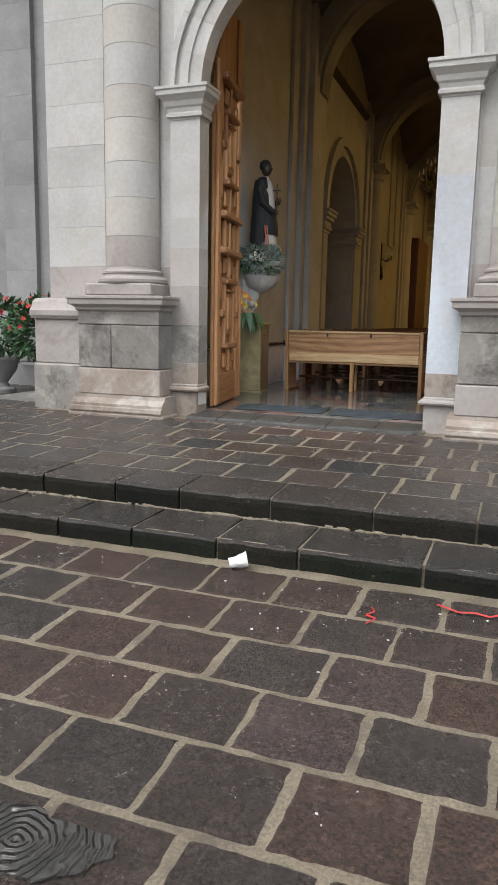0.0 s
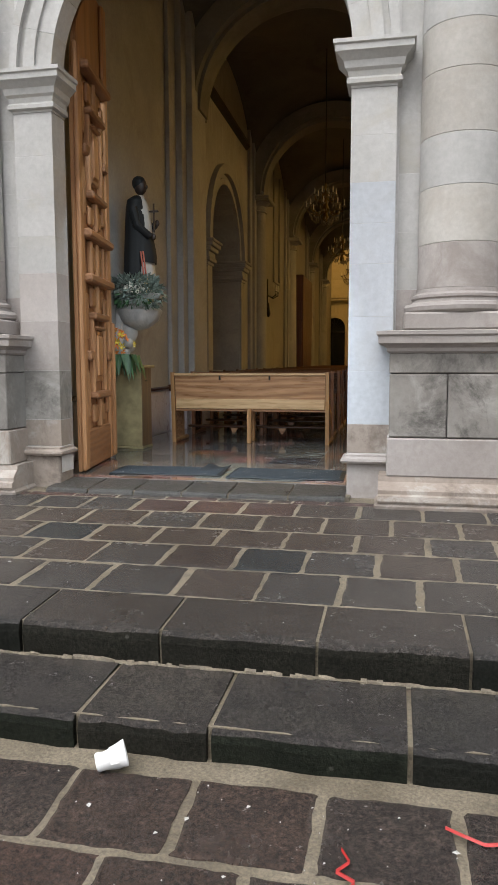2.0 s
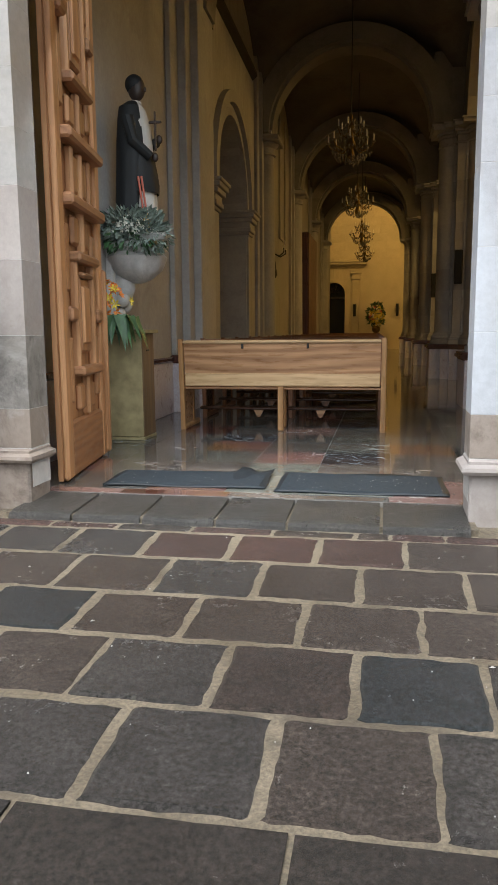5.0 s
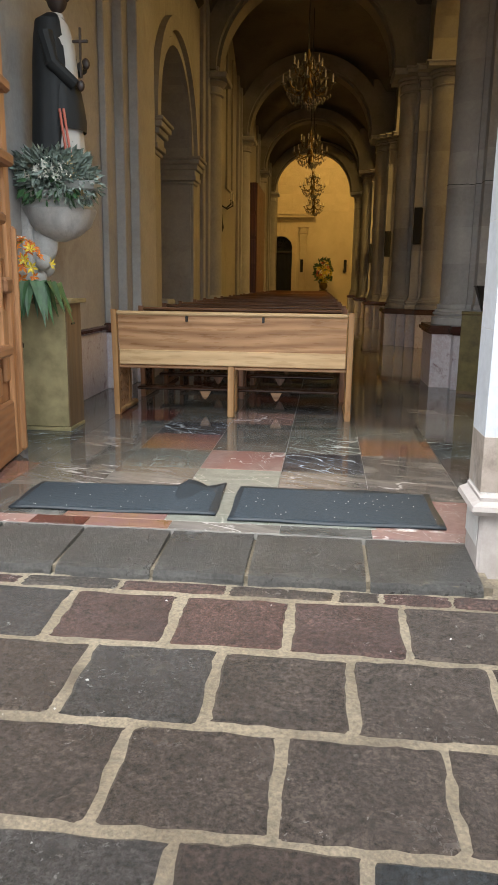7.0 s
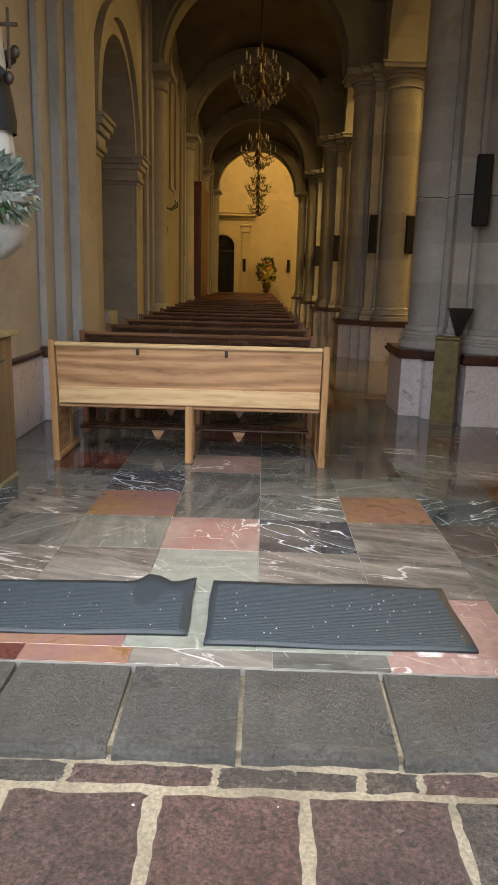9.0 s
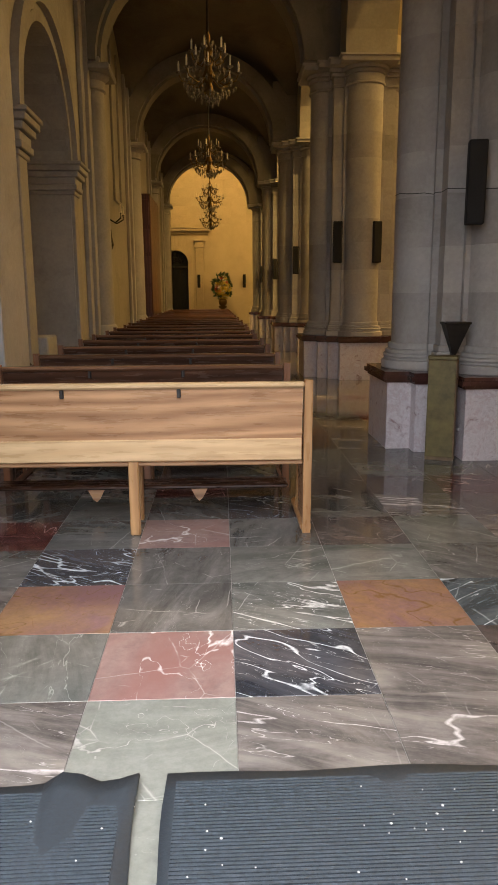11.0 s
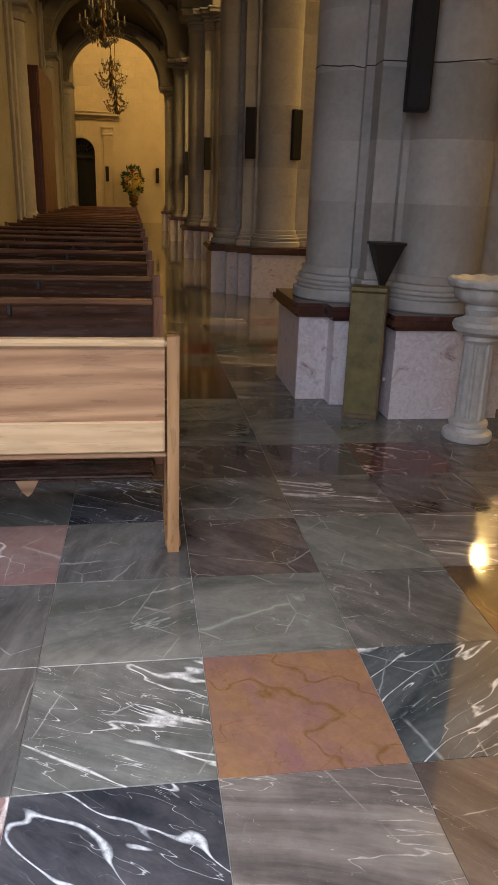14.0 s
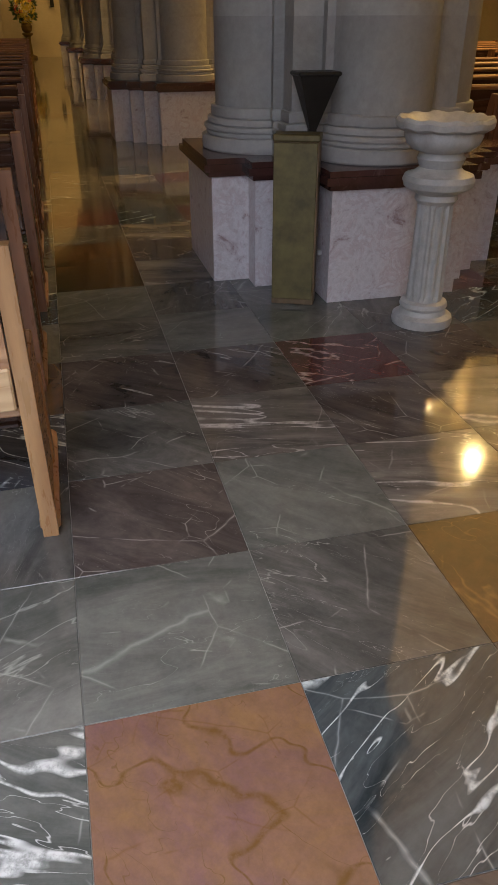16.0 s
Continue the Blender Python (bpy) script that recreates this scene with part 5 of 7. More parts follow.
# ---- door leaf ----
def make_leaf():
    """Local: hinge at the origin, the leaf runs along +y; its outer face looks to +x."""
    W, T = 1.34, 0.07
    ob = base("door_2", "open panelled cedar door leaf with heavy mouldings", "door", (0, 0, 0), "structure")

    def top(u):
        return 3.50 + math.sqrt(max(0, 1.28 ** 2 - (1.28 - min(u, 1.28)) ** 2))
    g = Geo()
    n = 16
    prof = [(0, 0.01)] + [(W, 0.01)] + [(W * (1 - i / n), top(W * (1 - i / n))) for i in range(n + 1)]
    m = len(prof)
    g.add([(x, y, z) for x in (0.0, T * 0.5) for y, z in prof], [tuple(range(m)), tuple(range(m, 2 * m))[::-1]] + [(i, m + i, m + (i + 1) % m, (i + 1) % m) for i in range(m)])
    part("panel_board", g, W_PANEL, ob, "recessed door boards")
    fx = T * 0.5

    def bar(y0, y1, z0, z1, d, mat, nm):
        part(nm, Geo().box(fx - 0.005, fx + d, y0, y1, z0, z1, min(0.018, d * 0.45)), mat, ob)
    bar(0.0, 0.17, 0.01, top(0.1), 0.045, W_DOOR, "stile")
    bar(W - 0.16, W, 0.01, top(W) - 0.02, 0.045, W_DOOR, "stile")
    bar(W - 0.055, W + 0.012, 0.03, 1.50, 0.075, W_DOOR, "cover_strip")
    bar(0.17, W - 0.16, 0.01, 0.40, 0.040, W_DOORH, "kick_board")
    inner0, inner1 = 0.17, W - 0.16
    mid = (inner0 + inner1) / 2
    # two stacks of interlocking panels
    for z0 in (0.40, 2.36):
        ht = 1.46
        for dy, nm in ((-0.26, "muntin"), (0.26, "muntin")):
            bar(mid + dy - 0.035, mid + dy + 0.035, z0 + 0.30, z0 + ht - 0.30, 0.06, W_DOOR, nm)
        bar(mid - 0.035, mid + 0.035, z0, z0 + 0.30, 0.06, W_DOOR, "muntin")
        bar(mid - 0.035, mid + 0.035, z0 + ht - 0.30, z0 + ht, 0.06, W_DOOR, "muntin")
        for zz in (z0 + 0.30, z0 + ht - 0.37):
            bar(mid - 0.32, mid + 0.32, zz, zz + 0.07, 0.10, W_DOORH, "ledge_rail")
        bar(mid - 0.15, mid + 0.15, z0 + 0.46, z0 + ht - 0.46, 0.045, W_PANEL, "raised_panel")
        bar(mid - 0.11, mid + 0.11, z0 + 0.52, z0 + ht - 0.52, 0.062, W_DOOR, "raised_panel")
        bar(mid - 0.16, mid + 0.16, z0 + ht - 0.47, z0 + ht - 0.43, 0.085, W_DOORH, "ledge_rail")
        for sy in (-1, 1):
            bar(mid + sy * 0.42 - 0.06, mid + sy * 0.42 + 0.06, z0 + 0.12, z0 + 0.58, 0.035, W_PANEL, "side_panel")
            bar(mid + sy * 0.42 - 0.06, mid + sy * 0.42 + 0.06, z0 + ht - 0.58, z0 + ht - 0.12, 0.035, W_PANEL, "side_panel")
            bar(min(mid + sy * 0.33, mid + sy * 0.50), max(mid + sy * 0.33, mid + sy * 0.50), z0 + ht / 2 - 0.05, z0 + ht / 2 + 0.05, 0.075, W_DOORH, "short_rail")
            bar(mid + sy * 0.16 - 0.09, mid + sy * 0.16 + 0.09, z0 + 0.05, z0 + 0.24, 0.04, W_PANEL, "small_panel")
            bar(mid + sy * 0.16 - 0.09, mid + sy * 0.16 + 0.09, z0 + ht - 0.25, z0 + ht - 0.05, 0.04, W_PANEL, "small_panel")
        for zz in (z0 + ht, z0 + ht + 0.42):
            if zz < 4:
                bar(inner0 - 0.02, inner1 + 0.02, zz - 0.02, zz + 0.06, 0.115, W_DOORH, "lock_rail")
    for dy in (-0.26, 0.0, 0.26):
        bar(mid + dy - 0.03, mid + dy + 0.03, 1.92, 2.26, 0.06, W_DOOR, "muntin")
    for dy in (-0.13, 0.13):
        bar(mid + dy - 0.075, mid + dy + 0.075, 1.96, 2.22, 0.045, W_PANEL, "small_panel")
    return ob


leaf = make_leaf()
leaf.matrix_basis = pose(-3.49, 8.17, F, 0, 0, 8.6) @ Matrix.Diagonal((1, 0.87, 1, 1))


# ---- mats ----
def make_mat(at, w, d, turn, curl):
    ob = base("door_mat", "worn black ribbed rubber mat with a curled edge", "mat", at, "", "mats inside the portal")
    n = 20
    vs, fs = [], []
    for j in range(9):
        for i in range(n + 1):
            u, v = i / n, j / 8
            lift = 0.012 + 0.004 * math.sin(9 * u + 3 * v)
            if curl:
                lift += 0.05 * max(0, (u - 0.84) / 0.16) ** 2 * max(0, (v - 0.35)) + 0.05 * math.exp(-((u - 0.82) / 0.05) ** 2) * v ** 3
            if not curl:
                lift += 0.006 * v ** 4 * (0.5 + 0.5 * math.sin(12 * u))
            vs.append((u * w + (0.004 * math.sin(7 * v) if i in (0, n) else 0), v * d + 0.004 * math.sin(10 * u) * (v > 0.9), lift))
    for j in range(8):
        for i in range(n):
            fs.append((j * (n + 1) + i, j * (n + 1) + i + 1, (j + 1) * (n + 1) + i + 1, (j + 1) * (n + 1) + i))
    me = mesh_ob("mat_sheet", vs, fs, RUBBER, True)
    sh = new("mat_sheet", me)
    sh.parent = ob
    mod = sh.modifiers.new("thick", "SOLIDIFY")
    mod.thickness, mod.offset = 0.010, -1
    g = Geo()
    for k in range(int(d / 0.013) - 4):
        y = 0.025 + 0.013 * k
        if y > d * 0.8 and curl:
            x1 = w * 0.76
        else:
            x1 = w - 0.04
        g.box(0.03, x1, y, y + 0.008, 0.010, 0.0190)
    part("ribs", g, RIB, ob, "fine raised ribs")
    ob.matrix_basis = pose(*at, 0, 0, turn)
    return ob


make_mat((-3.165, 8.14, F), 1.085, 0.50, 1.5, True)
make_mat((-2.01, 8.10, F), 1.075, 0.595, 0.3, False)


# ---- stoup, gilt boxes, loudspeakers ----
def make_stoup(at):
    ob = base("holy_water_stoup", "white marble stoup with fluted column and scalloped bowl", "stoup", at)
    part("foot", Geo().lathe(0, 0, [(0.155, 0), (0.16, 0.02), (0.155, 0.045), (0.125, 0.06), (0.118, 0.085), (0.125, 0.10), (0.12, 0.12), (0.10, 0.13)], 28), M_WHITE, ob, "round moulded foot", True)
    g = Geo()
    n = 48
    rings = []
    for z in (0.13, 0.16, 0.60, 0.63):
        rr = 0.094 - 0.012 * (z - 0.13)
        rings.append([((rr - (0.010 if (i % 4) in (1, 2) and 0.14 < z < 0.62 else 0.0)) * math.cos(2 * math.pi * i / n), (rr - (0.010 if (i % 4) in (1, 2) and 0.14 < z < 0.62 else 0.0)) * math.sin(2 * math.pi * i / n), z) for i in range(n)])
    g.add([p for r in rings for p in r], [(j * n + i, j * n + (i + 1) % n, (j + 1) * n + (i + 1) % n, (j + 1) * n + i) for j in range(3) for i in range(n)])
    part("fluted_shaft", g, M_WHITE, ob, "fluted column shaft")
    part("capital", Geo().lathe(0, 0, [(0.09, 0.62), (0.105, 0.64), (0.10, 0.665), (0.13, 0.68), (0.165, 0.70), (0.175, 0.73), (0.165, 0.755), (0.12, 0.77), (0.10, 0.79), (0.115, 0.83), (0.10, 0.86)], 28), M_WHITE, ob, "", True)
    g = Geo()
    n = 48
    prof = [(0.095, 0.855), (0.14, 0.868), (0.175, 0.895), (0.19, 0.935), (0.185, 0.955), (0.215, 0.958), (0.232, 0.97), (0.236, 0.995), (0.225, 1.012), (0.20, 1.008), (0.16, 0.97), (0.08, 0.94), (0.01, 0.93)]
    n = 60
    vs = []
    for k, (r, z) in enumerate(prof):
        for i in range(n):
            a = 2 * math.pi * i / n
            f = 0.95 + (0.04 * abs(math.sin(6 * a)) if 1 <= k <= 9 else 0)
            dz = 0.004 * math.cos(12 * a) if 4 <= k <= 9 else 0
            vs.append((r * f * math.cos(a), r * f * math.sin(a), z - dz))
    g.add(vs, [(j * n + i, j * n + (i + 1) % n, (j + 1) * n + (i + 1) % n, (j + 1) * n + i) for j in range(len(prof) - 1) for i in range(n)])
    part("bowl", g, M_WHITE, ob, "scalloped basin", True)
    return ob


make_stoup((0.62, 12.36, F))


def make_gilt_box(at, turn, w, d, h, label):
    ob = base("gilt_pedestal" if w > 0.3 else "alms_box", label, "pedestal" if w > 0.3 else "alms box", at)
    # the narrow box takes a darker gilt that holds its shade in the colour
    gilt = GOLD if w > 0.3 else GILT_SHADED
    part("body", Geo().box(0.004, w - 0.004, 0.006, d, 0.03 if w > 0.3 else 0.0, h - 0.035, 0.004), W_BOX, ob, "dark wooden sides")
    part("front_panel", Geo().box(0.006, w - 0.012, -0.006, 0.006, 0.035, h - 0.04, 0.003), gilt, ob, "mottled gilt front")
    if w > 0.3:
        part("foot_strip", Geo().box(-0.004, w + 0.004, -0.012, d, 0.0, 0.03, 0.004), GOLD, ob)
    lip = 0.02 if w > 0.3 else 0.0
    part("top", Geo().box(-lip, w + lip * 2, -lip - 0.004, d + lip, h - 0.035, h, 0.006), gilt, ob)
    part("keyhole_plate", Geo().box(w - 0.003, w + 0.002, d * 0.3, d * 0.55, h - 0.20, h - 0.185, 0.001), IRON, ob, "small slot plate")
    ob.matrix_basis = pose(*at, 0, 0, turn)
    return ob


make_gilt_box((-3.90, 10.12, F), 0, 0.37, 0.34, 1.03, "gilt-fronted wooden pedestal carrying a bouquet")
make_gilt_box((-0.09, 12.83, F), -24, 0.245, 0.13, 0.90, "narrow gilt-fronted alms box against the pier")
ob = base("alms_funnel", "dark metal funnel of the alms box", "funnel", (0.17, 12.98, F + 0.90))
part("funnel", Geo().add([(-0.105, -0.10, 0.26), (0.105, -0.10, 0.26), (0.105, 0.05, 0.26), (-0.105, 0.05, 0.26), (-0.02, -0.02, 0), (0.02, -0.02, 0), (0.02, 0.02, 0), (-0.02, 0.02, 0)],
     [(0, 1, 5, 4), (1, 2, 6, 5), (2, 3, 7, 6), (3, 0, 4, 7), (3, 2, 1, 0), (4, 5, 6, 7)]), IRON, ob)
part("rim", Geo().box(-0.114, 0.114, -0.11, 0.06, 0.255, 0.275, 0.006), IRON, ob)
part("stand", Geo().box(-0.02, 0.02, -0.02, 0.02, -0.90, 0.01, 0.004), IRON, ob)
part("padlock", Geo().box(0.03, 0.055, -0.10, -0.08, -0.66, -0.63, 0.004), SILVER, ob, "small bright padlock")


def make_speaker(at, turn):
    ob = base("loudspeaker", "slim black column loudspeaker on the pier", "loudspeaker", at, "", "column loudspeakers")
    cab = part("cabinet", Geo().box(-0.075, 0.075, -0.06, 0.06, 0.0, 0.66, 0.01), BLACK, ob)
    part("grille", Geo().box(-0.065, 0.065, -0.068, -0.058, 0.015, 0.645, 0.004), BLACK, cab, "black cloth grille")
    part("bracket", Geo().box(-0.02, 0.02, 0.05, 0.16, 0.30, 0.36, 0.004), IRON, ob)
    ob.matrix_basis = pose(*at, 0, 0, turn)
    return ob


spk = make_speaker((PX - 0.345, PY[0] - 0.76, 2.40), -12)
copy_thing(spk, pose(PX + 0.32, PY[0] - 0.70, 2.40, 0, 0, 22))
for yc in PY[1:]:
    copy_thing(spk, pose(PX - 0.44 + skew(yc), yc - 0.76, 2.36, 0, 0, -12))
    copy_thing(spk, pose(PX + 0.20 + skew(yc), yc - 0.76, 2.36, 0, 0, 16))
for yc in PY[:4]:
    copy_thing(spk, pose(10.2 - 0.44 + skew(yc), yc - 0.74, 2.42, 0, 0, -18))
    copy_thing(spk, pose(10.2 + 0.30 + skew(yc), yc - 0.74, 2.42, 0, 0, 18))
copy_thing(spk, pose(-2.93, ENDY - 0.16, 2.25, 0, 0, 0))
copy_thing(spk, pose(-0.60, ENDY - 0.16, 2.25, 0, 0, 0))


# ---- aisle chandeliers, unlit ----
def make_chandelier(at):
    ob = base("crystal_chandelier", "unlit brass chandelier hung with smoky crystal drops", "chandelier", at, "", "unlit chandeliers of the aisle")
    part("stem", Geo().lathe(0, 0, [(0.012, 0.80), (0.03, 0.72), (0.012, 0.66), (0.06, 0.58), (0.03, 0.50), (0.05, 0.36), (0.085, 0.28), (0.04, 0.2), (0.07, 0.1), (0.02, 0.0)], 12), BRASS, ob, "", True)
    part("chain", Geo().tube([(0, 0, 0.8), (0, 0, 7.66 - at[2])], 0.010, 6), IRON, ob)
    for tier, (rad, cnt, z0) in enumerate(((0.38, 8, 0.28), (0.22, 6, 0.52))):
        for k in range(cnt):
            a = 2 * math.pi * (k + 0.3 * tier) / cnt
            c, s = math.cos(a), math.sin(a)
            arm = part("arm", Geo().tube([(0.03 * c, 0.03 * s, z0), (rad * 0.5 * c, rad * 0.5 * s, z0 - 0.10), (rad * 0.9 * c, rad * 0.9 * s, z0 - 0.05), (rad * c, rad * s, z0 + 0.03)], 0.011, 5), BRASS, ob)
            part("drip_pan", Geo().lathe(rad * c, rad * s, [(0.012, z0 + 0.02), (0.04, z0 + 0.04), (0.042, z0 + 0.05)], 8), CRYSTAL, arm)
            part("candle", Geo().lathe(rad * c, rad * s, [(0.012, z0 + 0.05), (0.012, z0 + 0.13), (0.014, z0 + 0.14), (0.004, z0 + 0.18)], 6), CANDLE, arm)
    g = Geo()
    rnd = random.Random(3)
    for k in range(150):
        a = rnd.random() * 2 * math.pi
        t = rnd.random()
        r = 0.38 * (1 - t) ** 0.6 * (0.75 + 0.3 * rnd.random())
        z = 0.22 * (1 - t) - 0.02 + rnd.uniform(-0.03, 0.03) if k < 95 else rnd.uniform(0.36, 0.7)
        if k >= 95:
            r = 0.2 * (0.75 - z) / 0.4 + 0.03
        x, y = r * math.cos(a), r * math.sin(a)
        s = 0.012 + 0.008 * rnd.random()
        g.add([(x, y, z + s * 2), (x + s, y, z), (x, y + s, z), (x - s, y, z), (x, y - s, z), (x, y, z - s * 3)],
              [(0, 1, 2), (0, 2, 3), (0, 3, 4), (0, 4, 1), (5, 2, 1), (5, 3, 2), (5, 4, 3), (5, 1, 4)])
    drops = part("crystal_fringe", g, CRYSTAL, ob, "smoky cut-crystal drops")
    tagged(drops, kind="stuff")
    return ob


ch = make_chandelier((-1.95, 16.7, 4.28))
for yc in (22.6, 28.6, 34.5):
    copy_thing(ch, pose(-1.94 + skew(yc), yc, 4.28))

# ---- wall sconce ----
ob = base("wall_sconce", "dark wrought-iron wall sconce with two candle arms", "sconce", (WX + skew(21.9), 21.9, 3.35))
part("back_plate", Geo().box(0, 0.03, -0.03, 0.03, -0.45, 0.45, 0.01), IRON, ob)
for sy in (-1, 1):
    arm = part("candle_arm", Geo().tube([(0.02, 0, 0), (0.16, sy * 0.1, -0.08), (0.28, sy * 0.18, 0.0), (0.28, sy * 0.18, 0.1)], 0.015, 6), IRON, ob)
    part("candle", Geo().lathe(0.28, sy * 0.18, [(0.035, 0.1), (0.02, 0.12), (0.016, 0.26)], 8), CANDLE, arm)
part("pendant", Geo().lathe(0.04, 0, [(0.02, -0.6), (0.06, -0.5), (0.03, -0.35), (0.02, -0.2)], 8), IRON, ob)

# ---- block altar in the niche ----
solid("stone_block", Geo().box(WX - 0.7, WX - 0.05, 16.2, 16.75, F, 1.33, 0.02).askew(), M_WHITE, "pale stone block standing in the wall niche", "stone block")

# ---- timber door lobby by the outer wall ----
ob = base("timber_lobby", "red-brown panelled timber door lobby against the aisle wall", "door lobby", (WX + skew(27), 26.75, F))
part("body", Geo().box(0.0, 0.46, 0.0, 2.6, 0.0, 4.05, 0.02), W_RED, ob)
part("dark_jamb", Geo().box(0.0, 0.12, -0.05, 0.0, 0.0, 4.62, 0.005), W_DARKPOST, ob, "dark upright")
for z0, z1 in ((0.15, 0.85), (0.95, 1.65), (1.75, 2.45), (2.55, 3.15), (3.25, 3.9)):
    part("panel", Geo().box(0.16, 0.42, -0.025, 0.0, z0, z1, 0.01), W_RED, ob)

# ---- flowers at the end of the aisle ----


def leaf_cloud(g, centre, radii, count, size, rnd, droop=0.0):
    """Many small pointed leaves round a centre."""
    for _ in range(count):
        d = Vector((rnd.gauss(0, 1), rnd.gauss(0, 1), rnd.gauss(0, 1))).normalized() * (0.55 + 0.45 * rnd.random())
        p = Vector(centre) + Vector((d.x * radii[0], d.y * radii[1], d.z * radii[2]))
        out = (d + Vector((rnd.uniform(-0.6, 0.6), rnd.uniform(-0.6, 0.6), rnd.uniform(-0.5, 0.5) - droop))).normalized()
        side = out.cross(Vector((rnd.random(), rnd.random(), rnd.random() + 0.1))).normalized()
        s = size * rnd.uniform(0.6, 1.3)
        up = out.cross(side) * s * 0.12
        g.add([p, p + out * s * 0.5 + side * s * 0.22 + up, p + out * s, p + out * s * 0.5 - side * s * 0.22 + up, p + out * s * 0.5 - up],
              [(0, 1, 4), (0, 4, 3), (1, 2, 4), (4, 2, 3)])
    return g


def bloom(g, p, out, size, rnd, petals=6):
    """A flower of curved petals."""
    out = Vector(out).normalized()
    u = out.cross(Vector((0.3, 0.2, 1))).normalized()
    w = out.cross(u)
    p = Vector(p)
    for k in range(petals):
        a = 2 * math.pi * k / petals + rnd.random() * 0.3
        d = u * math.cos(a) + w * math.sin(a)
        e = out.cross(d)
        g.add([p, p + d * size * 0.45 + e * size * 0.2 + out * size * 0.35, p + d * size * 0.95 + out * size * 0.4, p + d * size * 0.45 - e * size * 0.2 + out * size * 0.35, p + d * size * 0.5 + out * size * 0.25],
              [(0, 1, 4), (0, 4, 3), (1, 2, 4), (4, 2, 3)])
    return g


rnd = random.Random(11)
ob = base("altar_bouquet", "tall bouquet of yellow and red flowers in a gilt vase", "bouquet", (-1.72, ENDY - 1.2, F))
part("stand", Geo().lathe(0, 0, [(0.28, 0), (0.28, 0.08), (0.12, 0.14), (0.10, 0.75), (0.22, 0.85), (0.22, 0.9)], 16), BRASS, ob, "gilt stand", True)
part("vase", Geo().lathe(0, 0, [(0.10, 0.9), (0.2, 1.0), (0.22, 1.15), (0.14, 1.3), (0.17, 1.35)], 16), BRASS, ob, "gilt vase", True)
part("foliage", leaf_cloud(Geo(), (0, 0, 1.85), (0.42, 0.35, 0.62), 320, 0.22, rnd), LEAF, ob)
for mat, cnt, nm in ((PETAL_Y, 60, "yellow_bloom"), (PETAL_W, 18, "white_bloom"), (PETAL_R, 10, "red_bloom")):
    for _ in range(cnt):
        d = Vector((rnd.gauss(0, 1), -abs(rnd.gauss(0, 1)), rnd.gauss(0, 1))).normalized()
        part(nm, bloom(Geo(), (d.x * 0.38, d.y * 0.36, 1.8 + d.z * 0.55), d, 0.13, rnd), mat, ob)


# ---- statue on its corbel, with flowers ----
SX, SY = -3.67, 10.50
ob = base("wall_corbel", "white marble scalloped corbel bowl on a carved bracket", "corbel", (WX, SY, 1.7))
MC = Matrix.Translation((-WX, -SY, -1.62))
g = Geo()
n = 40
prof = [(0.05, 1.82), (0.16, 1.86), (0.27, 1.94), (0.31, 2.02), (0.325, 2.06), (0.30, 2.10), (0.31, 2.12), (0.345, 2.14), (0.35, 2.18), (0.30, 2.20)]
vs = []
for k, (r, z) in enumerate(prof):
    for i in range(n):
        f = 1 + (0.05 * abs(math.sin(8 * math.pi * i / n)) if k < 5 else 0)
        vs.append((SX - 0.02 + 0.86 * r * f * math.cos(2 * math.pi * i / n), SY + 0.86 * r * f * math.sin(2 * math.pi * i / n), z))
g.add(vs, [(j * n + i, j * n + (i + 1) % n, (j + 1) * n + (i + 1) % n, (j + 1) * n + i) for j in range(len(prof) - 1) for i in range(n)] + [tuple((len(prof) - 1) * n + i for i in range(n)), tuple(range(n))])
part("bowl", g, M_WHITE, ob, "scalloped bowl", True).matrix_parent_inverse = MC
g = Geo().ball((WX + 0.12, SY, 1.80), 0.14, 0.12, 0.16).ball((WX + 0.15, SY - 0.06, 1.66), 0.07).ball((WX + 0.12, SY + 0.06, 1.62), 0.08).ball((WX + 0.1, SY - 0.02, 1.54), 0.06)
g.box(WX, WX + 0.1, SY - 0.16, SY + 0.16, 1.5, 2.18, 0.02)
part("carved_bracket", g, M_WHITE, ob, "carved bracket", True).matrix_parent_inverse = MC


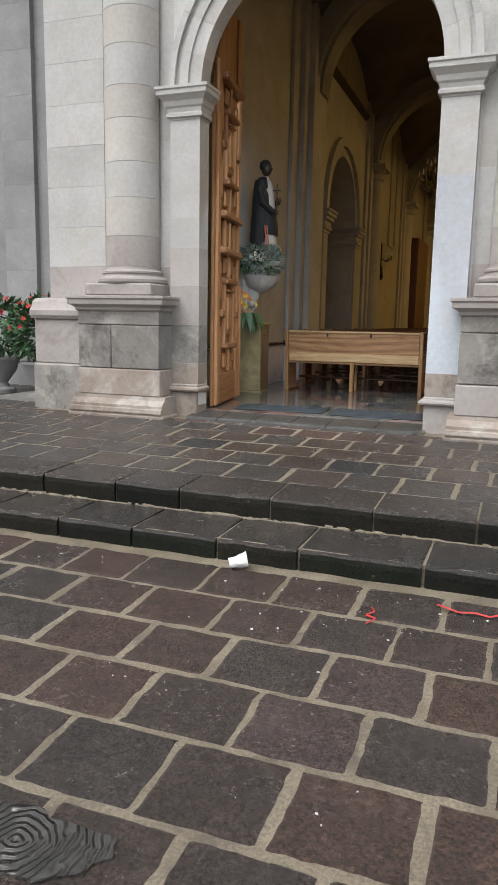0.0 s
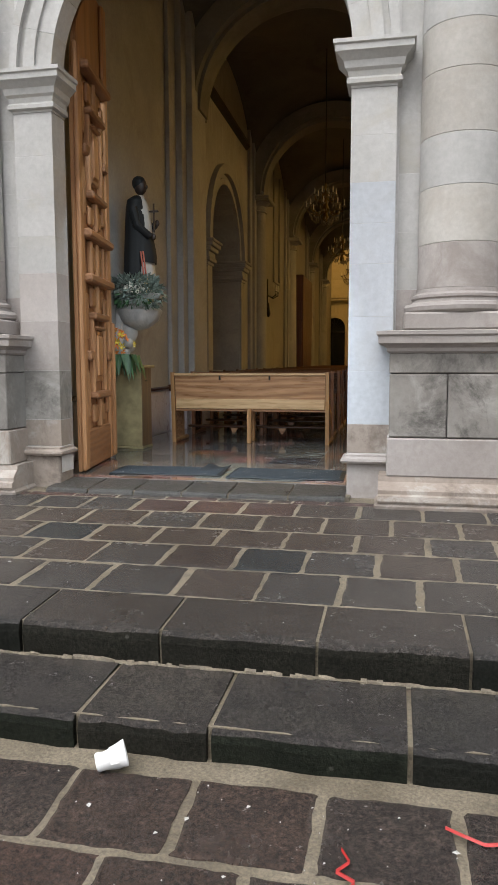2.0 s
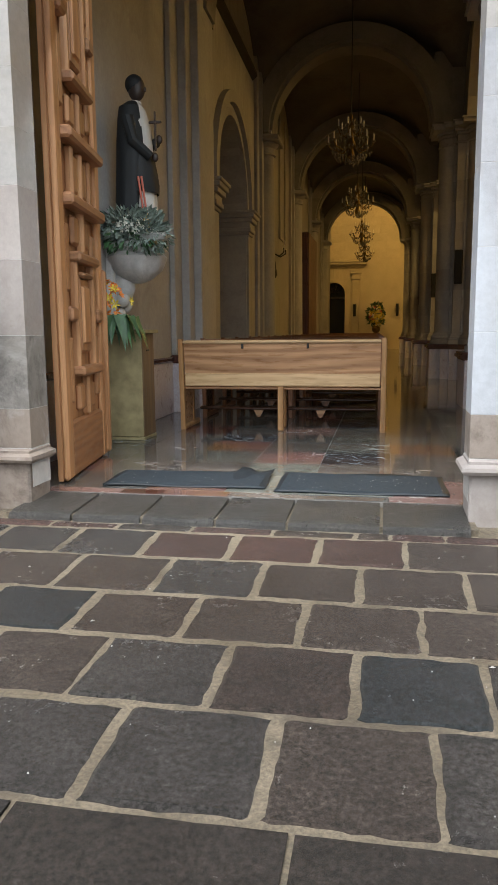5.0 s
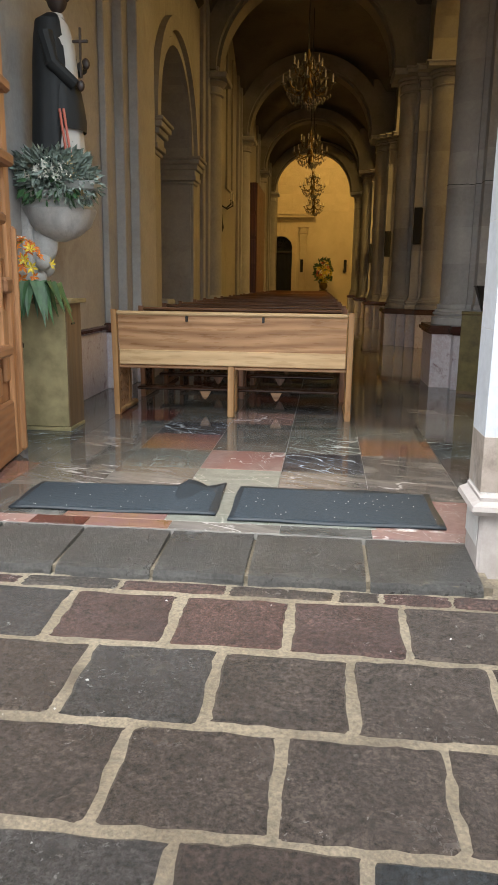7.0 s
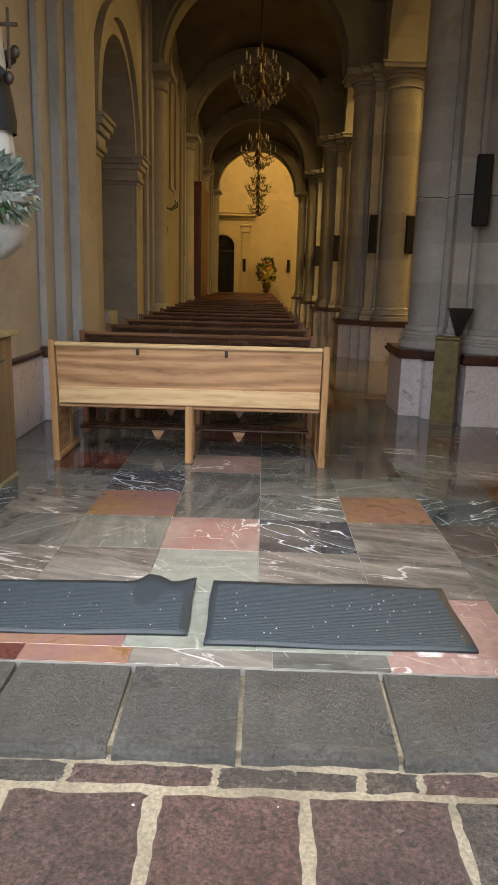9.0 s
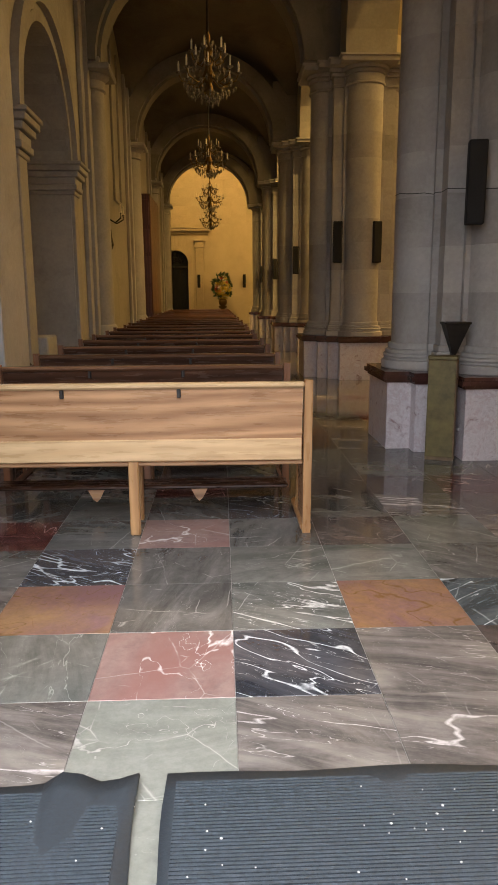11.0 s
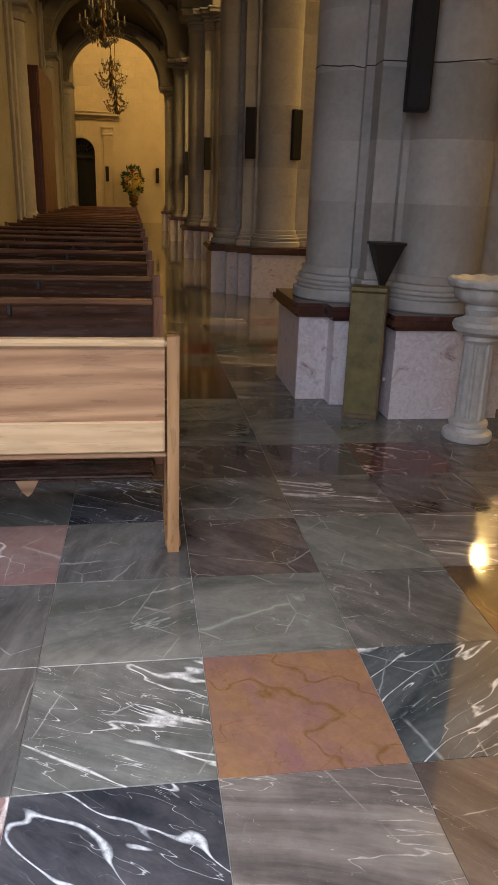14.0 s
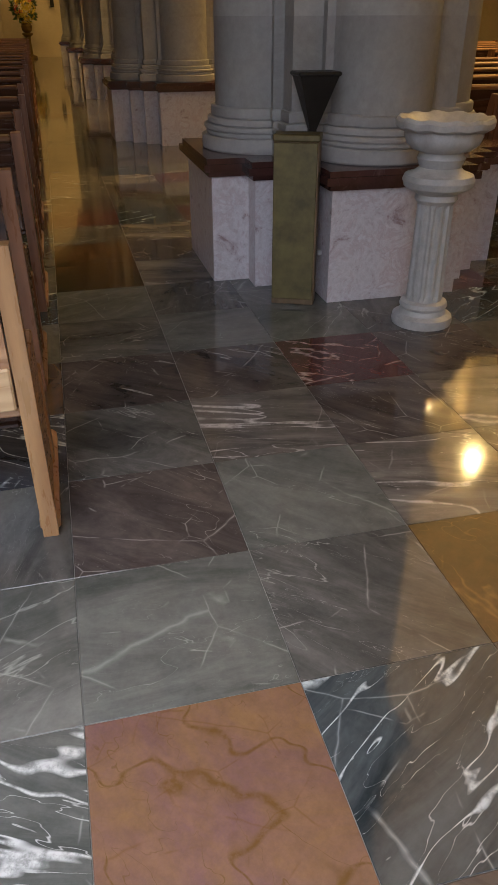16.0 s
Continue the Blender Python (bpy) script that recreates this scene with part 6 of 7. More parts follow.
def statue():
    """A painted saint in a black cloak over a pale habit, seen from its side, a cross and a broom held before it. It faces +x."""
    verts, faces, index = [], [], []

    def put(geo, m):
        o = len(verts)
        verts.extend(geo.v)
        faces.extend([tuple(i + o for i in f) for f in geo.f])
        index.extend([m] * len(geo.f))
    # habit, with pleats
    def body(prof, m, pleat, a0=0, a1=360, n=36):
        g = Geo()
        vs = []
        full = a1 - a0 >= 360
        cols = n if full else n + 1
        for (x, rx, ry, z) in prof:
            for i in range(cols):
                a = radians(a0 + (a1 - a0) * i / n)
                f = 1 + pleat * math.sin(9 * a + 2 * z) * max(0, 1.0 - (z - 2.2) / 1.1)
                vs.append((SX + x + rx * f * math.cos(a), SY + ry * f * math.sin(a), z))
        fs = [(j * cols + i, j * cols + (i + 1) % cols, (j + 1) * cols + (i + 1) % cols, (j + 1) * cols + i) for j in range(len(prof) - 1) for i in range(n)]
        g.add(vs, fs)
        put(g, m)
    body([(0.02, 0.20, 0.20, 2.20), (0.02, 0.175, 0.18, 2.45), (0.02, 0.15, 0.16, 2.75), (0.02, 0.14, 0.16, 3.0), (0.01, 0.13, 0.17, 3.2), (0.0, 0.10, 0.14, 3.32), (0.0, 0.05, 0.05, 3.38)], 1, 0.05)
    body([(-0.03, 0.165, 0.21, 2.30), (-0.025, 0.17, 0.21, 2.55), (-0.015, 0.165, 0.205, 2.8), (-0.01, 0.16, 0.20, 3.05), (-0.015, 0.14, 0.19, 3.22), (-0.02, 0.12, 0.16, 3.33), (-0.01, 0.06, 0.07, 3.385)], 0, 0.04, 38, 322)
    body([(0.055, 0.155, 0.15, 2.62), (0.05, 0.150, 0.15, 2.8), (0.04, 0.135, 0.155, 3.0), (0.03, 0.125, 0.16, 3.15)], 0, 0.02, 42, 100)
    body([(0.055, 0.155, 0.15, 2.62), (0.05, 0.150, 0.15, 2.8), (0.04, 0.135, 0.155, 3.0), (0.03, 0.125, 0.16, 3.15)], 0, 0.02, 260, 300)
    body([(0.02, 0.19, 0.19, 2.60), (0.03, 0.185, 0.185, 2.68), (0.03, 0.17, 0.18, 2.78), (0.025, 0.155, 0.175, 2.88), (0.02, 0.146, 0.17, 2.96)], 0, 0.03)
    put(Geo().lathe(SX + 0.01, SY, [(0.062, 3.36), (0.066, 3.375), (0.055, 3.39)], 16), 1)
    put(Geo().ball((SX + 0.025, SY, 3.50), 0.082, 0.072, 0.105, 14, 10), 2)
    put(Geo().ball((SX + 0.105, SY, 3.49), 0.016, 0.014, 0.022, 8, 5), 2)
    put(Geo().ball((SX + 0.005, SY, 3.535), 0.088, 0.08, 0.085, 14, 10), 0)
    # sleeves and hands
    for sy in (-1, 1):
        put(Geo().tube([(SX - 0.01, SY + sy * 0.17, 3.22), (SX + 0.04, SY + sy * 0.20, 3.02), (SX + 0.17, SY + sy * 0.10, 2.98 + 0.08 * sy)], 0.06, 10, 0.75), 0)
        put(Geo().ball((SX + 0.21, SY + sy * 0.07, 2.99 + 0.09 * sy), 0.032, 0.028, 0.04), 2)
    put(Geo().box(SX + 0.212, SX + 0.228, SY - 0.085, SY - 0.065, 2.95, 3.28, 0.003).box(SX + 0.16, SX + 0.28, SY - 0.084, SY - 0.066, 3.18, 3.20, 0.003), 2)
    for k in (-1, 1):
        put(Geo().tube([(SX + 0.10 + 0.015 * k, SY - 0.20, 2.72), (SX + 0.15 + 0.015 * k, SY - 0.22, 2.40)], 0.010, 6), 4)
    g = Geo()
    for k in range(26):
        a = -0.5 + k / 25.0
        g.tube([(SX + 0.15 + 0.02 * a, SY - 0.22, 2.42), (SX + 0.20 + 0.13 * a, SY - 0.22 + 0.02 * math.sin(k * 5), 2.14 + 0.02 * math.sin(k * 3))], 0.009, 4)
    put(g, 3)
    me = mesh_ob("saint_statue", verts, faces, None, True, [CLOAK, TUNIC, SKIN, STRAW, STICK], index)
    me.transform(Matrix.Translation((0, 0, 2.30)) @ Matrix.Diagonal((1, 1, 1.05, 1)) @ Matrix.Translation((0, 0, -2.2)))
    return tagged(new("saint_statue", fix_normals(me)), "painted saint statue in black cloak over cream habit on a corbel", "statue")


statue()
rnd = random.Random(21)
ob = base("corbel_flowers", "silvery foliage and white flowers heaped on the marble corbel", "flower arrangement", (SX, SY, 2.2))
MF = Matrix.Translation((-SX, -SY, -2.11))
g = leaf_cloud(Geo(), (SX - 0.02, SY - 0.15, 2.31), (0.33, 0.24, 0.17), 900, 0.08, rnd)
leaf_cloud(g, (SX + 0.14, SY - 0.22, 2.20), (0.26, 0.16, 0.13), 380, 0.06, rnd, 0.4)
part("silver_foliage", g, LEAF_GREY, ob, "silvery foliage").matrix_parent_inverse = MF
g = leaf_cloud(Geo(), (SX, SY - 0.16, 2.20), (0.34, 0.22, 0.14), 150, 0.09, rnd, 0.5)
part("green_foliage", g, LEAF, ob).matrix_parent_inverse = MF
for _ in range(34):
    d = Vector((rnd.gauss(0, 1), -abs(rnd.gauss(0, 1)), abs(rnd.gauss(0, 0.8)))).normalized()
    g = bloom(Geo(), (SX - 0.03 + d.x * 0.28, SY - 0.12 + d.y * 0.23, 2.25 + d.z * 0.17), d, rnd.uniform(0.03, 0.055), rnd, 7)
    part("white_blossom", g, PETAL_W, ob).matrix_parent_inverse = MF
ob = tagged(solid("flower_tray", Geo().box(SX + 0.13, SX + 0.36, SY - 0.30, SY - 0.10, 2.265, 2.33, 0.008), SILVER, "pale metal tray on the corbel rim", "tray"), "")

ob = base("lily_bouquet", "orange lilies with broad green leaves on the gilt pedestal", "bouquet", (-3.82, 10.12, F + 1.03))
MF = Matrix.Translation((3.82, -10.12, -F - 1.03))
for mat, cnt, nm in ((PETAL_O, 30, "orange_lily"), (PETAL_Y, 12, "yellow_spray"), (PETAL_W, 5, "cream_rose")):
    for k in range(cnt):
        d = Vector((rnd.gauss(0.2, 0.8), -abs(rnd.gauss(0.4, 0.7)), rnd.gauss(0.1, 0.8))).normalized()
        off = 0.09 if mat is PETAL_Y else 0.0
        g = bloom(Geo(), (-3.84 + off + d.x * 0.14, 10.06 + d.y * 0.13, 1.68 + d.z * 0.21), d, rnd.uniform(0.05, 0.078) if mat is PETAL_O else 0.055, rnd, 6)
        part(nm, g, mat, ob).matrix_parent_inverse = MF
g = Geo()
for k in range(38):
    a = rnd.uniform(-0.2, math.pi + 0.2)
    L = rnd.uniform(0.28, 0.50)
    p0 = Vector((-3.80, 10.12, 1.50))
    dirn = Vector((math.cos(a) * 0.9, -0.75 * abs(math.sin(a)) - 0.1, 0))
    p1 = p0 + dirn * L * 0.55 + Vector((0, 0, 0.05 + 0.05 * rnd.random()))
    p2 = p0 + dirn * L * 0.85 + Vector((0, 0, -0.10 - 0.16 * rnd.random()))
    sd = dirn.cross(Vector((0, 0, 1))).normalized() * rnd.uniform(0.03, 0.055)
    g.add([p0, p1 + sd, p1 - sd, p2, p1 - Vector((0, 0, 0.012))], [(0, 1, 4), (0, 4, 2), (1, 3, 4), (4, 3, 2)])
part("leaves", g, LEAF, ob, "broad dark green leaves").matrix_parent_inverse = MF

# ---- potted flowers beside the front ----


def make_pot(at, rndseed):
    r = random.Random(rndseed)
    ob = base("flower_urn", "stone urn with green geranium and red flowers", "plant pot", at, "", "urns beside the front")
    part("urn", Geo().lathe(0, 0, [(0.20, 0), (0.20, 0.05), (0.12, 0.08), (0.09, 0.14), (0.13, 0.2), (0.22, 0.32), (0.25, 0.44), (0.28, 0.47), (0.28, 0.50), (0.22, 0.50)], 20), GREY_WALL, ob, "footed stone urn", True)
    part("foliage", leaf_cloud(Geo(), (0, 0, 0.90), (0.46, 0.40, 0.44), 620, 0.13, r), LEAF, ob)
    g = Geo()
    for _ in range(26):
        d = Vector((r.gauss(0, 1), r.gauss(-0.5, 1), abs(r.gauss(0.2, 1)))).normalized()
        bloom(g, (d.x * 0.44, d.y * 0.40, 0.92 + d.z * 0.44), d, 0.05, r, 6)
    part("blossoms", g, PETAL_R, ob, "red blossoms")
    return ob


make_pot((-5.98, 8.25, terrace_z(8.25) - 0.007), 1)
make_pot((-6.95, 8.6, terrace_z(8.6) - 0.007), 2)

# ---- litter on the paving ----
ob = base("paper_cup", "crumpled white paper cup lying by the step", "paper cup", (-1.56, 4.13, -0.02))
cupm = pose(-1.52, 4.13, ground_z(4.13) + 0.045, 0, 78, 25)
g = Geo()
vs = []
for k, (r, z) in enumerate(((0.036, -0.055), (0.040, -0.05), (0.037, -0.02), (0.048, 0.02), (0.056, 0.06), (0.050, 0.06), (0.040, 0.0))):
    for i in range(16):
        a = 2 * math.pi * i / 16
        f = 1 + 0.14 * math.sin(3 * a + 5 * z * 20) * (0.3 + k / 8)
        vs.append(cupm @ Vector((r * f * math.cos(a) * 0.85, r * f * math.sin(a), z)))
g.add(vs, [(j * 16 + i, j * 16 + (i + 1) % 16, (j + 1) * 16 + (i + 1) % 16, (j + 1) * 16 + i) for j in range(6) for i in range(16)] + [tuple(range(16))])
part("cup_wall", g, PAPER, ob, "", True).matrix_parent_inverse = Matrix.Translation((1.56, -4.13, 0.02))


def strip(name, pts, width, label):
    g = Geo()
    vs = []
    for i, (x, y) in enumerate(pts):
        z = ground_z(y) + 0.008 + 0.006 * (i % 2)
        vs += [(x, y - width, z), (x, y + width, z + 0.002), (x, y, z + 0.006)]
    n = len(pts)
    g.add(vs, [(i * 3, (i + 1) * 3, (i + 1) * 3 + 2, i * 3 + 2) for i in range(n - 1)] + [(i * 3 + 2, (i + 1) * 3 + 2, (i + 1) * 3 + 1, i * 3 + 1) for i in range(n - 1)]
          + [(i * 3 + 1, (i + 1) * 3 + 1, (i + 1) * 3, i * 3) for i in range(n - 1)])
    return solid(name, g, RIBBON, label, "ribbon", group="red ribbon scraps")


strip("ribbon_scrap", [(-0.63, 3.86), (-0.60, 3.80), (-0.64, 3.76), (-0.58, 3.72), (-0.62, 3.66)], 0.009, "torn red ribbon scrap on the wet paving")
strip("ribbon_scrap", [(-0.30, 4.02), (-0.24, 3.98), (-0.18, 3.96), (-0.10, 3.97), (-0.02, 3.96), (0.02, 3.98)], 0.009, "long red ribbon scrap on the wet paving")

g = Geo()
pr = random.Random(4)
ring = [(-1.36 + (0.30 + 0.07 * math.sin(3 * a) + pr.uniform(-0.03, 0.03)) * math.cos(a), 1.80 + (0.17 + 0.04 * math.cos(2 * a) + pr.uniform(-0.02, 0.02)) * math.sin(a)) for a in [2 * math.pi * k / 28 for k in range(28)]]
zp = ground_z(1.80) + 0.006
g.add([(x, y, zp + 0.055 * (y - 1.80)) for x, y in ring] + [(x, y, zp - 0.03) for x, y in ring], [tuple(range(28))] + [(k, 28 + k, 28 + (k + 1) % 28, (k + 1) % 28) for k in range(28)])
solid("puddle", g, WATER, "shallow rain puddle rippled by drops", "puddle")

random.seed(9)


# ---- loose specks of paper on the paving ----
rnd = random.Random(77)
g = Geo()
for k in range(210):
    x = rnd.uniform(-3.2, 1.0)
    y = rnd.choice((rnd.uniform(1.8, 4.15), rnd.uniform(4.85, 7.4), rnd.uniform(3.4, 4.1)))
    z = (ground_z(y) if y < 4.2 else terrace_z(y)) + 0.001
    s = rnd.choice((0.0025, 0.003, 0.004, 0.006)) if k > 34 else rnd.uniform(0.008, 0.015)
    a = rnd.random() * 3.14
    c, q = math.cos(a) * s, math.sin(a) * s
    g.add([(x + c, y + q, z), (x - q * 0.7, y + c * 0.7, z + 0.002), (x - c, y - q, z), (x + q * 0.7, y - c * 0.7, z + 0.003), (x, y, z + 0.006)], [(0, 1, 4), (1, 2, 4), (2, 3, 4), (3, 0, 4)])
solid("paper_specks", g, SPECK, "scattered white paper specks on wet stone", "litter", "stuff")
g = Geo()
for k in range(60):
    x, y = rnd.uniform(-3.1, -0.95), rnd.uniform(8.17, 8.62)
    s = rnd.uniform(0.002, 0.005)
    g.add([(x + s, y, F + 0.021), (x, y + s, F + 0.021), (x - s, y, F + 0.021), (x, y - s, F + 0.021), (x, y, F + 0.025)], [(0, 1, 4), (1, 2, 4), (2, 3, 4), (3, 0, 4)])
solid("mat_specks", g, SPECK, "white specks trodden on the mats", "litter", "stuff")


# ---- paving stones ----
def flag(x0, x1, y0, y1, zf, gap, r, thick=0.03):
    """A worn flagstone: uneven, broken outline with rounded corners and a softened upper edge."""
    j = lambda q=0.006: random.uniform(-q, q)
    x0, x1, y0, y1 = x0 + gap + j(), x1 - gap + j(), y0 + gap + j(0.004), y1 - gap + j(0.004)
    cx, cy = (x0 + x1) / 2, (y0 + y1) / 2
    rs = [r * random.uniform(0.5, 1.6) for _ in range(4)]
    pts = []
    for (ax, ay), (bx, by), ra, rb in (((x0, y0), (x1, y0), rs[0], rs[1]), ((x1, y0), (x1, y1), rs[1], rs[2]), ((x1, y1), (x0, y1), rs[2], rs[3]), ((x0, y1), (x0, y0), rs[3], rs[0])):
        L = math.hypot(bx - ax, by - ay)
        dx, dy = (bx - ax) / L, (by - ay) / L
        w = 0.0
        for k in range(9):
            t = ra + (L - ra - rb) * k / 8
            w = 0.55 * w + j(0.006)
            pts.append((ax + dx * t - dy * w, ay + dy * t + dx * w))
        pts.append((bx - dx * rb * 0.3 - dy * -rb * 0.3, by - dy * rb * 0.3 + dx * rb * 0.3))
    n = len(pts)
    tilt, tz = random.uniform(-0.008, 0.008), random.uniform(-0.003, 0.003)

    def ring(inset, dz, rough=0.0):
        kx, ky = 1 - 2 * inset / (x1 - x0), 1 - 2 * inset / (y1 - y0)
        return [(cx + (x - cx) * kx, cy + (y - cy) * ky, zf(y) + dz + tz + tilt * (x - cx) + j(rough) if rough else zf(y) + dz + tz + tilt * (x - cx)) for x, y in pts]
    vs = ring(0, -thick) + ring(0, -0.008, 0.002) + ring(0.013, -0.001, 0.0015)
    fs = [(a * n + i, a * n + (i + 1) % n, (a + 1) * n + (i + 1) % n, (a + 1) * n + i) for a in range(2) for i in range(n)]
    fs.append(tuple(2 * n + i for i in range(n)))
    return vs, fs


def spread_joints(known, lo, hi, pitch):
    xs = sorted(known)
    while xs[0] > lo:
        xs.insert(0, xs[0] - pitch * random.uniform(0.92, 1.08))
    while xs[-1] < hi:
        xs.append(xs[-1] + pitch * random.uniform(0.92, 1.08))
    return xs


def lay_row(parent, origin, joints, lo, hi, pitch, y0, y1, zf, pick, gap=0.017, r=0.03, name="flagstone", near=(-4.5, 2.2)):
    xs = spread_joints(joints, lo, hi, pitch)
    for a, b in zip(xs, xs[1:]):
        vs, fs = flag(a, b, y0, y1, zf, gap, r)
        mat = pick((a + b) / 2)
        if near[0] < (a + b) / 2 < near[1]:
            ob = new(name, mesh_ob(name, vs, fs, mat))
            ob.parent = parent
            ob.matrix_parent_inverse = origin
        else:
            far_flags.setdefault((parent.name, mat.name), (parent, origin, mat, Geo()))[3].add(vs, fs)


far_flags = {}
I4 = Matrix.Identity(4)
plain = lambda x: PAVE
plaza_plain = lambda x: PLAZA
# lower plaza
rows = [(4.15, 3.73, [-2.57, -2.13, -1.64, -1.19, -0.72, -0.25]), (3.73, 3.32, [-2.34, -1.87, -1.38, -0.92, -0.45, 0.0]),
        (3.32, 2.90, [-2.15, -1.66, -1.20, -0.70, -0.24, 0.24]), (2.90, 2.47, [-1.87, -1.41, -0.91, -0.44, 0.05]),
        (2.47, 2.03, [-1.58, -1.09, -0.63, -0.14, 0.35])]
y = 2.03
off = 0.0
while y > -2.5:
    rows.append((y, y - 0.43, [-1.35 + off, -0.87 + off, -0.40 + off]))
    y -= 0.43
    off = 0.24 - off
for k, (yb, ya, js) in enumerate(rows):
    def pick(x, k=k):
        return PAVE_RED if (k == 2 and -0.7 < x < -0.24) or (k == 3 and -0.9 < x < -0.44) else PLAZA
    lay_row(plaza, I4, js, -9, 6, 0.475, ya, yb, ground_z, pick if k < 5 else plaza_plain, r=0.014, near=(-3.6, 1.4) if k < 7 else (0, 0))
# terrace
rows = [(5.23, 5.70, [-2.55, -2.10, -1.64, -1.19]), (5.70, 6.14, [-2.78, -2.33, -1.87, -1.42, -1.00]),
        (6.14, 6.55, [-2.54, -2.085, -1.64, -1.185]), (6.55, 6.98, [-2.79, -2.335, -1.88, -1.428, -0.975]),
        (6.98, 7.38, [-2.97, -2.53, -2.09, -1.65, -1.22]), (7.38, 7.49, [-2.79, -2.375, -1.92, -1.475, -1.295, -1.02])]
for k, (ya, yb, js) in enumerate(rows):
    def pick(x, k=k):
        if k == 4:
            return PAVE_RED if -2.6 < x < -1.2 else PAVE
        if k == 5:
            return PAVE_RED if random.random() < 0.7 else PAVE
        if k == 1 and -1.4 < x < -1.0 or k == 2 and -2.9 < x < -2.5:
            return PAVE_BLUE
        if k == 1 and -1.87 < x < -1.4:
            return PLAZA
        return PAVE
    lay_row(terrace, I4, js, -11, 7, 0.455 if k < 5 else 0.42, ya, yb, terrace_z, pick, gap=0.015 if k < 5 else 0.011, r=0.014 if k < 5 else 0.015, near=(-5.2, 1.9) if k < 5 else (-3.6, -0.6))
for k in range(4):
    lay_row(terrace, I4, [-6.0 - 0.2 * (k % 2)], -16, -5.9, 0.475, 7.51 + 0.46 * k, 7.97 + 0.46 * k, terrace_z, plain, near=(0, 0))


# steps: long blocks with a worn, rounded nose
def step_block(x0, x1, y0, y1, z0, zf, mat, parent, name):
    n = 9
    vs = []
    for i in range(n + 1):
        x = x0 + (x1 - x0) * i / n
        w = 0.006 * math.sin(11 * x) + random.uniform(-0.006, 0.006)
        d = random.uniform(-0.004, 0.004)
        prof = [(y0 + 0.012 + w, z0), (y0 - 0.004 + w, zf(y0) - 0.055), (y0 + 0.002 + w, zf(y0) - 0.022 + d), (y0 + 0.018 + w, zf(y0) - 0.005 + d), (y0 + 0.05, zf(y0 + 0.05) + d * 0.4), (y1, zf(y1) + d * 0.4), (y1 + 0.003, z0)]
        vs += [(x, yy, zz) for yy, zz in prof]
    m = 7
    fs, idx = [], []
    for i in range(n):
        for k in range(m - 1):
            fs.append((i * m + k, (i + 1) * m + k, (i + 1) * m + k + 1, i * m + k + 1))
            # front and end faces are coloured darker and greener than the tread
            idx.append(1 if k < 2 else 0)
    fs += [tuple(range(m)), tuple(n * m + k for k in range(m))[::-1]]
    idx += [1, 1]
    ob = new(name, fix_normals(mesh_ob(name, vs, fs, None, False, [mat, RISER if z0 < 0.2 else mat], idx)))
    ob.parent = parent
    return ob


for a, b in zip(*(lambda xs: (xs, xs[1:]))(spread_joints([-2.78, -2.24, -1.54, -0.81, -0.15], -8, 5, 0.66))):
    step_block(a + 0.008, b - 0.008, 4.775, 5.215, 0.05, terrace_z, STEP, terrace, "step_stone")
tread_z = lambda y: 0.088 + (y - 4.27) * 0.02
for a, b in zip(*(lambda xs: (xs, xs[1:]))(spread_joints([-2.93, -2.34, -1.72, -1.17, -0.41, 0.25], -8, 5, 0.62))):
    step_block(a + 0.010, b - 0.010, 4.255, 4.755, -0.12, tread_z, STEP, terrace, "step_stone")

# crumbling mortar along the foot of the upper riser
random.seed(12)
g = Geo()
x = -7.0
while x < 4:
    L = random.uniform(0.02, 0.06)
    d, h = random.uniform(0.008, 0.032), random.uniform(0.006, 0.022)
    if random.random() < 0.97:
        zb = tread_z(4.76) - 0.004
        g.add([(x, 4.772, zb), (x + L, 4.772, zb), (x, 4.772, zb + h), (x + L, 4.772, zb + h * random.uniform(0.5, 1.2)), (x, 4.772 - d, zb), (x + L, 4.772 - d * random.uniform(0.6, 1.2), zb), (x, 4.772 - d * 0.7, zb + h * 0.6), (x + L, 4.772 - d * 0.7, zb + h * 0.5)],
              [(2, 3, 7, 6), (6, 7, 5, 4), (0, 4, 6, 2)[:3], (0, 6, 2), (1, 3, 7), (1, 7, 5)])
    x += L
part("mortar_fillet", g, MORTAR, terrace, "crumbling mortar at the riser's foot")

# threshold stones
thr_z = lambda y: F - 0.028 + (y - 7.52) * 0.05
js = [-3.95, -3.50, -3.10, -2.685, -2.255, -1.85, -1.342, -0.87, -0.45]
part("threshold_bed", Geo().box(-3.52, -0.84, 7.52, 7.97, 0.2, 0.393), MORTAR, floor)
for a, b in zip(js[1:-1], js[2:-1]):
    step_block(a + 0.009, b - 0.009, 7.495, 7.945, 0.30, thr_z, THRESH, floor, "threshold_stone")

for (pn, mn), (par, org, mat, geo) in far_flags.items():
    me = geo.mesh("far_flagstones", mat)
    ob = new("far_flagstones", me)
    ob.parent = par
    tagged(ob, kind="stuff")

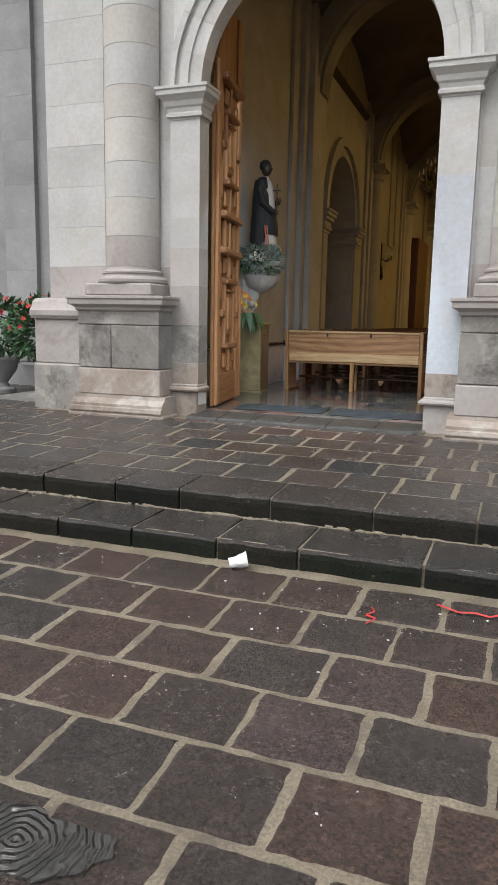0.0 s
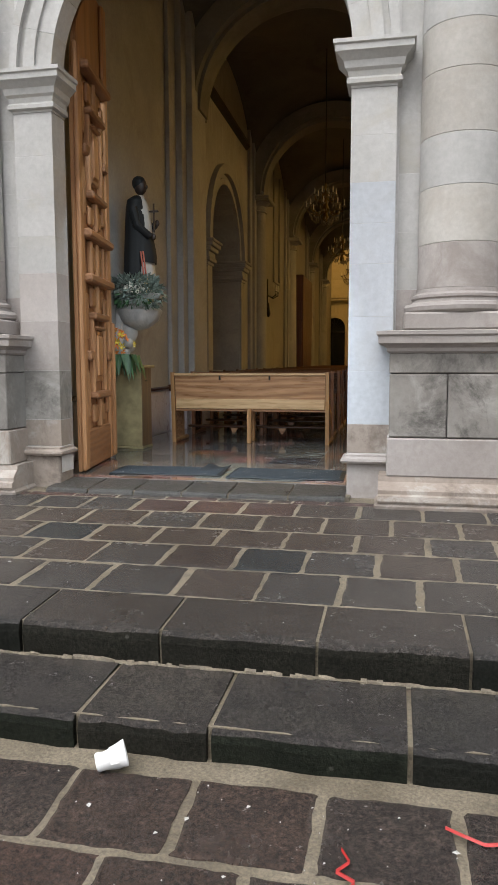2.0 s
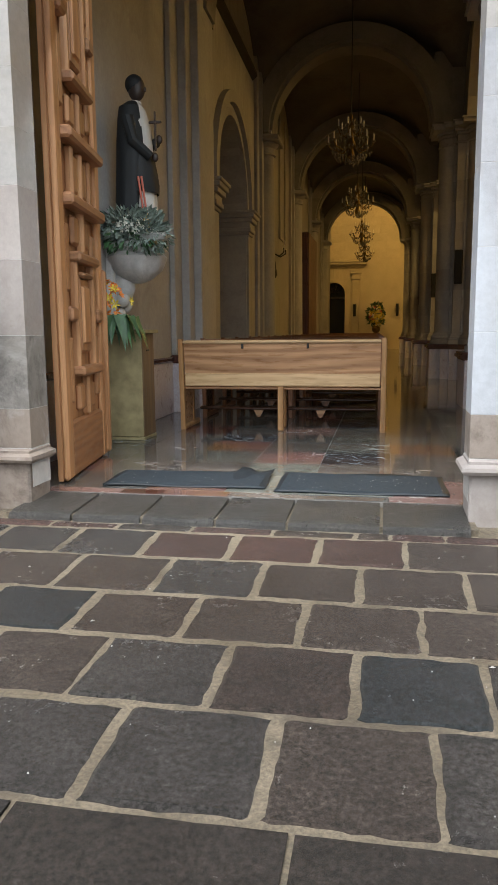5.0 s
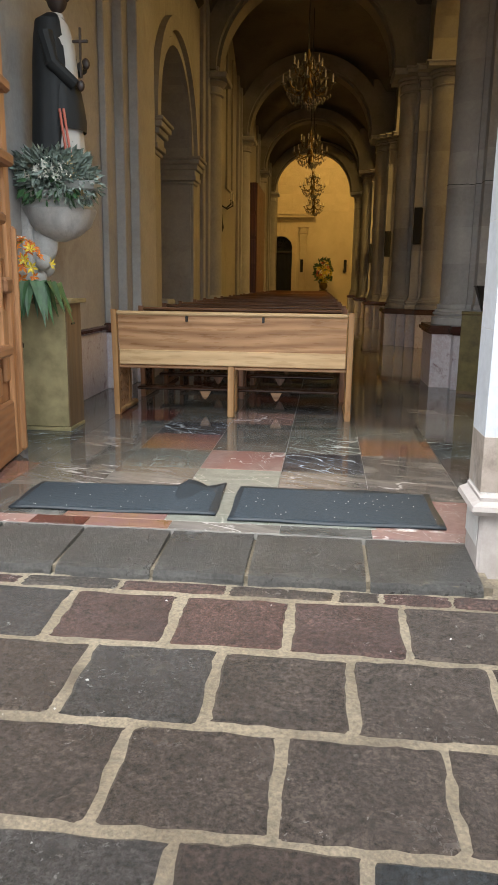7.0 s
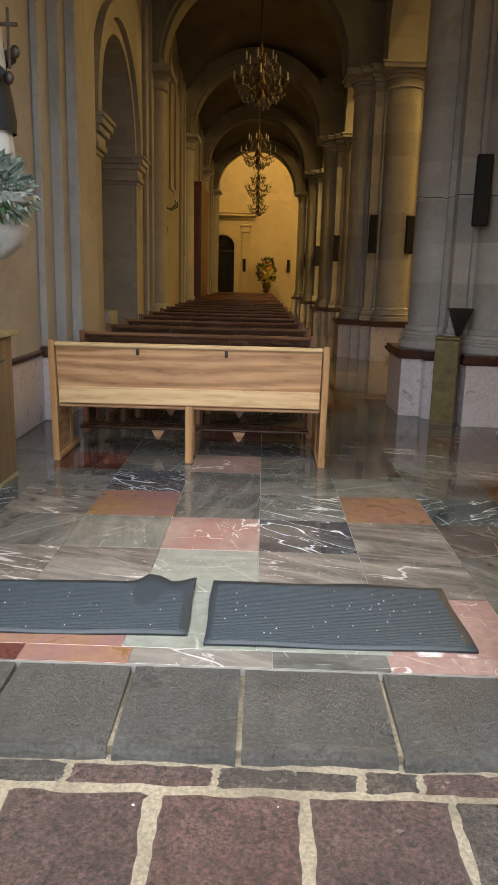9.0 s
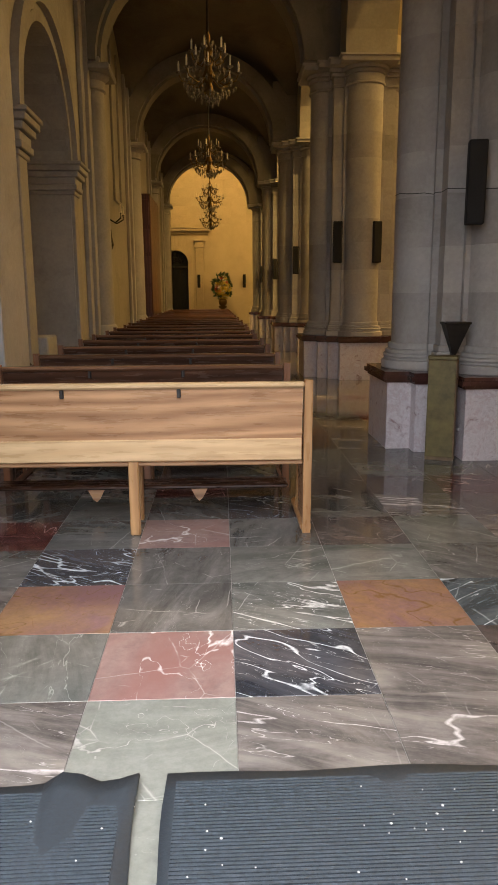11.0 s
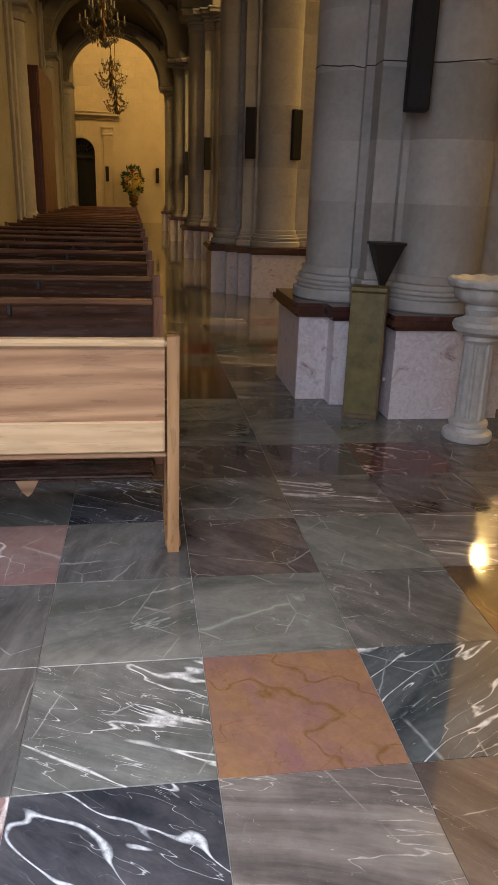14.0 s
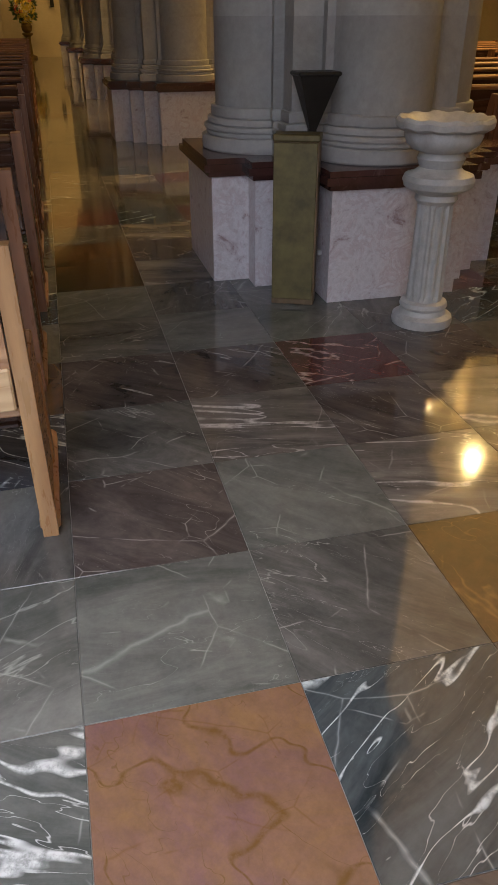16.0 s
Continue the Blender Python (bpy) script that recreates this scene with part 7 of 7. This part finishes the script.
# ---- marble floor tiles ----
TS, TX0, TY0 = 0.525, -0.75, 9.125
A, B, C, D_, E_ = M_GREY, M_GREEN, M_GREIGE, M_BROWN, M_PALE
LAID = {(-4, -1): C, (-3, -1): E_, (-2, -1): C, (-1, -1): C, (0, -1): A, (-5, -1): C,
        (-5, 0): A, (-4, 0): B, (-3, 0): M_PINK, (-2, 0): M_BLACK, (-1, 0): C, (0, 0): D_, (1, 0): M_BLUE,
        (-5, 1): C, (-4, 1): M_ORANGE, (-3, 1): A, (-2, 1): M_CLOUD, (-1, 1): M_ORANGE, (0, 1): M_BLUE, (1, 1): D_,
        (-5, 2): A, (-4, 2): M_BLACK, (-3, 2): A, (-2, 2): B, (-1, 2): B, (0, 2): A, (1, 2): M_OCHRE, (2, 1): D_, (2, 2): C, (2, 3): D_, (2, 4): C, (3, 2): D_, (3, 3): A, (3, 4): C, (2, 5): D_, (2, 6): A,
        (-5, 3): M_RED, (-4, 3): A, (-3, 3): M_PINK, (-2, 3): A, (-1, 3): D_, (0, 3): B, (1, 3): C, (-2, 4): M_BLACK,
        (-1, 4): A, (0, 4): C, (1, 4): D_, (-1, 5): D_, (0, 5): D_, (1, 5): M_RED, (-3, 4): A, (0, 6): B, (1, 6): B, (-1, 6): A,
        (-4, -2): M_ORANGE, (-3, -2): E_, (-5, -2): A, (-2, -2): E_, (-1, -2): M_PINK, (-6, -1): M_ORANGE}
POOL = [A, A, B, B, C, A, D_, A, B, D_, C, M_RED, M_BLUE, M_OCHRE]
random.seed(31)
tile_mesh = {}
far_geo = {}
for j in range(-2, 104):
    for i in range(-12, 34):
        x0, y0 = TX0 + TS * i, TY0 + TS * j
        if x0 < -4.9 or x0 > 15 or y0 > 45.2:
            continue
        mat = LAID.get((i, j)) or random.choice(POOL)
        if -7 <= i <= 6 and j <= 15:
            if mat.name not in tile_mesh:
                tile_mesh[mat.name] = Geo().box(0.0011, TS - 0.0011, 0.0011, TS - 0.0011, -0.003, 0.0, 0.0008).mesh("floor_tile", mat)
            ob = new("floor_tile", tile_mesh[mat.name])
            ob.parent = floor
            ob.location = (x0, y0, F)
        else:
            far_geo.setdefault(mat.name, (mat, Geo()))[1].add([(x0 + 0.001, y0 + 0.001, F), (x0 + TS - 0.001, y0 + 0.001, F), (x0 + TS - 0.001, y0 + TS - 0.001, F), (x0 + 0.001, y0 + TS - 0.001, F)], [(0, 1, 2, 3)])
for mat, geo in far_geo.values():
    ob = new("far_floor_tiles", geo.mesh("far_floor_tiles", mat))
    ob.parent = floor
    tagged(ob, kind="stuff")
# narrow strip between threshold and first row
xs = [-3.5, -2.98, -2.70, -2.28, -1.74, -1.30, -0.85]
for (a, b), mat in zip(zip(xs, xs[1:]), (M_PINK, M_RED, M_ORANGE, C, M_GREY, M_PINK)):
    part("floor_strip", Geo().box(a + 0.001, b - 0.001, 7.952, 8.073, F - 0.003, F, 0.0008), mat, floor)
